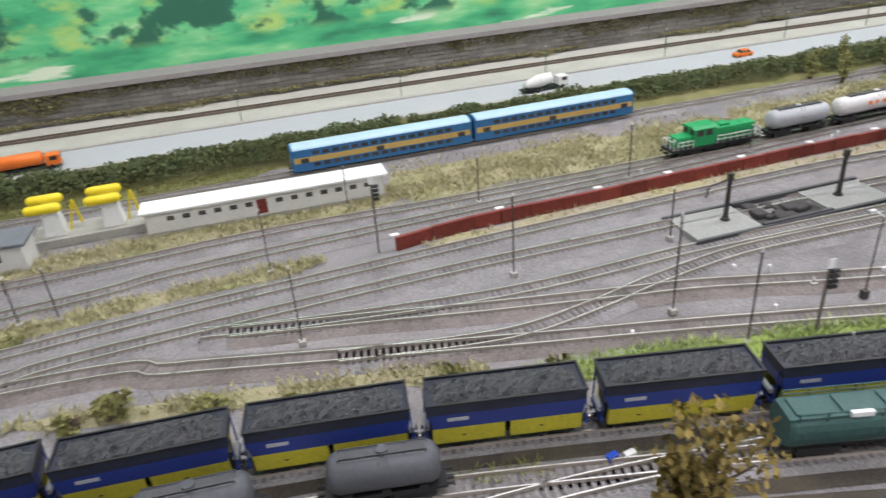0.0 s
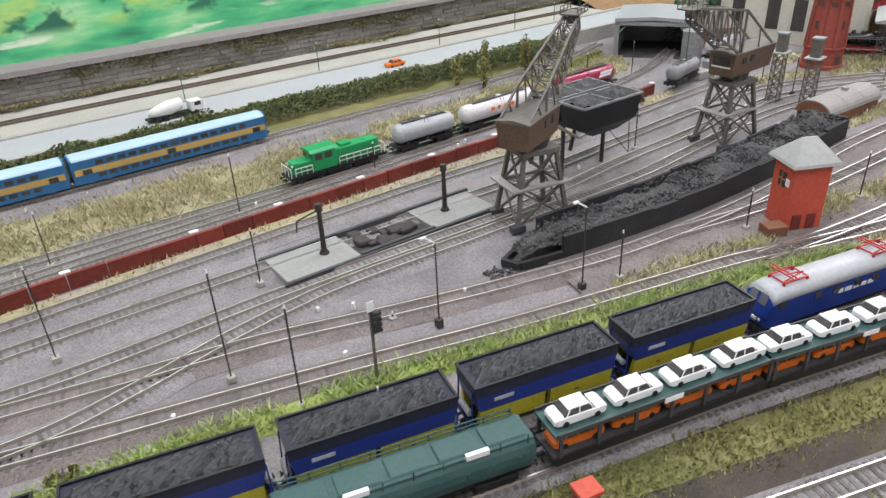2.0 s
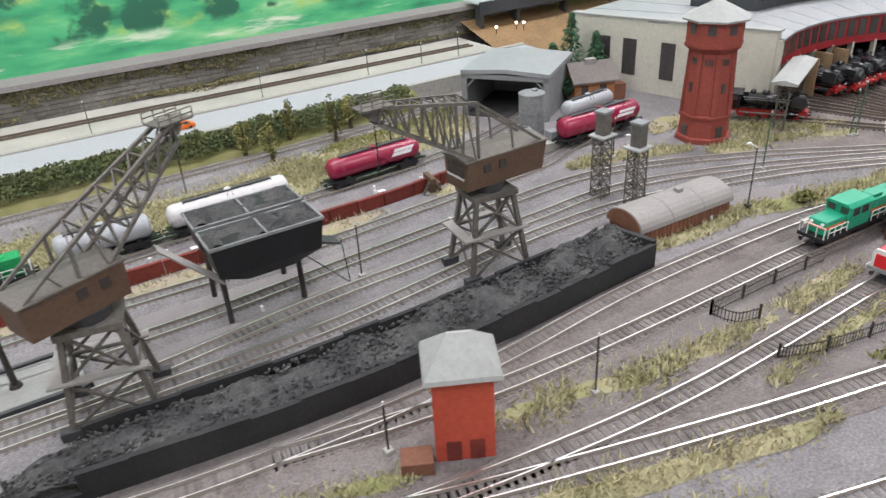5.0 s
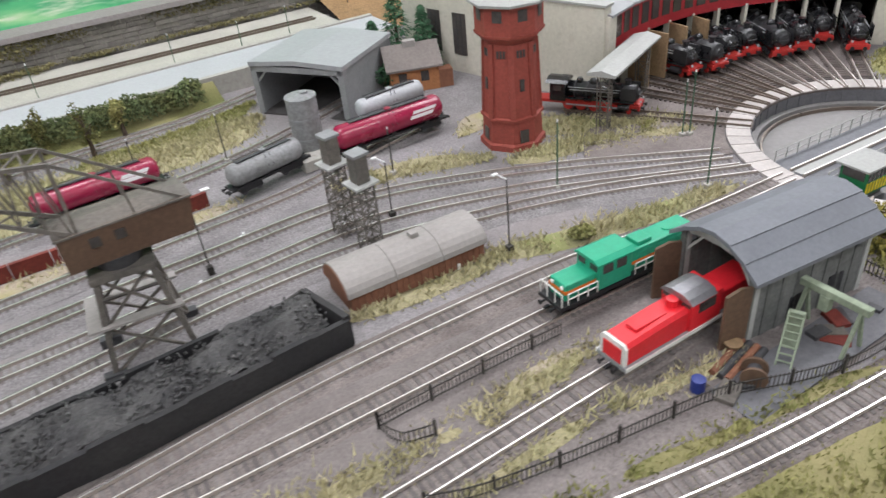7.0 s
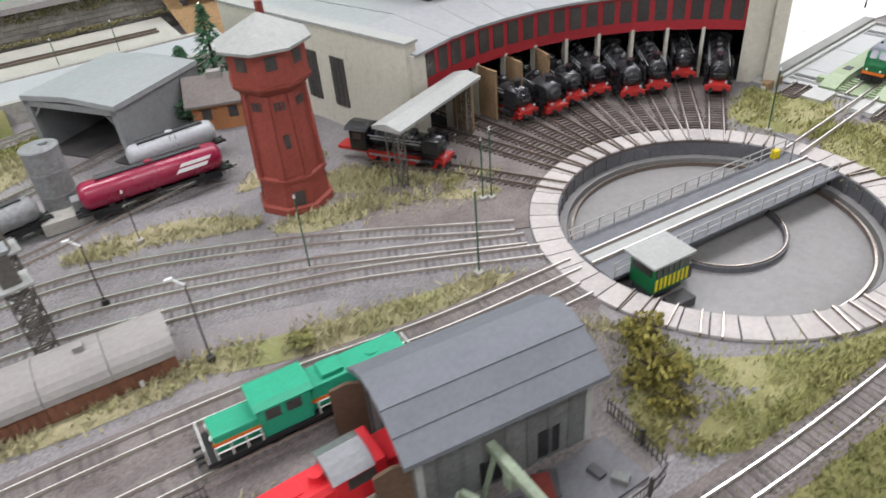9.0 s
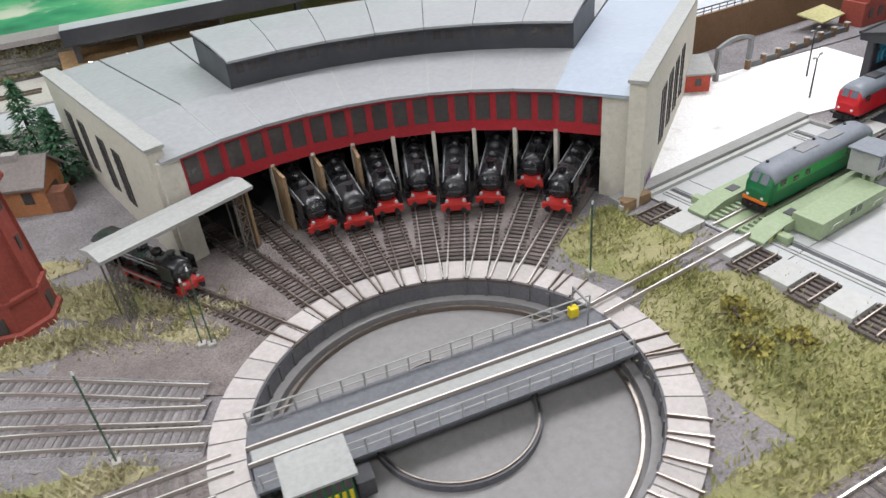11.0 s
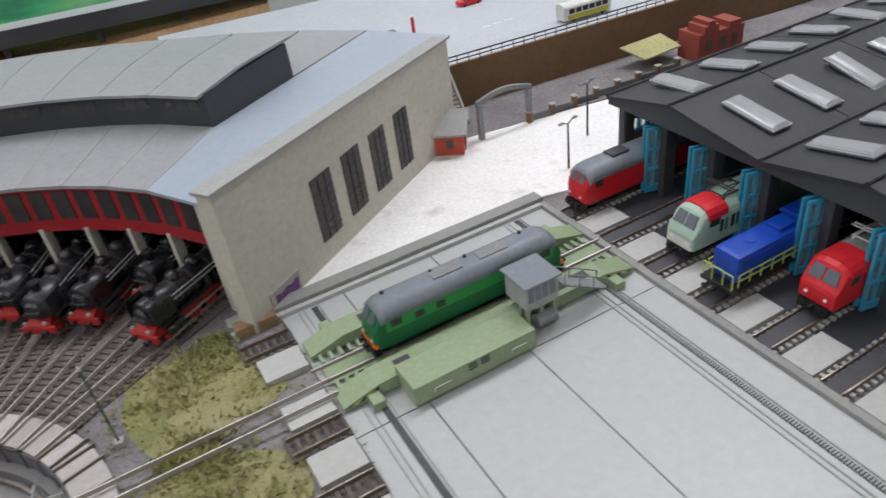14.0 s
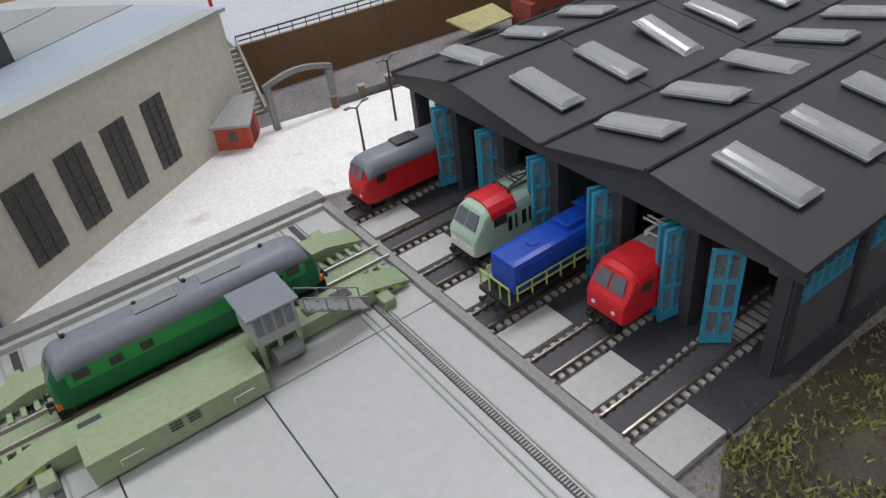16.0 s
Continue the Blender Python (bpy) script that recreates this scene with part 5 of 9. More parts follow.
        part("snow_plough", bx(min(sgn * (h - 0.02), sgn * (h + 0.006)), max(sgn * (h - 0.02), sgn * (h + 0.006)), -0.045, 0.045, 0.008, 0.036), M[chin or "black"], e)
    for x0 in windows:
        for s in (-1, 1):
            part("side_window", bx(x0, x0 + 0.03, min(s * w, s * (w + 0.0026)), max(s * w, s * (w + 0.0026)), zs - 0.032, zs - 0.010), M["darkglass"], bd_)
    if stripe:
        for s in (-1, 1):
            part("side_stripe", bx(-h + slope, h - slope, min(s * w, s * (w + 0.0018)), max(s * w, s * (w + 0.0018)), belt - 0.004, belt + 0.003), M[stripe], bd_)
    part("underframe", bx(-h + 0.03, h - 0.03, -0.05, 0.05, 0.024, 0.037), M[under], e)
    for xx in (-h + 0.16, h - 0.16):
        bogie(e, xx, 0.13, 0.02, 0.048, under)
    for px_ in panto:
        pantograph(e, px_, zr)
    buffers(e, L)
    return e

def pantograph(e, x, z, colour="locored"):
    pg = part("pantograph", box(B(), x - 0.052, x + 0.052, -0.034, -0.028, z + 0.006, z + 0.010), M[colour], e)
    part("frame_bar", bx(x - 0.052, x + 0.052, 0.028, 0.034, z + 0.006, z + 0.010), M[colour], pg)
    for xx in (-0.05, 0.05):
        part("cross_bar", beam(B(), (x + xx, -0.034, z + 0.008), (x + xx, 0.034, z + 0.008), 0.004), M[colour], pg)
        for s in (-1, 1):
            part("insulator", cyl(B(), (x + xx, s * 0.03, z - 0.004), (x + xx, s * 0.03, z + 0.008), 0.005, seg=8), M[colour], pg)
    for s in (-1, 1):
        part("lower_arm", beam(B(), (x - 0.045, s * 0.026, z + 0.010), (x + 0.04, s * 0.018, z + 0.022), 0.0035), M[colour], pg)
        part("upper_arm", beam(B(), (x + 0.04, s * 0.018, z + 0.022), (x - 0.03, s * 0.02, z + 0.030), 0.0035), M[colour], pg)
    for xx in (-0.038, -0.024):
        part("contact_strip", beam(B(), (x + xx, -0.05, z + 0.031), (x + xx, 0.05, z + 0.031), 0.004), M[colour], pg)
    return pg

def tank_wagon(x, y, rz, col, label, L=0.42, r=0.052, zc=0.098, band=None, mark=None):
    e = vehicle("tank_wagon", x, y, rz, label, "tank wagon", group="tank wagons")
    h = L / 2
    tk = part("tank", shifted(spin(B(), [(-h + 0.012, 0.001), (-h + 0.014, r * 0.55), (-h + 0.024, r * 0.86), (-h + 0.04, r), (h - 0.04, r), (h - 0.024, r * 0.86), (h - 0.014, r * 0.55), (h - 0.012, 0.001)], 24), 0, 0, zc), M[col], e, smooth=True)
    part("dome", cyl(B(), (0.0, 0, zc + r - 0.005), (0.0, 0, zc + r + 0.010), 0.016, seg=14), M[col], tk)
    bm = B()
    for s in (-1, 1):
        cyl(bm, (-h * 0.7, s * 0.018, zc + r + 0.006), (h * 0.7, s * 0.018, zc + r + 0.006), 0.0018, seg=4)
        for k in range(5):
            cyl(bm, (-h * 0.7 + k * h * 0.35, s * 0.018, zc + r - 0.006), (-h * 0.7 + k * h * 0.35, s * 0.018, zc + r + 0.006), 0.0018, seg=4)
    box(bm, -h * 0.7, h * 0.7, -0.014, 0.014, zc + r, zc + r + 0.003)
    part("catwalk", bm, M["darkgrey"], tk)
    for s in (-1, 1):
        part("ladder", beam(beam(B(), (-0.012, s * (r + 0.002), zc), (-0.012, s * 0.03, zc + r), 0.002), (0.012, s * (r + 0.002), zc), (0.012, s * 0.03, zc + r), 0.002), M["darkgrey"], tk)
    if band:
        for k, ww in enumerate((0.03, 0.022, 0.05, 0.03)):
            part("lettering_bar", loft(B(), [[(-0.10 + k * 0.052, -r * 0.955, zc + 0.020), (-0.10 + k * 0.052 + ww, -r * 0.955, zc + 0.020), (-0.105 + k * 0.052 + ww, -r * 1.02, zc), (-0.105 + k * 0.052, -r * 1.02, zc)], [(-0.10 + k * 0.052, -r * 0.8, zc + 0.018), (-0.10 + k * 0.052 + ww, -r * 0.8, zc + 0.018), (-0.105 + k * 0.052 + ww, -r * 0.85, zc), (-0.105 + k * 0.052, -r * 0.85, zc)]]), M[band], tk)
    if mark:
        part("tank_panel", loft(B(), [[(h * 0.38, -r * 0.90, zc + 0.030), (h * 0.80, -r * 0.90, zc + 0.030), (h * 0.70, -r * 1.035, zc - 0.004), (h * 0.28, -r * 1.035, zc - 0.004)], [(h * 0.38, -r * 0.7, zc + 0.028), (h * 0.80, -r * 0.7, zc + 0.028), (h * 0.70, -r * 0.9, zc - 0.006), (h * 0.28, -r * 0.9, zc - 0.006)]]), M["sign"], tk, "white slanted panel")
    part("underframe", box(B(), -h, h, -0.04, 0.04, 0.034, 0.044, 0.002), M["black"], e)
    for xx in (-h * 0.62, 0.0, h * 0.62):
        part("saddle", bx(xx - 0.012, xx + 0.012, -0.04, 0.04, 0.040, zc - r * 0.75), M["black"], e)
    for xx in (-h + 0.09, h - 0.09):
        bogie(e, xx, 0.075, 0.018, 0.042)
    buffers(e, L)
    return e

def coal_wagon(x, y, rz):
    """Self-discharging coal hopper: dark upper sides, navy belt, yellow chute doors."""
    e = vehicle("coal_wagon", x, y, rz, "navy and yellow hopper wagon heaped with black coal", "coal wagon", group="coal train")
    h, w = 0.225, 0.062
    def shell(z0, z1, w0, w1, h0, h1):
        return loft(B(), [[(-h0, -w0, z0), (h0, -w0, z0), (h0, w0, z0), (-h0, w0, z0)], [(-h1, -w1, z1), (h1, -w1, z1), (h1, w1, z1), (-h1, w1, z1)]])
    hp = part("hopper_body", shell(0.098, 0.146, w, w, h - 0.012, h), M["hopblue"], e, "navy belt")
    up = part("upper_side", shell(0.146, 0.178, w, w, h, h), M["hopdark"], e, "blackened upper sides")
    bm = B()
    for a in ((-h - 0.003, h + 0.003, -w - 0.003, -w + 0.004), (-h - 0.003, h + 0.003, w - 0.004, w + 0.003), (-h - 0.003, -h + 0.004, -w + 0.004, w - 0.004), (h - 0.004, h + 0.003, -w + 0.004, w - 0.004)):
        box(bm, *a, 0.178, 0.185)
    part("top_rim", bm, M["black"], up)
    for s in (-1, 1):
        for x0, x1 in ((-h + 0.012, -0.008), (0.008, h - 0.012)):
            dr = part("chute_door", loft(B(), [[(x0, s * w, 0.098), (x1, s * w, 0.098), (x1, s * w * 0.8, 0.098), (x0, s * w * 0.8, 0.098)], [(x0, s * (w - 0.008), 0.036), (x1, s * (w - 0.008), 0.036), (x1, s * w * 0.6, 0.036), (x0, s * w * 0.6, 0.036)]]), M["hopyellow"], e, "yellow discharge door")
            part("door_mark", bx((x0 + x1) / 2 - 0.02, (x0 + x1) / 2 - 0.008, s * (w - 0.009), s * (w - 0.004), 0.062, 0.068), M["black"], dr)
        part("number_panel", bx(-0.17, -0.11, min(s * w, s * (w + 0.001)), max(s * w, s * (w + 0.001)), 0.122, 0.134), M["steelgrey"], up)
        for k in range(7):
            part("side_rib", bx(-h + 0.02 + k * 0.068, -h + 0.026 + k * 0.068, min(s * w, s * (w + 0.0015)), max(s * w, s * (w + 0.0015)), 0.148, 0.178), M["hopdark"], up)
    # coal heap
    bm = B()
    nx, ny = 44, 14
    g = [[bm.verts.new((-h + 0.004 + (2 * h - 0.008) * i / nx, -w + 0.004 + (2 * w - 0.008) * j / ny, 0.172 + 0.022 * math.sin(math.pi * j / ny) ** 0.7 * min(1, 3 * math.sin(math.pi * i / nx)) + rng.uniform(-0.005, 0.006))) for j in range(ny + 1)] for i in range(nx + 1)]
    for i in range(nx):
        for j in range(ny):
            bm.faces.new((g[i][j], g[i + 1][j], g[i + 1][j + 1], g[i][j + 1]))
    part("coal_load", bm, M["coal"], e, "heap of black coal")
    part("underframe", box(B(), -h - 0.004, h + 0.004, -0.03, 0.03, 0.034, 0.046, 0.002), M["black"], e)
    for sgn in (-1, 1):
        pf = part("end_platform", bx(min(sgn * h, sgn * (h + 0.012)), max(sgn * h, sgn * (h + 0.012)), -0.05, 0.05, 0.046, 0.054), M["hopblue"], e)
        for ey in (-0.045, 0.045):
            part("end_post", beam(B(), (sgn * (h + 0.006), ey, 0.05), (sgn * (h + 0.002), ey, 0.16), 0.004), M["hopblue"], pf)
        part("brake_tank", cyl(B(), (sgn * (h + 0.004), -0.03, 0.075), (sgn * (h + 0.004), 0.03, 0.075), 0.009, seg=10), M["steelgrey"], pf)
        bogie(e, sgn * (h - 0.085), 0.075, 0.018, 0.042)
    buffers(e, 2 * h)
    return e

first = coal_wagon(0, 0, 0)
cx = 2.77 - 0.245
places = []
while cx > -2.9:
    places.append(along(COALLINE, cx))
    cx -= 0.492
first.matrix_basis = pose(places[0][0] * K, places[0][1] * K, TOP * K, 0, 0, places[0][2])
for q in places[1:]:
    copy_thing(first, pose(q[0] * K, q[1] * K, TOP * K, 0, 0, q[2]))

q = along(COALLINE, 2.80 + 0.34)
el = box_loco(q[0], q[1], q[2], 0.66, "blue electric locomotive with white roof and red pantographs", "electricblue", "steelgrey", None, None, None, 0.13, 0.17, 0.034, (-0.2, 0.2), None, (-0.13, -0.05, 0.05, 0.13), 0.058, rounded=True)
bars("lettering_bar", 5, -0.02, 0.088, 0.03, 0.016, 0.008, -0.0584, M["sign"], el)
part("front_number_bar", bx(-0.334, -0.328, -0.02, 0.02, 0.056, 0.066), M["sign"], el)

# green hatch wagons and tank wagons on the next line
def hatch_wagon(x, y, rz, L=0.64):
    e = vehicle("hatch_wagon", x, y, rz, "blue-green covered bogie wagon with flat hatched roof", "wagon")
    h = L / 2
    half_ = [(0.020, 0.040), (0.040, 0.050), (0.054, 0.070), (0.061, 0.094), (0.061, 0.116), (0.055, 0.134), (0.048, 0.143), (0.046, 0.150)]
    prof = [(-a, b) for a, b in half_] + [(a, b) for a, b in reversed(half_)]
    bd_ = part("body", loft(B(), [[(xx, yy * k, 0.095 + (zz - 0.095) * k) for yy, zz in prof] for xx, k in ((-h, 0.93), (-h + 0.012, 1.0), (h - 0.012, 1.0), (h, 0.93))]), M["hatchgreen"], e)
    for k in range(5):
        part("roof_hatch", box(B(), -h + 0.02 + k * 0.124, -h + 0.124 + k * 0.124, -0.034, 0.034, 0.150, 0.156, 0.002), M["hatchgreen"], bd_)
    for s in (-1, 1):
        railing(bd_, -h + 0.02, h - 0.02, s * 0.05, 0.140, 0.168, "hatchgreen", 9)
        for k in range(9):
            part("side_rib", bx(-h + 0.03 + k * 0.07, -h + 0.036 + k * 0.07, min(s * 0.0605, s * 0.063), max(s * 0.0605, s * 0.063), 0.096, 0.115), M["hatchgreen"], bd_)
    for xx in (-0.17, 0.13):
        part("roof_plate", bx(xx, xx + 0.06, -0.062, -0.050, 0.157, 0.172), M["sign"], bd_)
    part("underframe", bx(-h, h, -0.035, 0.035, 0.034, 0.046), M["black"], e)
    for sgn in (-1, 1):
        bogie(e, sgn * (h - 0.10), 0.08, 0.018, 0.042)
    buffers(e, L)
    return e
q = along(CARLINE, 1.53)
hatch_wagon(q[0], q[1], q[2])
for xx in (0.175, -0.31, -0.66, -1.02, -1.38):
    q = along(CARLINE, xx)
    tank_wagon(q[0], q[1], q[2], "darkgreytank", "dark grey tank wagon with a top catwalk", 0.325, 0.056, 0.10)

# car transporter with white cars above and orange cars below
def toy_car(name, e_parent, col, label):
    e = thing(name, 0, 0, 0, 0, label, "car", "cars on the transporter")
    bd_ = part("car_body", loft(B(), [[(x, -w, z0), (x, w, z0), (x, w, z1), (x, w * 0.8, z1 + 0.003), (x, -w * 0.8, z1 + 0.003), (x, -w, z1)] for x, w, z0, z1 in ((-0.078, 0.026, 0.010, 0.022), (-0.07, 0.030, 0.007, 0.028), (-0.03, 0.031, 0.006, 0.029), (0.04, 0.031, 0.006, 0.029), (0.068, 0.030, 0.007, 0.027), (0.078, 0.026, 0.010, 0.021))]), M[col], e, smooth=False)
    cb = part("car_cabin", loft(B(), [[(-0.045, -0.028, 0.030), (0.052, -0.028, 0.030), (0.052, 0.028, 0.030), (-0.045, 0.028, 0.030)], [(-0.022, -0.023, 0.047), (0.036, -0.023, 0.047), (0.036, 0.023, 0.047), (-0.022, 0.023, 0.047)]]), M["darkglass"], e)
    part("car_roof", box(B(), -0.024, 0.038, -0.0235, 0.0235, 0.046, 0.050, 0.001), M[col], cb)
    for xx in (-0.036, 0.006, 0.044):
        part("pillar", beam(beam(B(), (xx, -0.0275, 0.030), (xx * 0.72, -0.0238, 0.048), 0.003), (xx, 0.0275, 0.030), (xx * 0.72, 0.0238, 0.048), 0.003), M[col], cb)
    for xx in (-0.048, 0.046):
        for s in (-1, 1):
            part("wheel", cyl(B(), (xx, s * 0.024, 0.009), (xx, s * 0.032, 0.009), 0.009, seg=12), M["black"], e)
    return e
def transporter(x0, n=4):
    q = along(CARLINE, x0)
    e = vehicle("car_transporter", q[0], q[1], q[2], "dark green double-deck car transporter wagon", "car transporter", group="car transporters")
    h = 0.36
    part("lower_deck", box(B(), -h, h, -0.055, 0.055, 0.040, 0.050, 0.002), M["darkgrey"], e)
    part("upper_deck", box(B(), -h, h, -0.055, 0.055, 0.118, 0.126, 0.001), M["hatchgreen"], e, "blue-green upper deck")
    for s in (-1, 1):
        for k in range(7):
            part("deck_post", bx(-h + 0.01 + k * (2 * h - 0.03) / 6, -h + 0.02 + k * (2 * h - 0.03) / 6, s * 0.0555 - 0.003, s * 0.0555 + 0.003, 0.03, 0.126), M["darkgrey"], e)
        part("side_rail", bx(-h, h, s * 0.057 - 0.002, s * 0.057 + 0.002, 0.126, 0.136), M["darkgrey"], e)
        part("sill", bx(-h, h, s * 0.055 - 0.004, s * 0.055 + 0.004, 0.030, 0.056), M["black"], e)
    part("deck_plate", bx(-0.03, 0.03, -0.0615, -0.0595, 0.118, 0.134), M["sign"], e)
    for sgn in (-1, 1):
        bogie(e, sgn * (h - 0.10), 0.075, 0.017, 0.042)
    buffers(e, 2 * h)
    return q
white_car = toy_car("toy_car", None, "white", "white saloon car carried on the transporter")
orange_car = toy_car("toy_car", None, "orange", "orange car on the lower transporter deck")
white_used = orange_used = False
for x0 in (2.245, 2.93, 3.6):
    q = transporter(x0)
    a = radians(q[2])
    for k in range(4):
        d = -0.27 + k * 0.18
        for src, zz in ((white_car, 0.126), (orange_car, 0.051)):
            m = pose((q[0] + d * math.cos(a)) * K, (q[1] + d * math.sin(a)) * K, (TOP + zz) * K, 0, 0, q[2] + 180)
            if src is white_car and not white_used:
                src.matrix_basis, white_used = m, True
            elif src is orange_car and not orange_used:
                src.matrix_basis, orange_used = m, True
            else:
                copy_thing(src, m)

# double-deck coaches
def double_deck(x, y, rz, L=1.07):
    e = vehicle("double_deck_coach", x, y, rz, "blue double-deck railcar with an ochre band", "coach", group="double-deck train")
    h, w = L / 2, 0.060
    bd_ = part("body", loft(B(), [body_ring(xx, ww, 0.018, 0.142, 0.160) for xx, ww in ((-h, w * 0.9), (-h + 0.02, w), (h - 0.02, w), (h, w * 0.9))]), M["coachblue"], e)
    prof = [(yy, zz) for _, yy, zz in body_ring(0, w + 0.001, 0.1, 0.143, 0.1615)][1:-1]
    part("roof", extrude_x(B(), prof + [(w * 0.9, 0.139), (-w * 0.9, 0.139)], -h + 0.01, h - 0.01), M["coachroof"], bd_, "light blue-grey roof")
    for s in (-1, 1):
        part("ochre_band", bx(-h + 0.012, h - 0.012, min(s * w, s * (w + 0.0012)), max(s * w, s * (w + 0.0012)), 0.066, 0.098), M["coachyellow"], bd_)
        for z in (0.040, 0.108):
            for k in range(15):
                x0 = -h + 0.12 + k * 0.056
                part("coach_window", bx(x0, x0 + 0.038, min(s * w, s * (w + 0.0018)), max(s * w, s * (w + 0.0018)), z, z + 0.020), M["darkglass"], bd_)
        for x0 in (-h + 0.05, -0.05, h - 0.09):
            part("coach_door", bx(x0, x0 + 0.045, min(s * w, s * (w + 0.0022)), max(s * w, s * (w + 0.0022)), 0.066, 0.092), M["darkglass"], bd_)
    for sgn in (-1, 1):
        bogie(e, sgn * (h - 0.13), 0.09)
    buffers(e, L)
for x0 in (0.755, 1.845):
    q = along(TRACKS[0], x0)
    double_deck(*q)

# shunter and tank train on the second line
q = along(TRACKS[1], 2.45)
hood_diesel(q[0], q[1], q[2], "green2", "green2", "offwhite", "bright green centre-cab diesel shunter with white handrails")
for x0, c, L, lb, mk in ((3.02, "steelgrey", 0.42, "light grey tank wagon behind the shunter", None), (3.58, "whitetank", 0.60, "long white tank wagon with orange lettering on its side", None), (4.36, "maroon", 0.56, "maroon tank wagon with a white panel", True)):
    q = along(TRACKS[1], x0)
    tank_wagon(q[0], q[1], q[2], c, lb, L, 0.054, 0.10, "orange" if c == "whitetank" else None, mk)
tank_wagon(5.65, 2.90, 1.0, "maroon", "glossy maroon tank wagon with a white slanted panel", 0.60, 0.058, 0.10, None, True)
tank_wagon(5.03, 2.93, 14.0, "weathertank", "short weathered grey tank wagon", 0.40, 0.052, 0.09)
tank_wagon(5.80, 3.16, 6.0, "steelgrey", "pale grey tank wagon behind the maroon one", 0.42, 0.050, 0.095)

# engines by the small shed
q = along(TRACKS[9], 5.69)
hood_diesel(q[0], q[1], q[2], "green", "orange", "offwhite", "turquoise-green diesel locomotive with orange stripe and white rails", 0.60)
def red_shunter(x, y, rz):
    e = vehicle("diesel_locomotive", x, y, rz, "red hooded diesel locomotive with a cream front half inside the shed", "locomotive")
    part("underframe", box(B(), -0.28, 0.28, -0.056, 0.056, 0.036, 0.050, 0.002), M["grey"], e)
    hd = part("front_hood", loft(B(), [[(xx, -0.046, 0.05), (xx, -0.046, zt - 0.012), (xx, -0.036, zt), (xx, 0.036, zt), (xx, 0.046, zt - 0.012), (xx, 0.046, 0.05)] for xx, zt in ((-0.27, 0.118), (-0.1, 0.128), (-0.03, 0.128))]), M["red2"], e)
    part("hood_frame", loft(B(), [[(xx, -0.048, 0.05), (xx, -0.048, 0.110), (xx, -0.038, 0.1205), (xx, 0.038, 0.1205), (xx, 0.048, 0.110), (xx, 0.048, 0.05)] for xx in (-0.276, -0.266)]), M["offwhite"], hd, "cream nose surround")
    part("nose_grille", bx(-0.279, -0.275, -0.034, 0.034, 0.054, 0.104), M["red2"], hd)
    part("hood_hatch", box(B(), -0.21, -0.09, -0.02, 0.02, 0.122, 0.131, 0.002), M["red2"], hd)
    part("chimney", cyl(B(), (-0.05, 0, 0.12), (-0.05, 0, 0.15), 0.018, seg=14), M["red2"], hd)
    cb = part("cab", box(B(), -0.03, 0.10, -0.056, 0.056, 0.05, 0.150, 0.004), M["red2"], e)
    part("cab_roof", loft(B(), [[(xx, yy, zz) for yy, zz in ((-0.06, 0.146), (-0.045, 0.160), (-0.02, 0.168), (0.02, 0.168), (0.045, 0.160), (0.06, 0.146))] for xx in (-0.035, 0.07)]), M["gunmetal"], cb, "gunmetal arched roof")
    part("rear_hood", box(B(), 0.10, 0.27, -0.046, 0.046, 0.05, 0.12, 0.006), M["red2"], e)
    for s in (-1, 1):
        part("cab_window", bx(0.0, 0.07, min(s * 0.056, s * 0.0575), max(s * 0.056, s * 0.0575), 0.105, 0.138), M["darkglass"], cb)
        part("front_window", bx(-0.0315, -0.0295, min(s * 0.02, s * 0.05), max(s * 0.02, s * 0.05), 0.130, 0.146), M["darkglass"], cb)
        part("walkway_edge", bx(-0.28, 0.28, s * 0.058 - 0.002, s * 0.058 + 0.002, 0.040, 0.052), M["offwhite"], e)
    for xx in (-0.16, 0.16):
        bogie(e, xx)
    buffers(e, 0.56)
red_shunter(5.63, 1.10, 0.0)

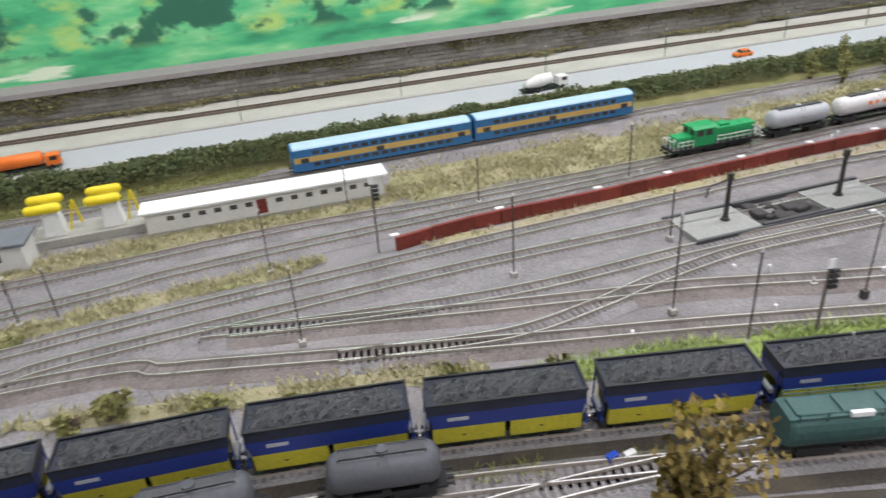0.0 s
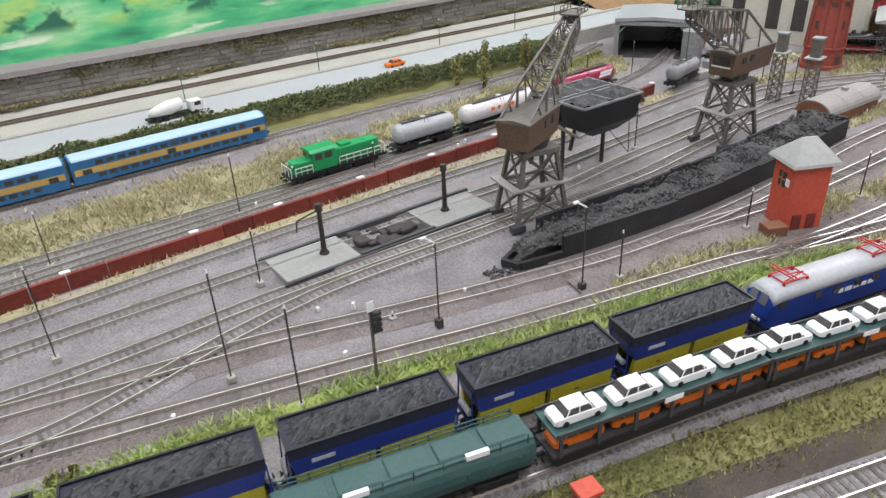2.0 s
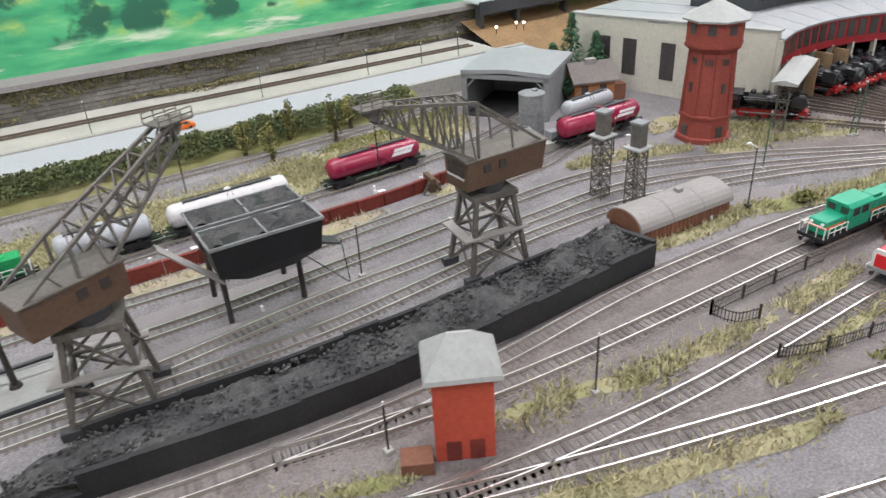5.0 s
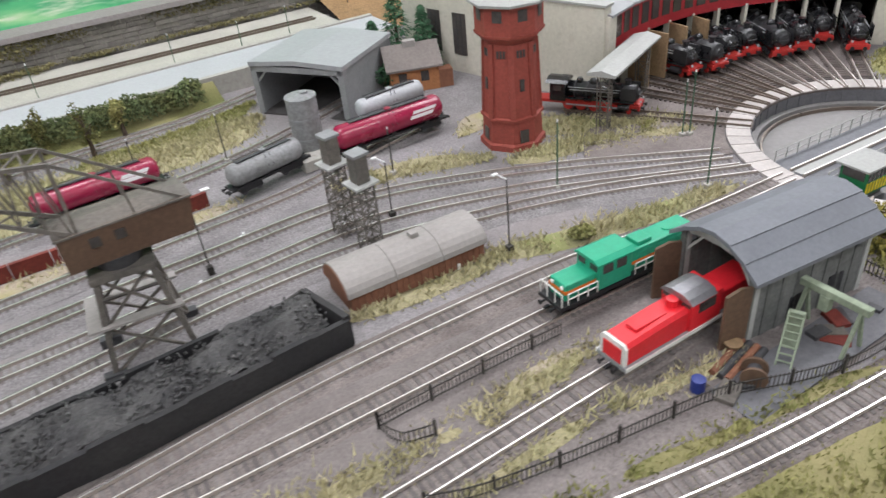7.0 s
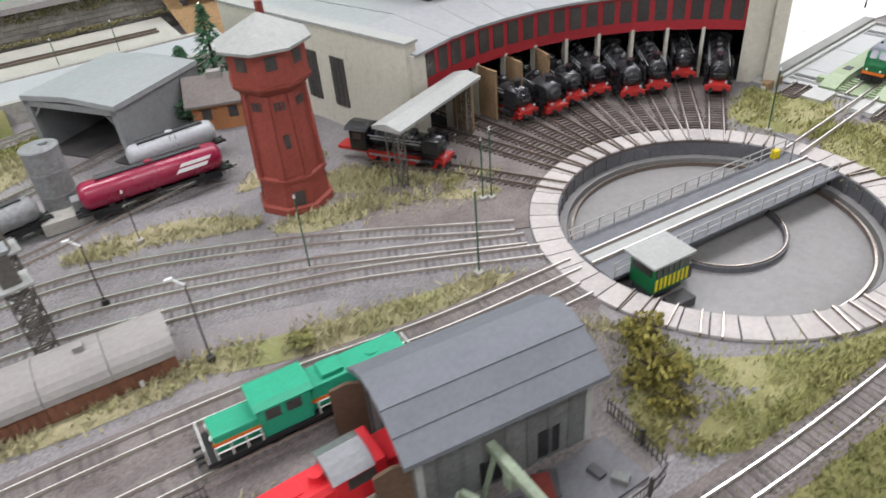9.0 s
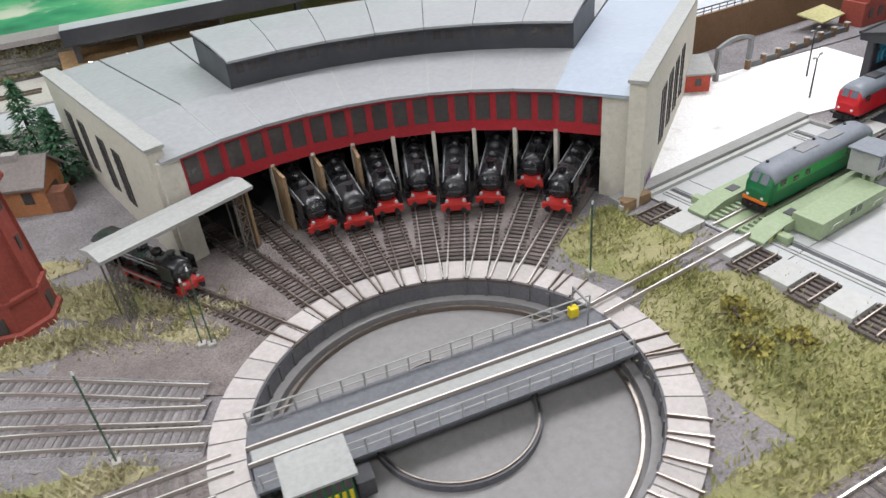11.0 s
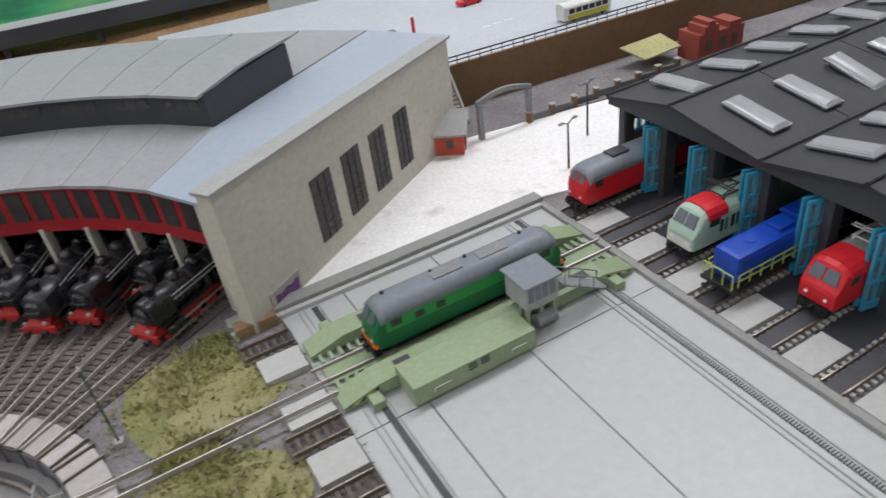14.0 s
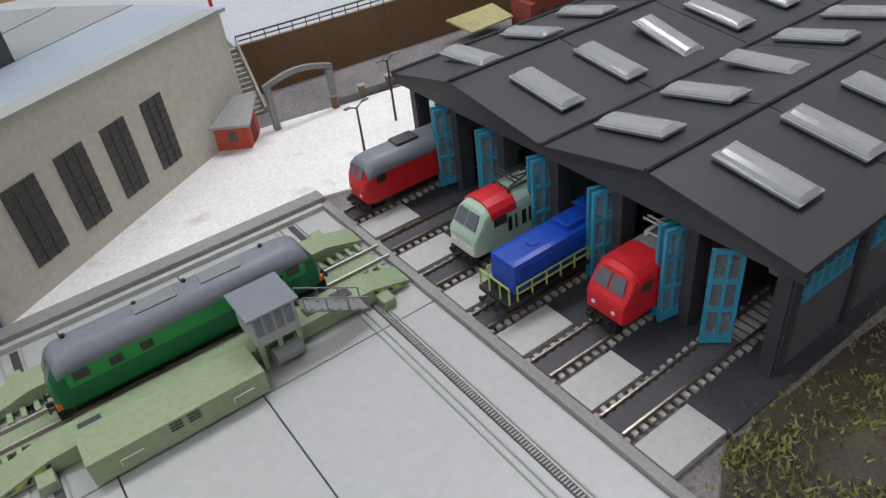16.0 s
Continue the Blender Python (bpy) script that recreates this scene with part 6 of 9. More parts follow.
# steam locomotives
def steam_loco(x, y, rz, label, L=0.52, tender=True):
    """Smokebox towards +x."""
    e = vehicle("steam_locomotive", x, y, rz, label, "steam locomotive", group="steam locomotives")
    part("running_frame", box(B(), -L / 2, L / 2, -0.036, 0.036, 0.030, 0.046, 0.002), M["locored"], e, "red frame")
    bl = part("boiler", shifted(spin(B(), [(-0.10, 0.001), (-0.10, 0.040), (0.10, 0.042), (0.15, 0.043), (0.235, 0.043), (0.238, 0.038), (0.246, 0.024), (0.250, 0.001)], 20), 0, 0, 0.096), M["steamblack"], e, smooth=True)
    part("smokebox_door", shifted(spin(B(), [(0.246, 0.001), (0.246, 0.030), (0.254, 0.022), (0.257, 0.001)], 16), 0, 0, 0.096), M["steamblack"], bl)
    part("door_hinge", bx(0.254, 0.259, -0.024, 0.024, 0.094, 0.098), M["darkgrey"], bl)
    part("chimney", cyl(cyl(B(), (0.195, 0, 0.13), (0.195, 0, 0.160), 0.013, 0.015), (0.195, 0, 0.160), (0.195, 0, 0.164), 0.018, 0.018), M["steamblack"], bl)
    for xx, r in ((0.11, 0.020), (0.03, 0.022), (-0.04, 0.016)):
        part("dome", shifted(spin(B(), [(0.128, r), (0.146, r), (0.154, r * 0.8), (0.158, r * 0.3), (0.159, 0.001)], 14, "z"), xx, 0, 0), M["steamblack"], bl, smooth=True)
    for s in (-1, 1):
        part("smoke_deflector", box(B(), 0.17, 0.245, s * 0.052 - 0.0015, s * 0.052 + 0.0015, 0.075, 0.135, 0.001), M["steamblack"], e)
        part("running_board", bx(-0.10, 0.235, min(s * 0.036, s * 0.056), max(s * 0.036, s * 0.056), 0.062, 0.066), M["steamblack"], e)
        part("cylinder", cyl(B(), (0.16, s * 0.046, 0.036), (0.215, s * 0.046, 0.036), 0.014, seg=12), M["steamblack"], e)
        part("side_pipe", cyl(B(), (-0.08, s * 0.043, 0.106), (0.16, s * 0.043, 0.106), 0.003, seg=6), M["grey"], bl)
        for k in range(4):
            wl = part("driving_wheel", cyl(B(), (-0.09 + k * 0.065, s * 0.028, 0.027), (-0.09 + k * 0.065, s * 0.035, 0.027), 0.027, seg=16), M["locored"], e)
            part("wheel_tyre", cyl(B(), (-0.09 + k * 0.065, s * 0.0278, 0.027), (-0.09 + k * 0.065, s * 0.0335, 0.027), 0.0285, seg=16), M["darkgrey"], wl)
        part("coupling_rod", bx(-0.10, 0.16, s * 0.038 - 0.0015, s * 0.038 + 0.0015, 0.024, 0.031), M["steelgrey"], e)
        part("pilot_wheel", cyl(B(), (0.21, s * 0.028, 0.014), (0.21, s * 0.034, 0.014), 0.014, seg=12), M["locored"], e)
        part("lamp", cyl(B(), (0.262, s * 0.030, 0.066), (0.268, s * 0.030, 0.066), 0.0055, seg=10), M["steelgrey"], e)
    part("buffer_beam", box(B(), 0.255, 0.266, -0.052, 0.052, 0.026, 0.050, 0.002), M["locored"], e, "red buffer beam")
    part("front_step", loft(B(), [[(0.225, -0.030, 0.050), (0.225, 0.030, 0.050), (0.225, 0.030, 0.066), (0.225, -0.030, 0.066)], [(0.262, -0.040, 0.048), (0.262, 0.040, 0.048), (0.262, 0.040, 0.053), (0.262, -0.040, 0.053)]]), M["locored"], e, "red sloping front apron")
    for xx in (-0.06, 0.00, 0.07, 0.13):
        part("boiler_band", shifted(spin(B(), [(xx, 0.0435), (xx + 0.004, 0.0435)], 20), 0, 0, 0.096), M["darkgrey"], bl)
    for s in (-1, 1):
        part("boiler_handrail", cyl(B(), (-0.09, s * 0.040, 0.118), (0.22, s * 0.040, 0.118), 0.0018, seg=5), M["steelgrey"], bl)
        part("air_pump", cyl(B(), (0.04, s * 0.050, 0.066), (0.04, s * 0.050, 0.100), 0.009, seg=10), M["steamblack"], e)
    cb = part("cab", box(B(), -0.18, -0.10, -0.054, 0.054, 0.046, 0.138, 0.003), M["steamblack"], e)
    part("cab_roof", loft(B(), [[(xx, yy, zz) for yy, zz in ((-0.058, 0.136), (-0.04, 0.150), (0, 0.156), (0.04, 0.150), (0.058, 0.136))] for xx in (-0.20, -0.09)]), M["steamblack"], cb)
    for s in (-1, 1):
        part("cab_window", bx(-0.16, -0.12, min(s * 0.054, s * 0.0555), max(s * 0.054, s * 0.0555), 0.10, 0.128), M["darkglass"], cb)
    if tender:
        td = part("tender", box(B(), -0.44, -0.21, -0.052, 0.052, 0.046, 0.118, 0.005), M["steamblack"], e)
        bm = B()
        g = [[bm.verts.new((-0.40 + 0.17 * i / 8, -0.04 + 0.08 * j / 5, 0.116 + 0.02 * math.sin(math.pi * i / 8) * math.sin(math.pi * j / 5) + rng.uniform(0, 0.006))) for j in range(6)] for i in range(9)]
        for i in range(8):
            for j in range(5):
                bm.faces.new((g[i][j], g[i + 1][j], g[i + 1][j + 1], g[i][j + 1]))
        part("tender_coal", bm, M["coal"], td)
        for xx in (-0.38, -0.27):
            bogie(td, xx, 0.06, 0.017, 0.04, "black", "locored")
    for s in (-1, 1):
        part("buffer", cyl(cyl(B(), (0.266, s * 0.027, 0.036), (0.280, s * 0.027, 0.036), 0.005, seg=8), (0.280, s * 0.027, 0.036), (0.284, s * 0.027, 0.036), 0.010, seg=10), M["black"], e)
    return e
proto = None
for a, r in ((93, 1.06), (85.5, 1.01), (78, 1.06), (70.5, 1.09), (63, 1.01), (55.5, 1.06), (48, 1.20), (40.5, 1.04)):
    x, y = polar(r + 0.27, a)
    if proto is None:
        proto = steam_loco(x, y, a + 180, "black steam locomotive with red frame in a roundhouse stall")
        proto.matrix_basis = proto.matrix_basis @ Matrix.Scale(1.12, 4)
    else:
        copy_thing(proto, pose(x * K, y * K, TOP * K, 0, 0, a + 180))
xa, ya = polar(1.02 + 0.32, 122.2)
steam_loco(xa, ya, 122.2 + 180, "black tank steam engine with red wheels under the canopy", tender=False)

# transfer table and the engine on it
tb = thing("transfer_table", *loc(-0.52, -0.36), 0.006, AU, "pale green transfer table with side house and control cabin", "transfer table")
part("deck", box(B(), -0.50, 0.50, -0.045, 0.045, 0.0, 0.008, 0.001), M["tablegreen"], tb)
for s in (-1, 1):
    gd = part("side_girder", loft(B(), [[(xx, s * 0.085, 0.004), (xx, s * 0.165, 0.004), (xx, s * 0.165, zt), (xx, s * 0.085, zt)] for xx, zt in ((-0.51, 0.016), (-0.40, 0.044), (-0.30, 0.046), (0.30, 0.046), (0.40, 0.044), (0.51, 0.016))]), M["tablegreen"], tb)
    for xx in (-0.33, 0.22, 0.30):
        part("girder_vent", bx(xx, xx + 0.05, s * 0.125 - 0.018, s * 0.125 + 0.018, 0.0455, 0.0475), M["darkgrey"], gd)
    part("rail", bx(-0.53, 0.53, s * GAUGE / 2 - 0.003, s * GAUGE / 2 + 0.003, 0.008, TOP - 0.004), M["rail"], tb)
    for sx in (-1, 1):
        for k in range(5):
            part("hazard_stripe", loft(B(), [[(sx * (0.41 + k * 0.020), s * 0.1655, 0.012), (sx * (0.419 + k * 0.020), s * 0.1655, 0.012), (sx * (0.409 + k * 0.020), s * 0.1655, 0.036 - k * 0.005), (sx * (0.40 + k * 0.020), s * 0.1655, 0.036 - k * 0.005)], [(sx * (0.41 + k * 0.020), s * 0.1665, 0.012), (sx * (0.419 + k * 0.020), s * 0.1665, 0.012), (sx * (0.409 + k * 0.020), s * 0.1665, 0.036 - k * 0.005), (sx * (0.40 + k * 0.020), s * 0.1665, 0.036 - k * 0.005)]]), M["yellow" if k % 2 else "black"], gd)
        part("guide_shoe", box(B(), sx * 0.42 - 0.018, sx * 0.42 + 0.018, s * 0.165 - 0.002, s * 0.165 + 0.045 * s if s > 0 else s * 0.165 + 0.002, -0.003, 0.026, 0.003) if s > 0 else box(B(), sx * 0.42 - 0.018, sx * 0.42 + 0.018, -0.21, -0.163, -0.003, 0.026, 0.003), M["tablegreen"], tb)
    for k in range(6):
        part("deck_tie", bx(-0.49 + k * 0.03, -0.478 + k * 0.03, min(s * 0.045, s * 0.085), max(s * 0.045, s * 0.085), 0.004, 0.014), M["tablegreen"], tb)
        part("deck_tie", bx(0.478 - k * 0.03, 0.49 - k * 0.03, min(s * 0.045, s * 0.085), max(s * 0.045, s * 0.085), 0.004, 0.014), M["tablegreen"], tb)
hs = part("machine_house", box(B(), -0.34, 0.055, -0.265, -0.15, 0.004, 0.070, 0.003), M["tablegreen"], tb, "long pale green machine house")
for xx in (-0.28, -0.03):
    part("grab_handle", beam(beam(beam(B(), (xx, -0.266, 0.03), (xx, -0.272, 0.03), 0.002), (xx, -0.272, 0.045), (xx + 0.05, -0.272, 0.045), 0.002), (xx, -0.272, 0.03), (xx, -0.272, 0.045), 0.002), M["offwhite"], hs)
for xx in (-0.17, -0.13):
    for k in range(3):
        part("vent_slot", bx(xx, xx + 0.028, -0.2665, -0.2645, 0.04 + k * 0.009, 0.045 + k * 0.009), M["darkgrey"], hs)
cc = part("control_cabin", box(B(), 0.070, 0.182, -0.205, -0.095, 0.080, 0.168, 0.003), M["roofgrey"], tb, "grey control cabin on legs")
part("cabin_roof", box(B(), 0.060, 0.192, -0.215, -0.085, 0.168, 0.175, 0.002), M["locoroof"], cc)
for k in range(4):
    part("cabin_window", bx(0.077 + k * 0.0255, 0.096 + k * 0.0255, -0.2065, -0.2045, 0.110, 0.160), M["windscreen"], cc)
for k in range(3):
    part("cabin_window", bx(0.1815, 0.1835, -0.198 + k * 0.034, -0.171 + k * 0.034, 0.110, 0.160), M["windscreen"], cc)
for dx, dy in ((0.073, -0.20), (0.168, -0.20), (0.073, -0.17), (0.168, -0.17), (0.12, -0.20)):
    part("cabin_leg", bx(dx, dx + 0.012, dy, dy + 0.012, 0.004, 0.081), M["tablegreen"], tb)
part("motor", cyl(B(), (0.10, -0.20, 0.03), (0.17, -0.20, 0.03), 0.022, seg=12), M["grey"], tb)
bm = B()
for s in (-0.215, -0.165):
    beam(bm, (0.20, s, 0.125), (0.36, s, 0.035), 0.004)
    beam(bm, (0.20, s, 0.165), (0.36, s, 0.075), 0.003)
    for k in range(4):
        beam(bm, (0.20 + k * 0.053, s, 0.125 - k * 0.03), (0.20 + k * 0.053, s, 0.165 - k * 0.03), 0.003)
for k in range(7):
    box(bm, 0.20 + k * 0.023, 0.218 + k * 0.023, -0.215, -0.165, 0.12 - k * 0.013, 0.123 - k * 0.013)
part("cabin_stairs", bm, M["grey"], tb, "grey steel stairs with handrails")
x, y = loc(-0.535, -0.36)
dl = box_loco(x, y, AU, 0.67, "two-tone green diesel locomotive with grey roof on the transfer table", "darkgreen", "locoroof", "midgreen", "orange", None, 0.128, 0.168, 0.042, (), None, (-0.2, -0.13, 0.13, 0.2), rounded=True)
for xx in (-0.06, 0.10):
    part("roof_hatch", box(B(), xx - 0.05, xx + 0.05, -0.022, 0.022, 0.168, 0.173, 0.001), M["grey"], dl)
for xx in (-0.26, -0.1, 0.02, 0.22):
    part("exhaust", cyl(B(), (xx, 0.02, 0.165), (xx, 0.02, 0.176), 0.006, seg=8), M["black"], dl)
part("railway_lettering", bx(-0.13, -0.10, -0.0585, -0.0572, 0.098, 0.108), M["sign"], dl)

# engines at the modern shed
x, y = loc(0.06 + 0.36, SHEDV[0])
d1 = box_loco(x, y, AU, 0.70, "red diesel locomotive with dark grey roof", "red", "locoroof", None, None, None, 0.122, 0.166, 0.036, (), None, (), 0.057, rounded=True)
part("roof_fan_box", box(B(), -0.20, -0.12, -0.026, 0.026, 0.163, 0.175, 0.003), M["darkgrey"], d1)
part("logo_panel", bx(-0.05, -0.015, -0.0595, -0.0575, 0.085, 0.105), M["sign"], d1)
x, y = loc(0.145 + 0.385, SHEDV[2])
d2 = box_loco(x, y, AU, 0.77, "mint electric locomotive with red front roof and black lettering", "mint", "mint", None, "offwhite", "red2", 0.13, 0.168, 0.05, (), None, (), 0.058)
pantograph(d2, -0.19, 0.168, "darkgrey")
part("front_panel", loft(B(), [[(-0.3875, -0.046, 0.044), (-0.3875, 0.046, 0.044), (-0.3835, 0.050, 0.084), (-0.3835, -0.050, 0.084)], [(-0.376, -0.046, 0.044), (-0.376, 0.046, 0.044), (-0.374, 0.050, 0.084), (-0.374, -0.050, 0.084)]]), M["offwhite"], d2, "white cab front")
for k, ww in enumerate((0.012, 0.006, 0.014, 0.007, 0.012, 0.006, 0.010)):
    part("lettering_bar", bx(-0.27 + k * 0.024, -0.27 + k * 0.024 + ww, -0.0600, -0.0575, 0.070, 0.114), M["black"], d2)
x, y = loc(0.075 + 0.31, SHEDV[3])
d3 = hood_diesel(x, y, AU + 180, "blue", "blue", "lime", "bright blue diesel shunter with yellow-green handrails", 0.62, 0.047, 0.146, 0.016)
x, y = loc(0.225 + 0.37, SHEDV[4])
d4 = box_loco(x, y, AU, 0.74, "red electric locomotive with sloping front", "red2", "grey", None, None, "red2", 0.13, 0.166, 0.042, (), None, (), 0.058)
pantograph(d4, -0.15, 0.168, "offwhite")
x, y = loc(0.62 + 0.35, SHEDV[5])
box_loco(x, y, AU, 0.70, "red locomotive with a white band parked inside the shed", "red2", "grey", None, "offwhite", None, 0.13, 0.166, 0.05, (), "offwhite")

# ---- coaling yard ----
rb = thing("board_fence", 0, 0, 0, 0, "low rust-red board fence along the yard", "fence")
line = smooth_line([(0.55, 2.76), (0.94, 2.815), (1.6, 2.83), (2.6, 2.865), (3.6, 2.885), (4.25, 2.895), (4.75, 2.94)], 0.14)
for a, b in zip(line, line[1:]):
    d = (b - a)
    bd_ = part("fence_board", bx(0, d.length - 0.004, -0.010, 0.010, -0.006, 0.060 + rng.uniform(-0.002, 0.002)), M["redwall"], rb)
    bd_.matrix_basis = pose(a.x * K, a.y * K, 0, 0, 0, math.degrees(math.atan2(d.y, d.x)))
for i in range(0, len(line), 3):
    pk = part("fence_light", bx(-0.02, 0.02, -0.012, 0.012, 0.058, 0.066, 0.002), M["sign"], rb)
    pk.matrix_basis = pose(line[i].x * K, (line[i].y + 0.02) * K, 0)

bf = thing("buffer_stop", 4.51, 2.885, 0, -8, "rusty brown buffer stop at the end of the board fence", "buffer stop")
for s in (-1, 1):
    part("side_frame", beam(beam(B(), (-0.05, s * 0.03, 0.0), (0.0, s * 0.03, 0.085), 0.010), (0.05, s * 0.03, 0.0), (0.0, s * 0.03, 0.085), 0.010), M["lattice"], bf)
part("buffer_beam", box(B(), -0.014, 0.012, -0.055, 0.055, 0.058, 0.085, 0.003), M["cranebrown"], bf)
part("ballast_box", box(B(), -0.01, 0.05, -0.025, 0.025, -0.004, 0.045, 0.004), M["cranebrown"], bf)

# ash pits with slabs
ap = thing("ash_pit", 0, 0, 0, 0, "sunken ash pit between two concrete slabs", "ash pit")
for x0, x1 in ((1.76, 2.09), (2.46, 2.80)):
    part("concrete_slab", box(B(), x0, x1, 2.255, 2.475, -0.01, 0.022, 0.003), M["kerb"], ap)
part("pit_floor", bx(2.09, 2.46, 2.26, 2.47, -0.006, 0.002), M["coaldirt"], ap)
for y0, y1 in ((2.245, 2.262), (2.468, 2.485)):
    part("pit_kerb", bx(2.09, 2.46, y0, y1, -0.01, 0.034, 0.002), M["darkgrey"], ap)
    part("side_rail", bx(1.74, 2.82, y0 - 0.012 if y0 < 2.3 else y0 + 0.016, y1 - 0.012 if y0 < 2.3 else y1 + 0.016, 0.0, 0.026), M["darkgrey"], ap)
for k in range(14):
    s = rng.uniform(0.012, 0.035)
    xx, yy = rng.uniform(2.12, 2.43), rng.uniform(2.29, 2.44)
    part("ash_lump", box(B(), xx - s, xx + s, yy - s, yy + s, 0.0, s * 0.9, s * 0.35), M["coaldirt"], ap)
for x0, y0 in ((1.98, 2.37), (2.60, 2.37)):
    wc = thing("water_crane", x0, y0, 0.022, 0, "dark water crane column on a concrete slab", "water crane", "water cranes")
    part("column", cyl(B(), (0, 0, -0.002), (0, 0, 0.20), 0.012, 0.009, 12), M["pole"], wc)
    part("column_head", cyl(B(), (0, 0, 0.195), (0, 0, 0.225), 0.016, 0.014, 12), M["pole"], wc)
    part("base_flange", cyl(B(), (0, 0, -0.002), (0, 0, 0.012), 0.022, 0.018, 12), M["pole"], wc)
    part("swing_arm", beam(beam(B(), (0, 0, 0.20), (-0.09, 0.02, 0.17), 0.005), (-0.09, 0.02, 0.17), (-0.10, 0.02, 0.12), 0.005), M["pole"], wc) if x0 < 2.2 else None

# portal cranes
def lattice_leg(bm, p0, p1, q0, q1, w=0.004, n=4):
    """Bracing between two leg lines."""
    for k in range(n):
        a, b = k / n, (k + 1) / n
        P = lambda s, t, f: tuple(s[i] + (t[i] - s[i]) * f for i in range(3))
        beam(bm, P(p0, p1, a), P(q0, q1, b), w)
        beam(bm, P(q0, q1, a), P(p0, p1, b), w)
        beam(bm, P(p0, p1, b), P(q0, q1, b), w)
def bar_parts(parent, nm, p0, p1, q0, q1, w, n, cross=True):
    """The same bracing, each bar a piece."""
    P = lambda s, t, f: tuple(s[i] + (t[i] - s[i]) * f for i in range(3))
    for k in range(n):
        a, b = k / n, (k + 1) / n
        part(nm, beam(B(), P(p0, p1, a), P(q0, q1, b), w), M["lattice"], parent)
        if cross:
            part(nm, beam(B(), P(q0, q1, a), P(p0, p1, b), w), M["lattice"], parent)
        part(nm, beam(B(), P(p0, p1, b), P(q0, q1, b), w), M["lattice"], parent)
def portal_crane(x, y, legs_rz, cab_rz, cab_z, boom_len, boom_up, label, cabl=0.30, knee=(-0.05, 0.10)):
    e = thing("portal_crane", x, y, 0, legs_rz, label, "crane", "portal cranes")
    base = [(-0.125, -0.10), (0.125, -0.10), (0.125, 0.10), (-0.125, 0.10)]
    top = [(px_ * 0.62, py_ * 0.62) for px_, py_ in base]
    zt = cab_z - 0.05
    for (bx_, by_), (tx_, ty_) in zip(base, top):
        lg = part("leg", beam(B(), (bx_, by_, 0.012), (tx_, ty_, zt), 0.017), M["lattice"], e)
        part("leg_foot", box(B(), bx_ - 0.034, bx_ + 0.034, by_ - 0.016, by_ + 0.016, 0.0, 0.034, 0.004), M["darkgrey"], lg)
    for i in range(4):
        j = (i + 1) % 4
        bar_parts(e, "leg_brace", (*base[i], 0.02), (*top[i], zt), (*base[j], 0.02), (*top[j], zt), 0.008, 2)
    for s in (-1, 1):
        part("walk_board", bx(-0.15, 0.13, s * 0.085 - 0.018, s * 0.085 + 0.018, zt * 0.55, zt * 0.55 + 0.008), M["tarroof"], e)
    part("walk_board", bx(-0.15, -0.11, -0.067, 0.067, zt * 0.55, zt * 0.55 + 0.008), M["tarroof"], e)
    part("portal_ring", box(B(), -0.095, 0.095, -0.08, 0.08, zt - 0.010, zt + 0.012, 0.002), M["lattice"], e)
    part("slewing_ring", cyl(B(), (0, 0, zt + 0.010), (0, 0, cab_z), 0.065, 0.075, 20), M["darkgrey"], e)
    cb = part("crane_cab", loft(B(), [[(-cabl * 0.62, -0.066, cab_z), (cabl * 0.38, -0.066, cab_z), (cabl * 0.38, 0.066, cab_z), (-cabl * 0.62, 0.066, cab_z)], [(-cabl * 0.66, -0.074, cab_z + 0.12), (cabl * 0.38, -0.074, cab_z + 0.12), (cabl * 0.38, 0.074, cab_z + 0.12), (-cabl * 0.66, 0.074, cab_z + 0.12)]]), M["cranebrown"], e, "dark brown machine cabin")
    cb.matrix_basis = pose(0, 0, 0, 0, 0, cab_rz - legs_rz)
    part("cab_roof", loft(B(), [[(xx, -0.079, cab_z + 0.119), (xx, 0.0, cab_z + 0.130), (xx, 0.079, cab_z + 0.119), (xx, 0.079, cab_z + 0.113), (xx, -0.079, cab_z + 0.113)] for xx in (-cabl * 0.67, cabl * 0.40)]), M["lattice"], cb)
    part("cab_window", bx(cabl * 0.374, cabl * 0.386, -0.05, 0.05, cab_z + 0.05, cab_z + 0.095), M["darkglass"], cb)
    part("window_frame", bx(cabl * 0.384, cabl * 0.390, -0.054, 0.054, cab_z + 0.042, cab_z + 0.050), M["offwhite"], cb)
    for s in (-1, 1):
        for k in range(2):
            part("side_window", bx(-0.04 + k * 0.07, -0.01 + k * 0.07, min(s * 0.0705, s * 0.0755), max(s * 0.0705, s * 0.0755), cab_z + 0.06, cab_z + 0.09), M["darkglass"], cb)
    zb = cab_z + 0.115
    tip = (cabl * 0.38 + boom_len, 0.0, cab_z + boom_up)
    n = 7
    ends = []
    for s in (-1, 1):
        lo0, hi0 = (cabl * 0.25, s * 0.066, zb), (cabl * knee[0], s * 0.066, zb + knee[1])
        lo1, hi1 = (tip[0], s * 0.030, tip[2] - 0.035), (tip[0] - 0.015, s * 0.030, tip[2] + 0.020)
        part("boom_chord", beam(B(), lo0, lo1, 0.011), M["lattice"], cb, "grey steel boom member")
        part("boom_chord", beam(B(), hi0, hi1, 0.011), M["lattice"], cb, "grey steel boom member")
        part("boom_strut", beam(B(), (hi0[0], hi0[1], zb), hi0, 0.009), M["lattice"], cb)
        part("boom_strut", beam(B(), (-cabl * 0.60, hi0[1], zb), hi0, 0.009), M["lattice"], cb)
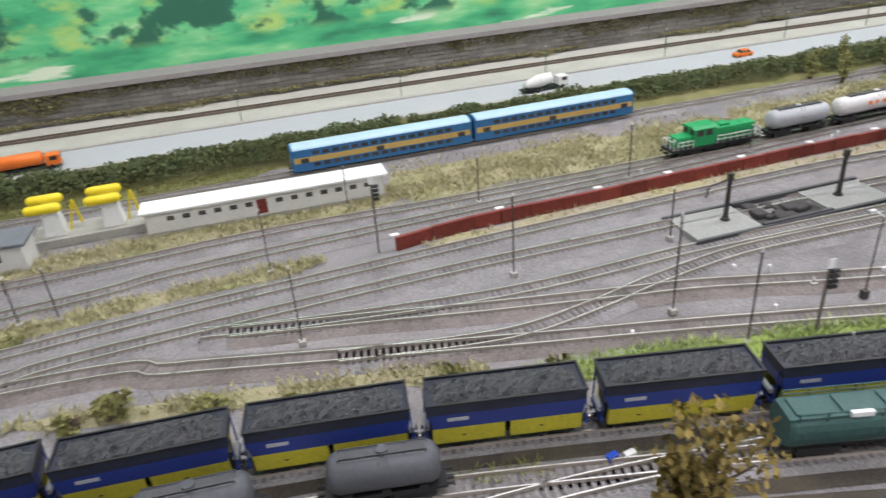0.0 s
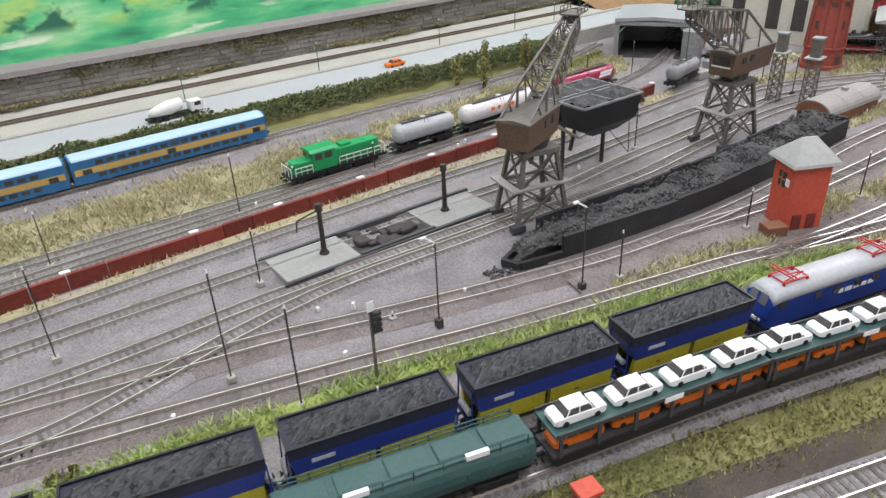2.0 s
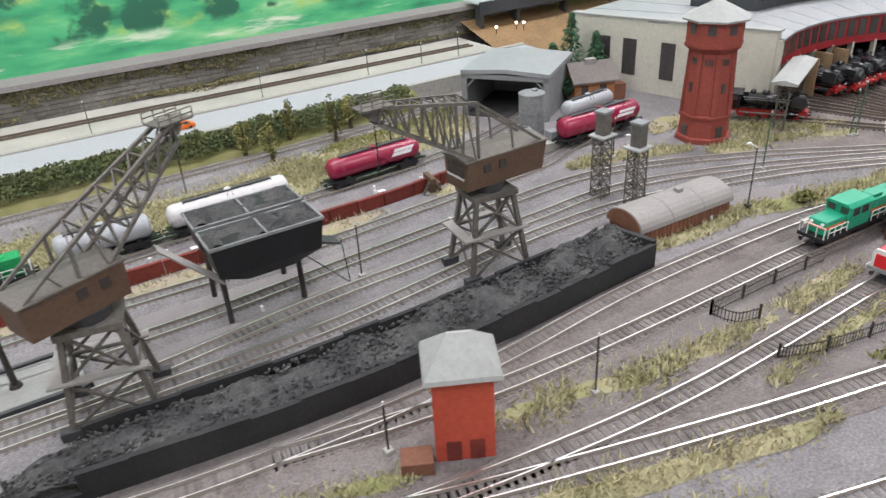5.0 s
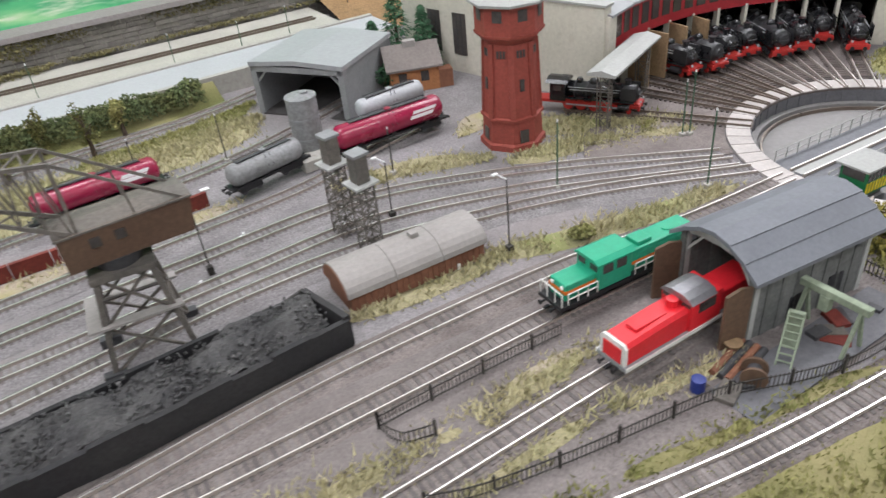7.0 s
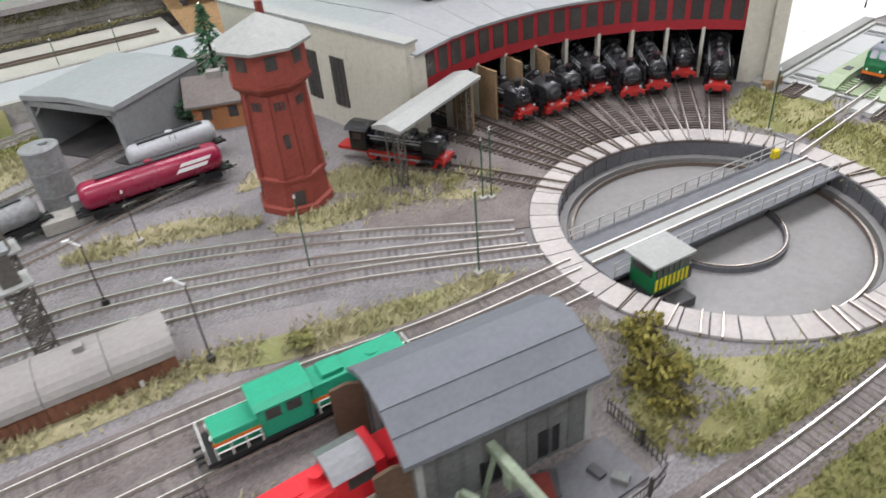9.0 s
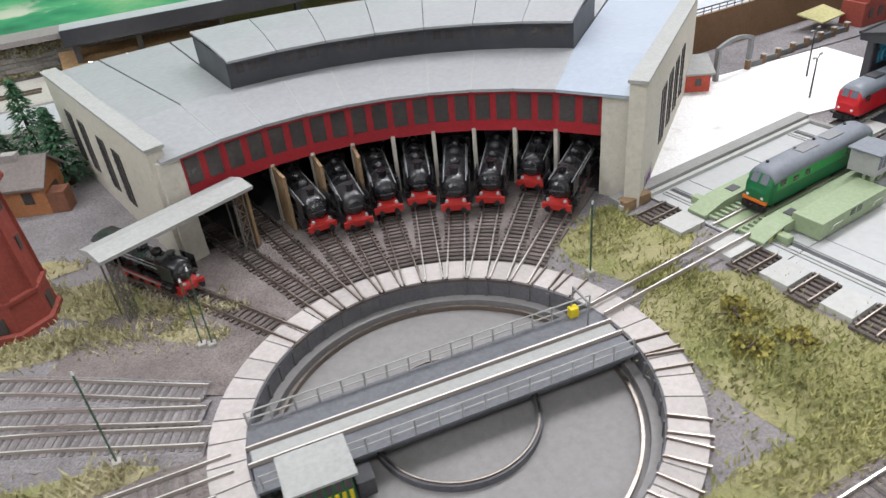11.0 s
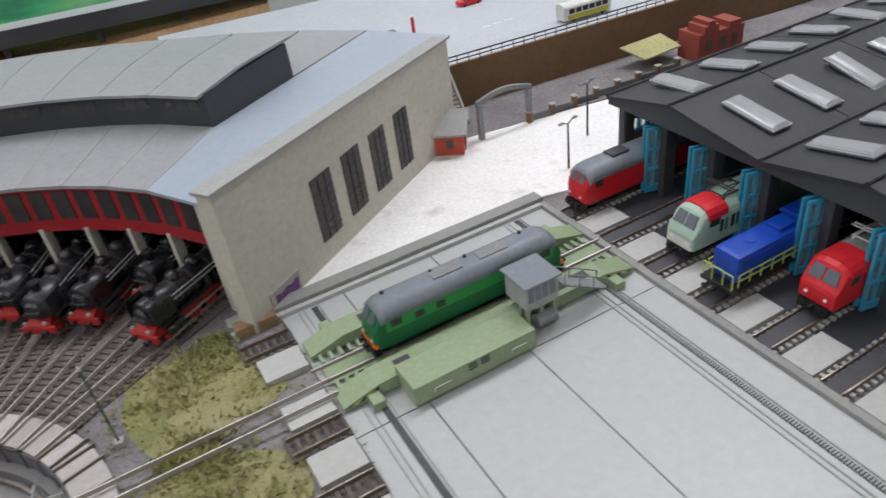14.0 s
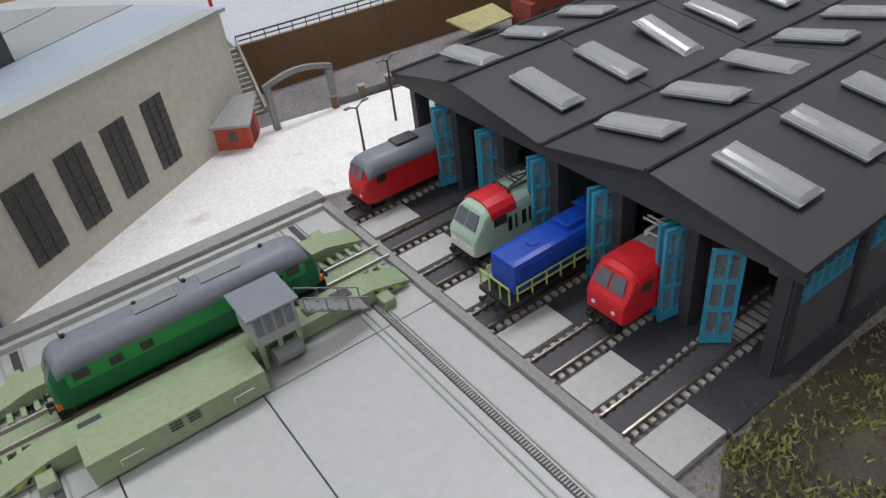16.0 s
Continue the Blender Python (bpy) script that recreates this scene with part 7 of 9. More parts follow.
        part("boom_strut", beam(B(), (-cabl * 0.22, hi0[1], zb), tuple((a + b) / 2 for a, b in zip((-cabl * 0.60, hi0[1], zb), hi0)), 0.006), M["lattice"], cb)
        bar_parts(cb, "boom_brace", lo0, lo1, hi0, hi1, 0.0055, n, False)
        ends.append((lo0, lo1, hi0, hi1))
    bar_parts(cb, "boom_brace", ends[0][2], ends[0][3], ends[1][2], ends[1][3], 0.0045, n, False)
    bar_parts(cb, "boom_brace", ends[0][0], ends[0][1], ends[1][0], ends[1][1], 0.0045, n, False)
    part("boom_pulley", cyl(B(), (tip[0], -0.02, tip[2]), (tip[0], 0.02, tip[2]), 0.026, seg=14), M["lattice"], cb)
    part("head_platform", box(B(), tip[0] - 0.06, tip[0] + 0.06, -0.04, 0.04, tip[2] + 0.018, tip[2] + 0.024), M["lattice"], cb)
    for s in (-1, 1):
        railing(cb, tip[0] - 0.06, tip[0] + 0.06, s * 0.04, tip[2] + 0.022, tip[2] + 0.055, "lattice", 4)
    part("hoist_rope", cyl(B(), (tip[0], 0, tip[2]), (tip[0], 0, tip[2] - 0.22), 0.0022, seg=5), M["black"], cb)
    return e
portal_crane(2.875, 2.09, -12, 23, 0.385, 0.30, 0.41, "brown portal coaling crane with raised lattice boom", 0.30)
portal_crane(4.31, 2.095, -6, 182, 0.39, 0.315, 0.36, "brown portal crane with long jutting lattice boom", 0.36, (0.22, 0.21))

# coal bunker wagons on stilts
hp = thing("coaling_bunker", 3.465, 2.345, 0, 0, "raised steel coal bins on dark posts", "coal bunker")
hp.matrix_basis = hp.matrix_basis @ Matrix.Diagonal((0.83, 0.88, 1.02, 1))
for y0, y1 in ((-0.20, -0.02), (0.02, 0.20)):
    bn = part("coal_bin", loft(B(), [[(-0.24, y0, 0.38), (0.24, y0, 0.38), (0.24, y1, 0.38), (-0.24, y1, 0.38)], [(-0.22, y0 + 0.01, 0.27), (0.22, y0 + 0.01, 0.27), (0.22, y1 - 0.01, 0.27), (-0.22, y1 - 0.01, 0.27)], [(-0.10, y0 + 0.05, 0.22), (0.10, y0 + 0.05, 0.22), (0.10, y1 - 0.05, 0.22), (-0.10, y1 - 0.05, 0.22)]]), M["black"], hp, "dark steel coal bin")
    bm = B()
    for a in ((-0.246, 0.246, y0 - 0.006, y0 + 0.004), (-0.246, 0.246, y1 - 0.004, y1 + 0.006), (-0.246, -0.236, y0, y1), (0.236, 0.246, y0, y1), (-0.004, 0.004, y0, y1)):
        box(bm, *a, 0.380, 0.390)
    part("bin_rim", bm, M["grey"], bn)
    bm = B()
    g = [[bm.verts.new((-0.235 + 0.47 * i / 20, y0 + 0.004 + (y1 - y0 - 0.008) * j / 8, 0.385 + 0.022 * noise.noise((i * 0.4, j * 0.4, y0)) + rng.uniform(-0.004, 0.005))) for j in range(9)] for i in range(21)]
    for i in range(20):
        for j in range(8):
            bm.faces.new((g[i][j], g[i + 1][j], g[i + 1][j + 1], g[i][j + 1]))
    part("coal", bm, M["coalgrey"], bn)
for x0 in (-0.18, 0.17):
    for y0 in (0.0, 0.26):
        part("post", cyl(B(), (x0, y0, -0.004), (x0, min(y0, 0.19), 0.27), 0.013, seg=10), M["pole"], hp)
part("loading_chute", loft(B(), [[(-0.40, -0.02, 0.36), (-0.40, 0.06, 0.36), (-0.40, 0.06, 0.352), (-0.40, -0.02, 0.352)], [(-0.20, -0.16, 0.235), (-0.20, -0.08, 0.235), (-0.20, -0.08, 0.227), (-0.20, -0.16, 0.227)]]), M["tarroof"], hp, "grey timber chute")
part("outlet_chute", loft(B(), [[(0.20, -0.14, 0.28), (0.20, -0.06, 0.28), (0.20, -0.06, 0.272), (0.20, -0.14, 0.272)], [(0.33, -0.14, 0.24), (0.33, -0.06, 0.24), (0.33, -0.06, 0.232), (0.33, -0.14, 0.232)]]), M["darkgrey"], hp)
part("brace", beam(beam(B(), (0.17, 0.0, 0.2), (0.40, -0.02, 0.0), 0.004), (0.40, -0.02, 0.0), (0.38, -0.02, 0.2), 0.004), M["pole"], hp)

# long coal store
NEAR = [(2.53, 1.775), (2.72, 1.735), (3.18, 1.675), (3.64, 1.648), (4.2, 1.66), (4.83, 1.70)]
FAR = [(2.50, 1.845), (2.76, 1.93), (3.2, 1.895), (3.7, 1.88), (4.2, 1.89), (4.78, 1.92)]
cs = thing("coal_store", 0, 0, 0, 0, "long black-walled coal store heaped with coal", "coal store")
for pts, s in ((NEAR, 1), (FAR, -1)):
    ln_ = smooth_line(pts, 0.12)
    for i, (a, b) in enumerate(zip(ln_, ln_[1:])):
        d = b - a
        low = (0.03 if a.x < 2.72 else 0.100) + rng.uniform(-0.008, 0.005)
        bd_ = part("side_board", bx(0, d.length + 0.002, -0.008, 0.008, -0.006, low), M["bunker"], cs)
        bd_.matrix_basis = pose(a.x * K, a.y * K, 0, 0, 0, math.degrees(math.atan2(d.y, d.x)))
        if s > 0:
            tr_ = part("top_edge", bx(0, d.length + 0.002, -0.010, 0.010, low, low + 0.003), M["bunker"], bd_)
for p0, p1 in ((NEAR[0], FAR[0]), (NEAR[-1], FAR[-1])):
    d = Vector(p1) - Vector(p0)
    bd_ = part("end_board", bx(0, d.length, -0.011, 0.011, -0.006, 0.03 if p0[0] < 3 else 0.112), M["bunker"], cs)
    bd_.matrix_basis = pose(p0[0] * K, p0[1] * K, 0, 0, 0, math.degrees(math.atan2(d.y, d.x)))
def at_x(pts, x):
    for (x0, y0), (x1, y1) in zip(pts, pts[1:]):
        if x0 <= x <= x1:
            return y0 + (y1 - y0) * (x - x0) / (x1 - x0)
    return pts[-1][1]
def coal_level(x):
    """Height of the heap along the store: low at the open end, hollow before the middle, full at the far end."""
    return 0.058 + 0.042 * min(1.0, max(0.0, (x - 3.4) / 0.7)) + 0.025 * noise.noise((x * 2.6, 1.5, 0.0)) + 0.012 * math.exp(-((x - 2.75) / 0.15) ** 2)
bm = B()
rows = []
for i in range(161):
    x = 2.545 + (4.775 - 2.545) * i / 160
    y0, y1 = at_x(NEAR, x), at_x(FAR, x)
    row = []
    for j in range(15):
        f = j / 14
        top = coal_level(x)
        z = top + 0.018 * math.sin(math.pi * f) + 0.035 * noise.noise((x * 7, f * 2.5, 5.0)) + 0.012 * noise.noise((x * 30, f * 9, 2.0)) + rng.uniform(-0.003, 0.004)
        row.append(bm.verts.new((x, y0 + 0.009 + (y1 - y0 - 0.018) * f, max(0.012, min(z, 0.15)))))
    rows.append(row)
for a, b in zip(rows, rows[1:]):
    for j in range(14):
        bm.faces.new((a[j], b[j], b[j + 1], a[j + 1]))
part("coal_mound", bm, M["coalgrey"], cs, "uneven heap of dusty coal")
vs, fs = [], []
for _ in range(2600):
    x = rng.uniform(2.4, 4.78)
    y0, y1 = at_x(NEAR, max(2.53, x)), at_x(FAR, max(2.53, x))
    y = rng.uniform(y0 + 0.02, y1 - 0.02)
    z = coal_level(x) + 0.012 + rng.uniform(-0.01, 0.015)
    if x < 2.55:
        y, z = rng.uniform(1.70, 1.86), 0.002
    s = rng.uniform(0.004, 0.011)
    b0 = len(vs)
    u = Vector((rng.gauss(0, 1), rng.gauss(0, 1), rng.gauss(0, 1))).normalized() * s
    w = u.orthogonal().normalized() * s * rng.uniform(0.6, 1)
    v = u.cross(w).normalized() * s * rng.uniform(0.5, 1)
    c = Vector((x, y, z))
    vs += [tuple(c + u), tuple(c + w), tuple(c - u), tuple(c - w), tuple(c + v), tuple(c - v)]
    fs += [(b0, b0 + 1, b0 + 4), (b0 + 1, b0 + 2, b0 + 4), (b0 + 2, b0 + 3, b0 + 4), (b0 + 3, b0, b0 + 4), (b0 + 1, b0, b0 + 5), (b0 + 2, b0 + 1, b0 + 5), (b0 + 3, b0 + 2, b0 + 5), (b0, b0 + 3, b0 + 5)]
cloud("loose_coal", vs, fs, M["coalgrey"], cs)
part("scrap_timber", beam(beam(beam(B(), (4.55, 1.94, 0.03), (4.80, 1.99, 0.06), 0.01), (4.6, 2.0, 0.02), (4.78, 1.93, 0.07), 0.009), (4.52, 1.96, 0.05), (4.68, 2.02, 0.02), 0.009), M["pole"], cs)

# barrel-roofed plank shed
bs = thing("barrel_shed", 5.17, 1.925, 0, -1.5, "low brown plank shed with a grey barrel roof", "shed")
part("shed_wall", box(B(), -0.265, 0.265, -0.095, 0.095, -0.005, 0.070, 0.002), M["barnwood"], bs)
arc = [(0.108 * math.cos(radians(a)), 0.066 + 0.072 * math.sin(radians(a))) for a in range(0, 181, 15)]
for k in range(3):
    x0 = -0.275 + k * 0.1835
    part("roof_sheet", extrude_x(B(), arc + [(-0.10, 0.066), (0.10, 0.066)], x0, x0 + 0.1815), M["tarroof"], bs)
for k in range(22):
    part("wall_plank", bx(-0.262 + k * 0.024, -0.241 + k * 0.024, -0.0975, -0.0945, 0.0, 0.066), M["barnwood"], bs)
part("gable_end", extrude_x(B(), [(yy * 0.93, zz - 0.004) for yy, zz in arc] , -0.279, -0.2755), M["barnwood"], bs)
part("roof_vent", box(B(), 0.02, 0.05, -0.015, 0.015, 0.13, 0.155, 0.002), M["tarroof"], bs)

# lattice floodlight towers
for x0, y0 in ((5.105, 2.30), (5.115, 2.09)):
    e = thing("lattice_tower", x0, y0, 0, 8, "slim grey lattice tower with a box top", "tower", "lattice towers")
    e.matrix_basis = e.matrix_basis @ Matrix.Diagonal((1, 1, 1.17, 1))
    for sx, sy in ((-1, -1), (1, -1), (1, 1), (-1, 1)):
        part("corner_post", beam(B(), (sx * 0.032, sy * 0.032, -0.004), (sx * 0.030, sy * 0.030, 0.265), 0.005), M["lattice"], e)
    bm = B()
    cs_ = [(-0.031, -0.031), (0.031, -0.031), (0.031, 0.031), (-0.031, 0.031)]
    for i in range(4):
        j = (i + 1) % 4
        lattice_leg(bm, (*cs_[i], 0.0), (*cs_[i], 0.265), (*cs_[j], 0.0), (*cs_[j], 0.265), 0.0035, 6)
    part("lattice", bm, M["lattice"], e)
    part("platform", box(B(), -0.050, 0.050, -0.046, 0.046, 0.265, 0.273, 0.002), M["roofgrey"], e)
    part("tower_box", box(B(), -0.026, 0.026, -0.026, 0.026, 0.273, 0.36, 0.003), M["lattice"], e)
    part("box_cap", box(B(), -0.032, 0.032, -0.032, 0.032, 0.36, 0.37, 0.002), M["grey"], e)

# red switch cabin
hu = thing("switch_hut", 3.68, 1.325, 0, -27, "tall red switch hut with a grey hipped roof", "hut")
hu.matrix_basis = hu.matrix_basis @ Matrix.Diagonal((1.08, 1.08, 1.04, 1))
part("hut_wall", box(B(), -0.075, 0.075, -0.065, 0.065, -0.004, 0.285, 0.002), M["hutred"], hu)
part("hut_roof", loft(B(), [[(-0.098, -0.088, 0.278), (0.098, -0.088, 0.278), (0.098, 0.088, 0.278), (-0.098, 0.088, 0.278)], [(-0.094, -0.084, 0.290), (0.094, -0.084, 0.290), (0.094, 0.084, 0.290), (-0.094, 0.084, 0.290)], [(-0.030, -0.004, 0.372), (0.030, -0.004, 0.372), (0.030, 0.004, 0.372), (-0.030, 0.004, 0.372)]]), M["roofgrey"], hu, "grey hipped roof")
wn = part("hut_window", bx(-0.0775, -0.0745, -0.02, 0.025, 0.175, 0.235), M["darkglass"], hu)
part("window_bars", beam(beam(B(), (-0.079, 0.0025, 0.175), (-0.079, 0.0025, 0.235), 0.003), (-0.079, -0.02, 0.205), (-0.079, 0.025, 0.205), 0.003), M["orangebrick"], wn)
part("notice", bx(-0.0778, -0.0755, -0.045, -0.022, 0.185, 0.215), M["sign"], hu, "small white notice")
for k in range(2):
    part("hut_door", bx(-0.05 + k * 0.06, -0.012 + k * 0.06, -0.0675, -0.0645, 0.0, 0.07), M["redwall"], hu)
part("corner_board", bx(-0.078, -0.070, -0.068, -0.060, 0.0, 0.282), M["hutred"], hu)
cr = solid("crate", box(B(), -0.045, 0.045, -0.035, 0.035, -0.003, 0.048, 0.003), M["barnwood"], "small brown wooden crate beside the red hut", "crate", "", 3.52, 1.315, 0, -27)

# water tower
wt = thing("water_tower", 6.12, 2.55, 0, 10, "tall octagonal red-brick water tower with a grey roof", "water tower")
wt.matrix_basis = wt.matrix_basis @ Matrix.Diagonal((1.06, 1.06, 1.075, 1))
def octo(bm, prof):
    return spin(bm, prof, 8, "z")
part("plinth", octo(B(), [(-0.005, 0.145), (0.02, 0.145), (0.026, 0.135)]), M["redbrick"], wt)
part("base_storey", octo(B(), [(0.02, 0.132), (0.125, 0.128)]), M["redbrick"], wt)
part("string_course", octo(B(), [(0.122, 0.128), (0.126, 0.138), (0.138, 0.138), (0.142, 0.126)]), M["redbrick"], wt)
part("shaft", octo(B(), [(0.138, 0.126), (0.455, 0.112)]), M["redbrick"], wt)
part("corbel", octo(B(), [(0.45, 0.112), (0.468, 0.130), (0.480, 0.145), (0.492, 0.148)]), M["redbrick"], wt)
part("tank_storey", octo(B(), [(0.488, 0.142), (0.612, 0.142)]), M["redbrick"], wt)
part("roof", octo(B(), [(0.606, 0.168), (0.616, 0.170), (0.70, 0.004)]), M["roofgrey"], wt, "low grey pyramid roof")
part("chimney", box(B(), 0.02, 0.042, 0.02, 0.042, 0.66, 0.725, 0.002), M["redwall"], wt)
for k in range(8):
    a = 22.5 + k * 45
    def face(nm, r, w, z0, z1, m, sx=0.0):
        o = part(nm, bx(r, r + 0.004, sx - w, sx + w, z0, z1), M[m], wt)
        o.matrix_basis = pose(0, 0, 0, 0, 0, a)
    face("tank_window", 0.1305, 0.020, 0.545, 0.590, "mesh")
    for d in (-0.014, 0.0, 0.014):
        face("slit_window", 0.1045, 0.0045, 0.395, 0.425, "mesh", d)
    if k % 2:
        face("shaft_window", 0.111, 0.010, 0.255, 0.305, "mesh")
        face("door", 0.121, 0.020, 0.028, 0.085, "mesh")
for k in range(8):
    a = k * 45
    o = part("corner_pilaster", loft(B(), [[(0.120, -0.012, 0.14), (0.132, -0.012, 0.14), (0.132, 0.012, 0.14), (0.120, 0.012, 0.14)], [(0.106, -0.012, 0.452), (0.118, -0.012, 0.452), (0.118, 0.012, 0.452), (0.106, 0.012, 0.452)]]), M["redbrick"], wt)
    o.matrix_basis = pose(0, 0, 0, 0, 0, a)

# silo
si = thing("silo", 5.30, 3.07, 0, 0, "weathered grey cylindrical storage tank", "silo")
part("tank", spin(B(), [(-0.005, 0.072), (0.30, 0.072), (0.305, 0.068), (0.312, 0.001)], 28, "z"), M["weathertank"], si, smooth=False)
for z in (0.10, 0.20, 0.295):
    part("hoop", spin(B(), [(z, 0.071), (z, 0.0745), (z + 0.008, 0.0745), (z + 0.008, 0.071)], 28, "z"), M["grey"], si)
part("hatch", cyl(B(), (0.02, 0, 0.308), (0.02, 0, 0.320), 0.018, seg=12), M["grey"], si)
part("pump_platform", box(B(), -0.10, 0.12, -0.16, -0.06, -0.004, 0.05, 0.003), M["concrete"], si)
part("pump_box", box(B(), 0.03, 0.09, -0.14, -0.08, 0.05, 0.10, 0.003), M["grey"], si)

# open grey wagon shed
og = thing("open_shed", 5.70, 3.72, 0, 35, "open-fronted grey shed with a broad pale roof", "shed")
og.matrix_basis = og.matrix_basis @ Matrix.Diagonal((1, 1, 1.1, 1))
hl, hw = 0.285, 0.29
part("roof", loft(B(), [[(xx, -hw, 0.262), (xx, 0.0, 0.278), (xx, hw, 0.262), (xx, hw, 0.240), (xx, 0, 0.255), (xx, -hw, 0.240)] for xx in (-hl, hl)]), M["rhroof"], og, "pale grey roof sheet")
part("front_beam", bx(-hl + 0.005, -hl + 0.03, -hw + 0.005, hw - 0.005, 0.215, 0.243), M["grey"], og)
for y0 in (-hw + 0.02, hw - 0.02):
    s = 1 if y0 < 0 else -1
    part("front_post", box(B(), -hl + 0.005, -hl + 0.035, y0 - 0.018, y0 + 0.018, -0.005, 0.243, 0.002), M["grey"], og)
    part("knee_brace", beam(B(), (-hl + 0.02, y0, 0.15), (-hl + 0.02, y0 + s * 0.08, 0.225), 0.011), M["grey"], og)
    part("side_wall", bx(-hl + 0.03, hl - 0.005, y0 - 0.01, y0 + 0.01, -0.005, 0.238), M["grey"], og)
part("rear_wall", bx(hl - 0.02, hl, -hw + 0.01, hw - 0.01, -0.005, 0.238), M["grey"], og)
part("shed_floor", bx(-hl, hl, -hw + 0.03, hw - 0.03, -0.006, 0.002), M["coaldirt"], og)

# small brick house
M["shingle"] = mat("brown_grey_shingle", (0.20, 0.175, 0.16), 0.8, 0, 0.2, 14, 260, 0.2)
hh = thing("brick_house", 6.14, 3.52, 0, -20, "small orange brick house with a grey gable roof", "house")
hh.matrix_basis = hh.matrix_basis @ Matrix.Scale(1.15, 4)
part("house_wall", extrude_x(B(), [(-0.09, -0.005), (-0.09, 0.13), (0.0, 0.20), (0.09, 0.13), (0.09, -0.005)], -0.12, 0.12), M["orangebrick"], hh)
for s in (-1, 1):
    part("roof_slope", loft(B(), [[(xx, 0.0, 0.214), (xx, s * 0.115, 0.122), (xx, s * 0.115, 0.112), (xx, 0.0, 0.202)] for xx in (-0.14, 0.14)]), M["shingle"], hh)
    for x0 in (-0.08, 0.03):
        part("house_window", bx(x0, x0 + 0.04, min(s * 0.0895, s * 0.092), max(s * 0.0895, s * 0.092), 0.045, 0.095), M["darkglass"], hh)
part("house_door", bx(0.1195, 0.1225, -0.04, 0.03, 0.0, 0.09), M["mesh"], hh)
part("roof_lantern", box(B(), -0.03, 0.03, -0.02, 0.02, 0.195, 0.228, 0.002), M["tarroof"], hh)
part("lean_to", box(B(), 0.12, 0.19, -0.09, -0.02, -0.004, 0.085, 0.002), M["barnwood"], hh)

# coaling canopy
cn = thing("canopy", 6.72, 2.435, 0, 24, "long narrow canopy on lattice posts", "canopy")
part("canopy_roof", loft(B(), [[(xx, -0.07, 0.285), (xx, 0.0, 0.302), (xx, 0.07, 0.285), (xx, 0.068, 0.272), (xx, -0.068, 0.272)] for xx in (-0.30, 0.30)]), M["roofgrey"], cn, "pale grey curved roof")
for x0 in (-0.25, 0.25):
    bm = B()
    for s in (-1, 1):
        beam(bm, (x0 - 0.02, s * 0.025, -0.004), (x0 - 0.02, s * 0.03, 0.276), 0.005)
        beam(bm, (x0 + 0.02, s * 0.025, -0.004), (x0 + 0.02, s * 0.03, 0.276), 0.005)
    lattice_leg(bm, (x0, -0.025, 0.0), (x0, -0.03, 0.27), (x0, 0.025, 0.0), (x0, 0.03, 0.27), 0.003, 5)
    lattice_leg(bm, (x0 - 0.02, -0.028, 0.0), (x0 - 0.02, -0.028, 0.27), (x0 + 0.02, -0.028, 0.0), (x0 + 0.02, -0.028, 0.27), 0.003, 5)
    part("lattice_post", bm, M["lattice"], cn)

# ---- small engine shed with its yard ----
es = thing("small_engine_shed", 5.99, 1.085, 0, -6, "grey timber engine shed with open brown doors", "engine shed")
L0, L1, W = -0.22, 0.25, 0.142
part("floor", bx(L0, L1, -W, W, -0.006, 0.003), M["coaldirt"], es)
for k in range(8):
    x0 = L0 + (L1 - L0) * k / 8
    x1 = L0 + (L1 - L0) * (k + 1) / 8 - 0.003
    for s in (-1, 1):
        wl = part("wall_panel", bx(x0, x1, min(s * W, s * (W - 0.014)), max(s * W, s * (W - 0.014)), -0.004, 0.20), M["greywood"], es)
        part("clerestory_pane", bx(x0 + 0.006, x1 - 0.006, s * (W - 0.007) - 0.002, s * (W - 0.007) + 0.002, 0.20, 0.245), M["window"], es)
        part("stud", bx(x0 - 0.006, x0 + 0.006, min(s * (W - 0.016), s * (W + 0.003)), max(s * (W - 0.016), s * (W + 0.003)), -0.004, 0.25), M["greywood"], es)
for k in range(3):
    for s in (-1, 1):
        ya, za, yb, zb = [(0, 0.322, 0.062, 0.306), (0.062, 0.306, 0.12, 0.276), (0.12, 0.276, 0.172, 0.236)][k]
        part("roof_board", loft(B(), [[(xx, s * ya, za), (xx, s * yb, zb + 0.004), (xx, s * yb, zb - 0.010), (xx, s * ya, za - 0.014)] for xx in (L0 - 0.03, L1 + 0.03)]), M["slate"], es)
for x0 in (L0 + 0.005, L1 - 0.012):
    gb = B()
    extrude_x(gb, [(-0.138, 0.236), (-0.10, 0.272), (0, 0.306), (0.10, 0.272), (0.138, 0.236), (0.08, 0.252), (0, 0.258), (-0.08, 0.252)], x0, x0 + 0.010)
    part("gable_truss", gb, M["roofgrey"], es)
    for s in (-1, 1):
        part("gable_post", bx(x0 - 0.004, x0 + 0.014, s * 0.135 - 0.011, s * 0.135 + 0.011, -0.004, 0.25), M["roofgrey"], es)
        part("gable_brace", beam(B(), (x0 + 0.005, s * 0.13, 0.18), (x0 + 0.005, s * 0.07, 0.255), 0.008), M["roofgrey"], es)
for y0, rz in ((0.14, 165), (-0.14, 172)):
    d = part("door_leaf", loft(B(), [[(0.0, yy, 0.004), (0.09, yy, 0.004), (0.09, yy, 0.195), (0.045, yy, 0.212), (0.0, yy, 0.205)] for yy in (-0.005, 0.005)]), M["cranebrown"], es, "dark brown door leaf folded open")
    d.matrix_basis = pose((L0) * K, y0 * K, 0, 0, 0, rz)
part("rear_opening", bx(0.10, 0.16, -W - 0.003, -W + 0.001, 0.02, 0.11), M["black"], es)
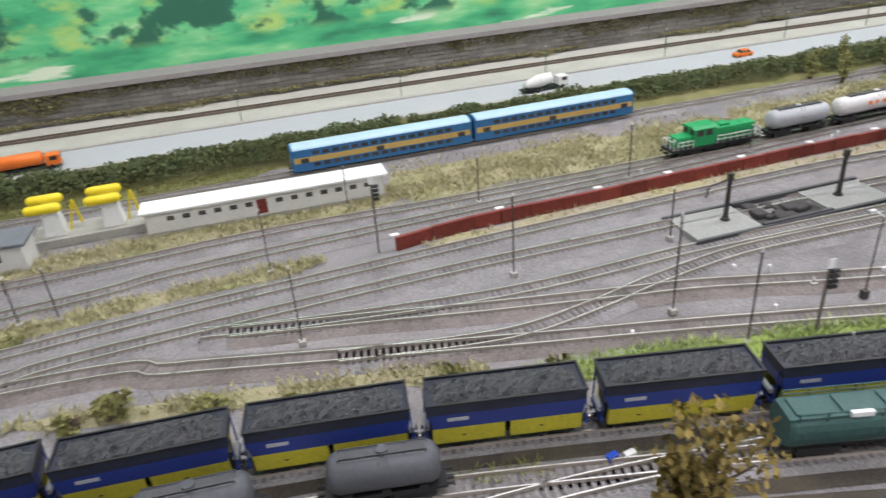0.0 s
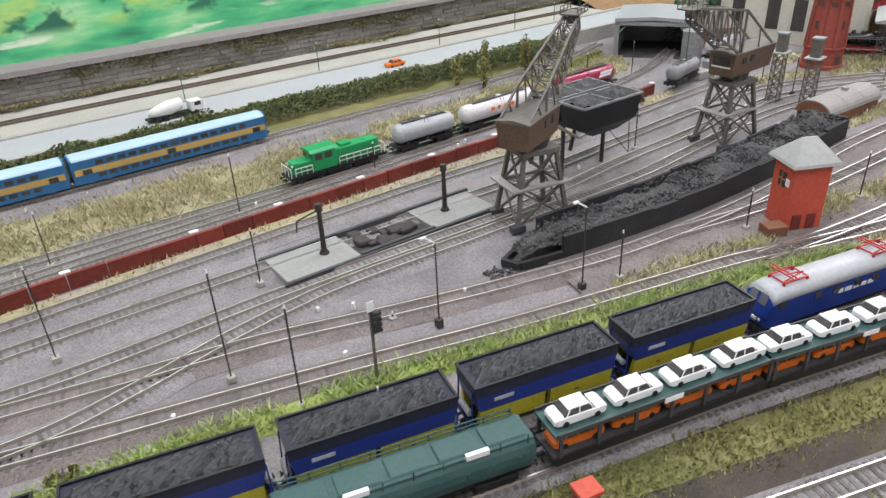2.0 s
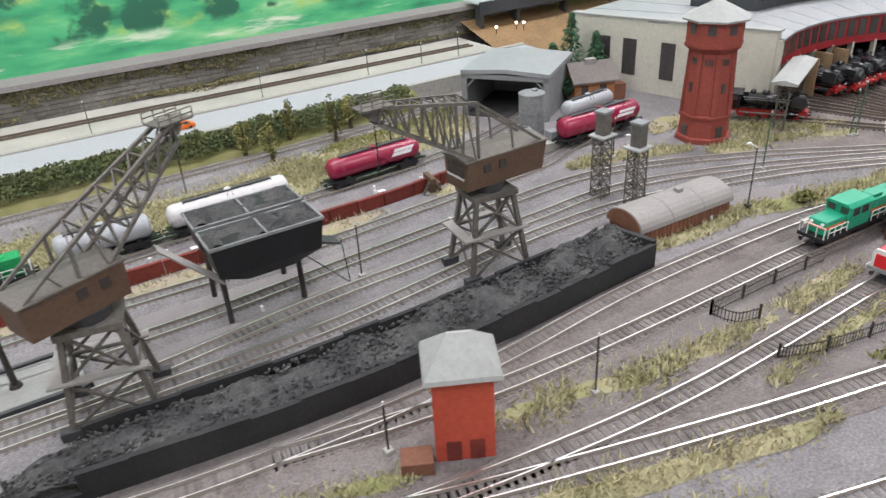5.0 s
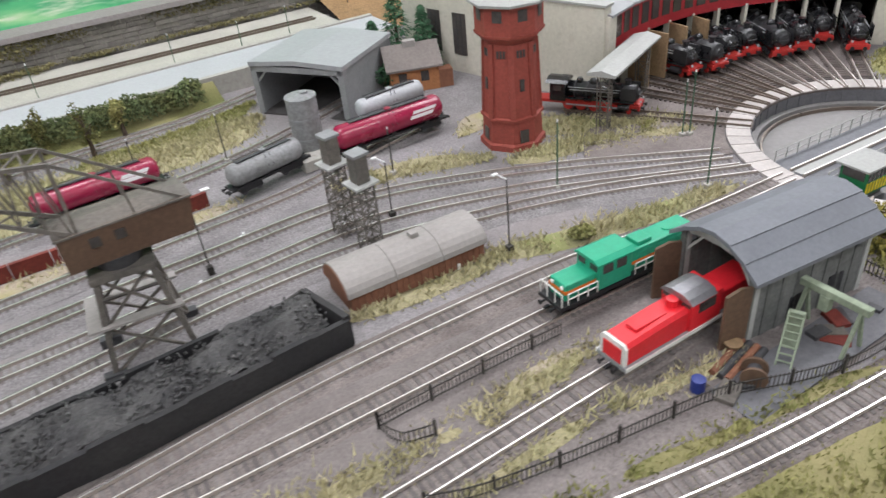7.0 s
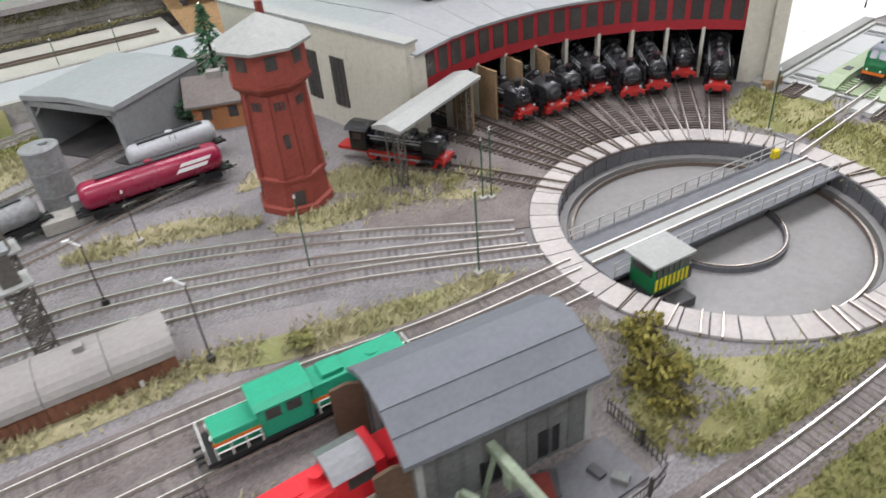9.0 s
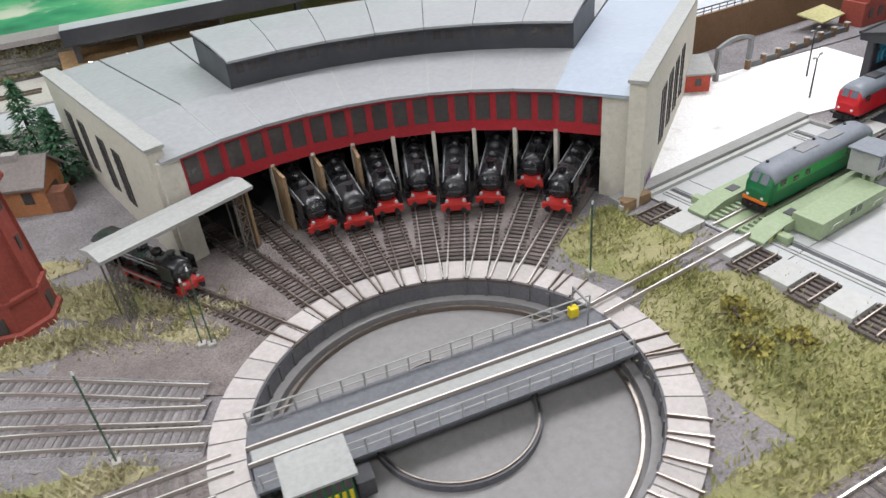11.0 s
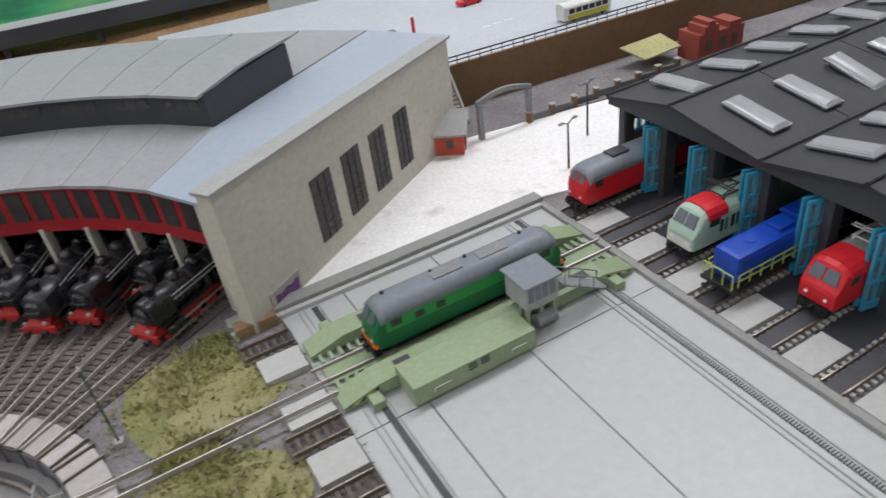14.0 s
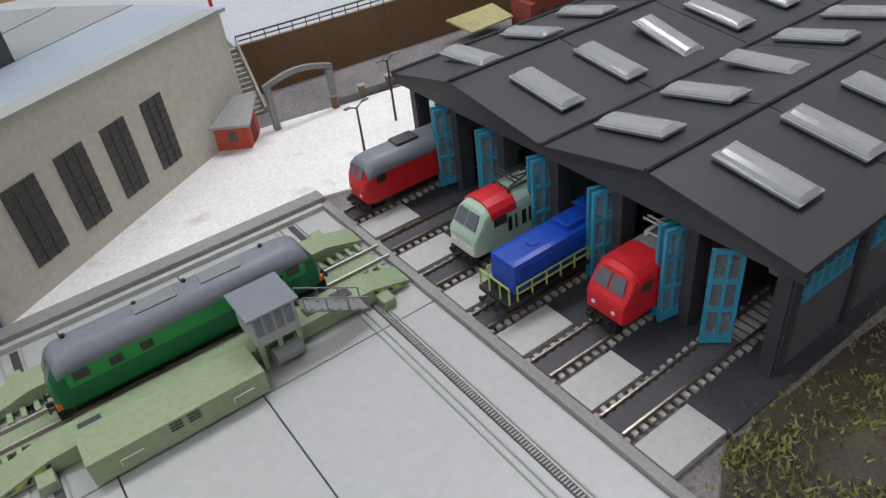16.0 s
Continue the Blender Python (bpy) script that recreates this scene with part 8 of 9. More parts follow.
part("wall_hatch", bx(-0.06, 0.0, -W - 0.003, -W + 0.001, 0.02, 0.10), M["black"], es)

# hoist frame, spool and clutter
gt = thing("hoist_gantry", 5.94, 0.845, 0, 90, "pale green timber hoist frame", "hoist")
for x0 in (-0.085, 0.075):
    part("gantry_leg", beam(beam(B(), (x0, -0.045, 0.0), (x0, 0.0, 0.15), 0.010), (x0, 0.045, 0.0), (x0, 0.0, 0.15), 0.010), M["hoistgreen"], gt)
part("gantry_beam", box(B(), -0.11, 0.095, -0.012, 0.012, 0.15, 0.172, 0.002), M["hoistgreen"], gt)
part("chain_hoist", box(B(), 0.0, 0.03, -0.014, 0.014, 0.10, 0.15, 0.003), M["hoistgreen"], gt)
ld = thing("lattice_ramp", 5.80, 0.86, 0, 25, "pale grey lattice ladder ramp", "ramp")
bm = B()
for s in (-1, 1):
    beam(bm, (-0.06, s * 0.02, 0.0), (0.03, s * 0.02, 0.14), 0.005)
    beam(bm, (0.045, s * 0.02, 0.0), (0.03, s * 0.02, 0.14), 0.005)
for k in range(8):
    beam(bm, (-0.06 + k * 0.0115, -0.02, k * 0.0178), (-0.06 + k * 0.0115, 0.02, k * 0.0178), 0.004)
part("ladder_frame", bm, M["hoistgreen"], ld)
part("ramp_board", bx(0.034, 0.050, -0.022, 0.022, 0.0, 0.13), M["hoistgreen"], ld)
for x0, y0 in ((5.64, 0.85),):
    sp = thing("cable_drum", x0, y0, 0, 35, "rusty brown cable drum lying on its rim", "cable drum", "cable drums")
    for d in (-0.022, 0.022):
        part("flange", shifted(spin(B(), [(d - 0.004, 0.001), (d - 0.004, 0.036), (d + 0.004, 0.036), (d + 0.004, 0.001)], 18), 0, 0, 0.036), M["cranebrown"], sp)
    part("core", shifted(spin(B(), [(-0.02, 0.02), (0.02, 0.02)], 14), 0, 0, 0.036), M["darkgrey"], sp)
fd = thing("cable_drum", 5.70, 0.965, 0, 0, "small wooden cable drum standing on its flange", "cable drum", "cable drums")
for z in (0.0, 0.030):
    part("flange", spin(B(), [(z, 0.001), (z, 0.026), (z + 0.005, 0.026), (z + 0.005, 0.001)], 16, "z"), M["wood"], fd)
part("core", spin(B(), [(0.004, 0.012), (0.031, 0.012)], 12, "z"), M["barnwood"], fd)
pp = thing("pipe_stack", 5.66, 0.915, 0, 12, "stack of dull brown pipes", "pipes")
for k in range(4):
    part("pipe", cyl(B(), (-0.08, -0.03 + k * 0.022, 0.012), (0.10, -0.03 + k * 0.022, 0.012), 0.011, seg=10), M["barnwood" if k % 2 else "darkgrey"], pp)
for k in range(9):
    x0, y0 = rng.uniform(5.55, 6.2), rng.uniform(0.76, 0.88)
    s = rng.uniform(0.012, 0.03)
    solid("scrap_plate", box(B(), -s * 1.6, s * 1.6, -s, s, 0.0, rng.uniform(0.008, 0.03), 0.002), M[rng.choice(["greywood", "redwall", "lattice", "darkgrey"])], "weathered scrap plate lying by the shed", "scrap", "", x0, y0, 0, rng.uniform(0, 180), "yard scrap")
# The dark colour of this strip stands for the shed's shadow on the ground.
solid("work_platform", box(B(), 5.52, 6.26, 0.745, 0.90, -0.004, 0.006, 0.001), M["ttwall"], "strip of ground beside the shed, coloured dark for the shadow on it", "pavement", "structure")
br_ = thing("barrel", 5.50, 0.92, 0, 0, "dull blue-grey steel barrel by the fence", "barrel")
part("drum", spin(B(), [(0.0, 0.020), (0.045, 0.020)], 16, "z"), M["hopblue"], br_)

# fences of thin bars
def bar_fence(pts, label, h=0.055, step=0.012, colour="pole"):
    e = thing("bar_fence", 0, 0, 0, 0, label, "fence", "bar fences")
    ln_ = smooth_line(pts, step)
    vs, fs = [], []
    for i, q in enumerate(ln_):
        s = side_of(ln_, i)
        d = Vector((s.y, -s.x, 0))
        if i % 14 == 0:
            part("fence_post", shifted(box(B(), -0.0035, 0.0035, -0.0035, 0.0035, -0.004, h * 1.2), q.x, q.y, 0), M[colour], e)
        b0 = len(vs)
        for zz in (0.0, h):
            for o in (-0.0016, 0.0016):
                vs.append((q.x + d.x * o, q.y + d.y * o, zz))
        fs.append((b0, b0 + 1, b0 + 3, b0 + 2))
    cloud("fence_grille", vs, fs, M[colour], e)
    for z in (h * 0.2, h * 0.85):
        part("fence_rail", tube_strip(B(), ln_[::4] + [ln_[-1]], 0, 0.0015, z, z + 0.003), M[colour], e)
    return e
bar_fence([(4.73, 1.335), (4.9, 1.335), (5.15, 1.33), (5.36, 1.32)], "dark thin-barred fence between the tracks")
bar_fence([(4.70, 1.046), (4.83, 0.99), (5.08, 0.935), (5.30, 0.90), (5.52, 0.86), (5.75, 0.765), (5.95, 0.715), (6.27, 0.715), (6.31, 0.80), (6.32, 0.95)], "dark thin-barred fence round the shed yard")
bar_fence([(4.73, 1.335), (4.75, 1.25), (4.84, 1.22)], "short dark fence return by the track")

# masts and lamps
def mast(x, y, h, kind="mast", colour="pole", rz=0):
    if kind == "lamp":
        e = thing("yard_lamp", x, y, 0, rz, "tall thin yard lamp with a white arm", "lamp post", "yard lamps")
        part("post", cyl(B(), (0, 0, -0.004), (0, 0, h), 0.0032, 0.0024, 8), M[colour], e)
        part("foot", box(B(), -0.012, 0.012, -0.012, 0.012, -0.004, 0.03, 0.002), M[colour], e)
        part("lamp_arm", cyl(B(), (0, 0, h), (-0.03, 0.02, h + 0.022), 0.0035, seg=6), M["sign"], e)
        part("lamp_head", box(B(), -0.046, -0.022, 0.014, 0.026, h + 0.018, h + 0.025, 0.002), M["sign"], e)
    elif kind == "signal":
        e = thing("light_signal", x, y, 0, rz, "dark railway signal mast with stepped lamps", "signal", "signals")
        part("post", beam(B(), (0, 0, -0.004), (0, 0, h), 0.008), M["lattice"], e)
        for k in range(4):
            part("signal_lamp", cyl(B(), (0.0, -0.008, h - 0.02 - k * 0.02), (0.028, -0.012, h - 0.02 - k * 0.02), 0.008, seg=8), M["black"], e)
        part("signal_plate", bx(-0.012, 0.012, -0.006, -0.003, h - 0.01, h + 0.025), M["sign"], e)
    else:
        e = thing("catenary_mast", x, y, 0, rz, "slim dark catenary mast", "mast", "catenary masts")
        part("post", beam(B(), (0, 0, -0.004), (0, 0, h), 0.0048), M[colour], e)
        part("foot", box(B(), -0.013, 0.013, -0.013, 0.013, -0.004, 0.018, 0.003), M["concrete"], e)
        part("insulator", cyl(B(), (0, 0, h), (0, 0, h + 0.012), 0.004, 0.0025, 6), M["sign"], e)
    return e
for x, y, h, k in ((0.94, 2.33, 0.36, "mast"), (1.37, 1.85, 0.40, "mast"), (1.49, 1.59, 0.36, "mast"), (1.68, 2.34, 0.24, "mast"), (2.06, 1.67, 0.33, "lamp"), (1.73, 1.545, 0.28, "signal"), (2.61, 1.52, 0.34, "lamp"),
                   (2.77, 1.48, 0.2, "mast"), (3.48, 1.41, 0.18, "mast"), (3.85, 2.33, 0.24, "mast"), (4.12, 1.26, 0.22, "mast"), (4.59, 2.40, 0.26, "lamp"), (5.31, 2.29, 0.25, "lamp"), (5.52, 1.79, 0.30, "lamp"),
                   (-0.01, 2.77, 0.30, "mast"), (0.05, 2.19, 0.32, "mast"), (0.47, 2.77, 0.34, "signal"), (1.86, 2.99, 0.3, "mast"), (-0.85, 2.73, 0.24, "mast"), (-1.0, 2.75, 0.22, "mast"), (1.05, 3.05, 0.25, "mast"),
                   (0.43, 3.3, 0.22, "mast"), (1.60, 1.30, 0.2, "mast"), (1.95, 1.80, 0.03, "mast"), (2.62, 3.02, 0.16, "mast"), (4.55, 3.36, 0.22, "mast"), (4.95, 3.3, 0.24, "mast"), (5.5, 2.62, 0.22, "mast")):
    mast(x, y, h, k)
for x, y, h in ((5.95, 2.03, 0.30), (6.40, 1.645, 0.33), (6.72, 2.015, 0.30), (7.965, 1.70, 0.28), (6.69, 2.03, 0.26), (5.11, 4.75, 0.28), (4.3, 4.75, 0.3), (3.2, 4.75, 0.3), (2.2, 4.75, 0.3), (1.1, 4.75, 0.28), (0.0, 4.75, 0.3), (5.9, 4.75, 0.28), (5.55, 4.72, 0.26)):
    mast(x, y, h, "mast", "greenpole")
# small white figures of point levers and marker boards
for i in range(26):
    x = rng.uniform(0.6, 5.6)
    y = rng.choice([2.32, 2.56, 1.82, 2.86, 1.75, 2.0, 3.05]) + rng.uniform(-0.05, 0.05)
    solid("point_lever", box(B(), -0.008, 0.008, -0.006, 0.006, -0.002, rng.uniform(0.012, 0.03), 0.003), M["sign"], "small white point lever box beside the track", "point lever", "", x, y, 0, rng.uniform(0, 90), "point levers")

# ---- west end ----
wb = thing("white_platform_building", 0.06, 3.42, 0, -1.5, "long low white station building with small windows", "building")
part("wall", box(B(), -0.60, 0.58, -0.06, 0.06, -0.005, 0.125, 0.002), M["offwhite"], wb)
part("roof", box(B(), -0.62, 0.60, -0.08, 0.075, 0.125, 0.138, 0.003), M["white"], wb)
for k in range(14):
    if k != 6:
        part("window", bx(-0.50 + k * 0.075, -0.465 + k * 0.075, -0.0625, -0.0595, 0.075, 0.098), M["mesh"], wb)
part("door", bx(-0.07, -0.02, -0.063, -0.0595, 0.03, 0.105), M["redwall"], wb, "dark red door")
part("plinth", bx(-0.61, 0.59, -0.065, -0.06, -0.005, 0.02), M["concrete"], wb)
pf = thing("loading_platform", -0.80, 3.55, 0, 0, "low grey loading platform", "platform", kind="structure")
part("platform_slab", box(B(), -0.28, 0.27, -0.08, 0.12, -0.005, 0.04, 0.003), M["concrete"], pf)
for x0 in (-0.97, -0.70):
    tk = thing("yellow_tank", x0, 3.55, 0.04, 0, "white tank stand with two yellow cylinders on top", "tank", "yellow tanks")
    part("stand", loft(B(), [[(-0.05, -0.04, 0.0), (0.05, -0.04, 0.0), (0.05, 0.04, 0.0), (-0.05, 0.04, 0.0)], [(-0.032, -0.03, 0.14), (0.032, -0.03, 0.14), (0.032, 0.03, 0.14), (-0.032, 0.03, 0.14)]]), M["white"], tk)
    for y0, zc in ((-0.045, 0.15), (0.045, 0.165)):
        part("cylinder", shifted(spin(B(), [(-0.085, 0.001), (-0.08, 0.016), (-0.065, 0.024), (0.065, 0.024), (0.08, 0.016), (0.085, 0.001)], 16), -0.02, y0, zc), M["yellow"], tk, smooth=True)
    part("yellow_strut", beam(beam(B(), (0.06, 0.02, 0.0), (0.10, 0.02, 0.15), 0.01), (0.10, 0.02, 0.15), (0.12, 0.02, 0.03), 0.012), M["yellow"], tk)
gh = thing("grey_house", -1.25, 3.36, 0, -4, "small grey signal building beside the track", "house")
part("house_wall", box(B(), -0.22, 0.20, -0.08, 0.08, -0.005, 0.13, 0.002), M["offwhite"], gh)
part("roof", box(B(), -0.24, 0.22, -0.10, 0.10, 0.13, 0.145, 0.003), M["slate"], gh)
part("window", bx(0.03, 0.10, -0.0825, -0.0795, 0.06, 0.10), M["darkglass"], gh)
part("door", bx(-0.06, -0.01, -0.0825, -0.0795, 0.0, 0.09), M["mesh"], gh)

def truck(x, y, z, rz, col, label, cargo="tank"):
    e = thing("truck", x, y, z, rz, label, "truck", "road vehicles")
    part("chassis", bx(-0.18, 0.17, -0.03, 0.03, 0.018, 0.028), M["black"], e)
    cb = part("cab", box(B(), 0.09, 0.17, -0.038, 0.038, 0.022, 0.085, 0.006), M[col], e)
    part("windscreen", bx(0.1685, 0.1715, -0.032, 0.032, 0.055, 0.078), M["darkglass"], cb)
    for s in (-1, 1):
        part("side_window", bx(0.115, 0.155, min(s * 0.0375, s * 0.039), max(s * 0.0375, s * 0.039), 0.055, 0.078), M["darkglass"], cb)
        for xx in (-0.12, -0.07, 0.12):
            part("wheel", cyl(B(), (xx, s * 0.026, 0.016), (xx, s * 0.038, 0.016), 0.016, seg=12), M["black"], e)
    if cargo == "tank":
        part("tank", shifted(spin(B(), [(-0.18, 0.001), (-0.175, 0.03), (-0.165, 0.040), (0.07, 0.040), (0.08, 0.03), (0.082, 0.001)], 16), 0, 0, 0.070), M[col], e, smooth=True)
    elif cargo == "mixer":
        part("mixer_drum", shifted(spin(B(), [(-0.16, 0.018), (-0.13, 0.030), (-0.04, 0.045), (0.05, 0.034), (0.06, 0.001)], 16), 0, 0, 0.075, 0, -8), M["offwhite"], e, smooth=True)
    return e
truck(-1.22, 4.40, ROADZ, 4, "orange", "orange tank lorry on the road")
truck(2.03, 4.40, ROADZ, 5, "offwhite", "white concrete mixer lorry on the road", "mixer")
oc = toy_car("toy_car", None, "orange", "orange car parked on the pale road")
oc.matrix_basis = pose(3.68 * K, 4.46 * K, ROADZ * K, 0, 0, 2)
tagged(oc, group="road vehicles")

# ---- east background ----
rs = thing("red_shed", 9.385, 2.82, 0, -28, "small red brick shed with grey roof and chimney", "shed")
rs.matrix_basis = rs.matrix_basis @ Matrix.Scale(1.25, 4)
part("shed_wall", box(B(), -0.07, 0.07, -0.055, 0.055, -0.004, 0.085, 0.001), M["hutred"], rs)
part("shed_roof", loft(B(), [[(-0.085, -0.07, 0.078), (0.085, -0.07, 0.078), (0.085, 0.07, 0.115), (-0.085, 0.07, 0.115)], [(-0.085, -0.07, 0.086), (0.085, -0.07, 0.086), (0.085, 0.07, 0.123), (-0.085, 0.07, 0.123)]]), M["roofgrey"], rs)
part("chimney", box(B(), -0.045, -0.015, 0.02, 0.05, 0.08, 0.19, 0.002), M["redwall"], rs)
part("shed_window", bx(0.01, 0.035, -0.0575, -0.0545, 0.03, 0.06), M["darkglass"], rs)
part("shed_door", bx(0.0695, 0.0725, -0.02, 0.02, 0.0, 0.065), M["redwall"], rs)
for x0, y0, h in ((9.74, 2.36, 0.20), (9.955, 2.57, 0.24)):
    e = thing("street_lamp", x0, y0, 0, 20, "black street lamp with two arms", "lamp post", "street lamps")
    part("post", cyl(B(), (0, 0, -0.004), (0, 0, h), 0.005, 0.0035, 8), M["pole"], e)
    for s in (-1, 1):
        part("lamp_arm", cyl(B(), (0, 0, h), (s * 0.03, 0, h + 0.014), 0.0025, seg=6), M["pole"], e)
        part("lamp_head", box(B(), min(s * 0.028, s * 0.052), max(s * 0.028, s * 0.052), -0.006, 0.006, h + 0.011, h + 0.018, 0.002), M["grey"], e)
wf = thing("yard_fence", 0, 0, 0, 0, "wire fence with small brick pillars", "fence")
for k in range(8):
    x0 = 9.81 + k * 0.129
    y0 = 2.838 + k * 0.017
    pl_ = part("brick_pillar", box(B(), x0 - 0.011, x0 + 0.011, y0 - 0.011, y0 + 0.011, -0.004, 0.055, 0.002), M["brown"], wf)
    part("pillar_cap", box(B(), x0 - 0.014, x0 + 0.014, y0 - 0.014, y0 + 0.014, 0.055, 0.060, 0.001), M["concrete"], pl_)
    if k < 7:
        part("fence_panel", bx(x0 + 0.012, x0 + 0.116, y0 + 0.006, y0 + 0.010, 0.0, 0.035), M["greywood"], wf)
ga = thing("gate_arch", 9.685, 2.825, 0, 7, "grey arched gate with mesh wings", "gate")
for x0 in (-0.13, 0.13):
    part("gate_post", box(B(), x0 - 0.012, x0 + 0.012, -0.012, 0.012, -0.004, 0.17, 0.002), M["grey"], ga)
part("arch", loft(B(), [[(-0.145 + 0.29 * i / 8, -0.008, 0.165 + 0.03 * math.sin(math.pi * i / 8)), (-0.145 + 0.29 * i / 8, 0.008, 0.165 + 0.03 * math.sin(math.pi * i / 8)), (-0.145 + 0.29 * i / 8, 0.008, 0.185 + 0.03 * math.sin(math.pi * i / 8)), (-0.145 + 0.29 * i / 8, -0.008, 0.185 + 0.03 * math.sin(math.pi * i / 8))] for i in range(9)]), M["grey"], ga)
st = thing("stairs", 9.52, 2.985, 0, 3, "concrete stairs up to the street", "stairs", kind="structure")
st.matrix_basis = st.matrix_basis @ Matrix.Diagonal((0.7, 0.55, 1, 1))
for k in range(14):
    part("step", bx(-0.06, 0.06, k * 0.026, k * 0.026 + 0.03, -0.004, 0.016 * (k + 1)), M["concrete"], st)
for s in (-1, 1):
    part("stair_wall", loft(B(), [[(s * 0.07 - 0.008, 0.0, 0.0), (s * 0.07 + 0.008, 0.0, 0.0), (s * 0.07 + 0.008, 0.0, 0.03), (s * 0.07 - 0.008, 0.0, 0.03)], [(s * 0.07 - 0.008, 0.36, 0.0), (s * 0.07 + 0.008, 0.36, 0.0), (s * 0.07 + 0.008, 0.36, 0.25), (s * 0.07 - 0.008, 0.36, 0.25)]]), M["concrete"], st)
bb = thing("brick_gatehouse", 11.0, 3.10, 0, 0, "red brick gatehouse with stepped gable", "building")
bb.matrix_basis = pose(10.96 * K, 3.03 * K, 0, 0, 0, 3) @ Matrix.Scale(0.85, 4)
part("wall", box(B(), -0.16, 0.18, -0.09, 0.09, -0.004, 0.17, 0.002), M["redbrick"], bb)
part("stepped_gable", box(box(B(), -0.13, -0.02, -0.094, 0.05, 0.17, 0.215), -0.10, -0.05, -0.0935, 0.045, 0.215, 0.24), M["redbrick"], bb)
part("gable_mate", box(B(), 0.06, 0.15, -0.093, 0.05, 0.17, 0.205), M["redbrick"], bb)
for x0 in (-0.10, 0.0, 0.09):
    part("arched_window", bx(x0, x0 + 0.04, -0.0945, -0.0915 + 0.0005, 0.06, 0.13), M["mesh"], bb)
aw = solid("awning", loft(B(), [[(10.55, 3.0, 0.07), (10.80, 3.05, 0.07), (10.80, 3.05, 0.078), (10.55, 3.0, 0.078)], [(10.50, 3.15, 0.10), (10.78, 3.20, 0.10), (10.78, 3.20, 0.108), (10.50, 3.15, 0.108)]]), mat("faded_awning", (0.45, 0.42, 0.20), 0.8), "pale yellow awning of a stall", "awning")
for x0, y0, L, c, lb, ct in ((10.45, 3.42, 0.30, "offwhite", "cream and yellow bus on the street", "bus"),):
    e = thing("bus", x0, y0, 0.22, 5, lb, ct, "road vehicles")
    bd_ = part("body", loft(B(), [body_ring(xx, ww, 0.012, 0.075, 0.092) for xx, ww in ((-L / 2, 0.036), (-L / 2 + 0.02, 0.042), (L / 2 - 0.02, 0.042), (L / 2, 0.036))]), M[c], e)
    for s in (-1, 1):
        part("lower_side", bx(-L / 2 + 0.02, L / 2 - 0.02, min(s * 0.042, s * 0.0432), max(s * 0.042, s * 0.0432), 0.014, 0.038), M["hopyellow"], bd_)
        for k in range(6):
            part("bus_window", bx(-L / 2 + 0.03 + k * 0.042, -L / 2 + 0.064 + k * 0.042, min(s * 0.042, s * 0.0436), max(s * 0.042, s * 0.0436), 0.046, 0.070), M["darkglass"], bd_)
        for xx in (-0.09, 0.09):
            part("wheel", cyl(B(), (xx, s * 0.03, 0.014), (xx, s * 0.042, 0.014), 0.014, seg=12), M["black"], e)
rc = toy_car("toy_car", None, "red", "red car driving on the street")
rc.matrix_basis = pose(10.07 * K, 4.08 * K, 0.22 * K, 0, 0, 8)
tagged(rc, group="road vehicles")
mk = thing("road_marking", 0, 0, 0, 0, "white arrow marking painted on the street", "road marking", kind="structure")
for k in range(3):
    part("mark_bar", bx(9.95 + k * 0.07, 10.0 + k * 0.07, 3.62 + k * 0.012, 3.632 + k * 0.012, 0.2195, 0.2215), M["sign"], mk)
pm = thing("post", 9.58, 3.68, 0.22, 0, "slim red warning post at the street", "post")
part("shaft", cyl(B(), (0, 0, -0.003), (0, 0, 0.125), 0.009, seg=10), M["red2"], pm)
part("cap", spin(B(), [(0.125, 0.009), (0.131, 0.006), (0.133, 0.001)], 10, "z"), M["sign"], pm)

# viaduct at the back
vd = thing("viaduct", 0, 0, 0, 0, "dark steel road viaduct on slim piers", "viaduct", kind="structure")
part("deck", box(B(), 6.40, 9.4, 5.18, 5.42, 0.36, 0.375, 0.002), M["asphalt"], vd)
part("side_girder", box(B(), 6.40, 9.4, 5.16, 5.18, 0.28, 0.385, 0.002), M["anthracite"], vd)
for x0 in (6.46, 6.85, 7.4, 7.95, 8.5):
    part("pier", box(B(), x0 - 0.018, x0 + 0.018, 5.22, 5.30, -0.005, 0.36, 0.002), M["darkgrey"], vd)
bm = ribbon(B(), smooth_line([(6.35, 5.0), (7.2, 5.02), (8.2, 4.9), (9.0, 4.8)], 0.1), (0.6, 0.35, 0.1, -0.2, -0.4), (0.26, 0.2, 0.12, 0.03, -0.01))
solid("earth_bank", bm, mat("ochre_earth", (0.30, 0.185, 0.09), 0.9, 0, 0.3, 10, 200, 0.5, (0.17, 0.115, 0.06)), "ochre earth bank under the viaduct", "bank", "structure")
for x0, y0 in ((6.52, 5.10), (6.75, 5.12), (6.80, 5.08)):
    lp = thing("work_lamp", x0, y0, 0.12, 0, "small glowing work lamp", "lamp", "work lamps")
    part("lamp_stand", cyl(B(), (0, 0, -0.1), (0, 0, 0.05), 0.004, seg=6), M["pole"], lp)
    part("lamp_bulb", spin(B(), [(0.045, 0.001), (0.05, 0.012), (0.062, 0.012), (0.067, 0.001)], 10, "z"), M["spark"], lp)

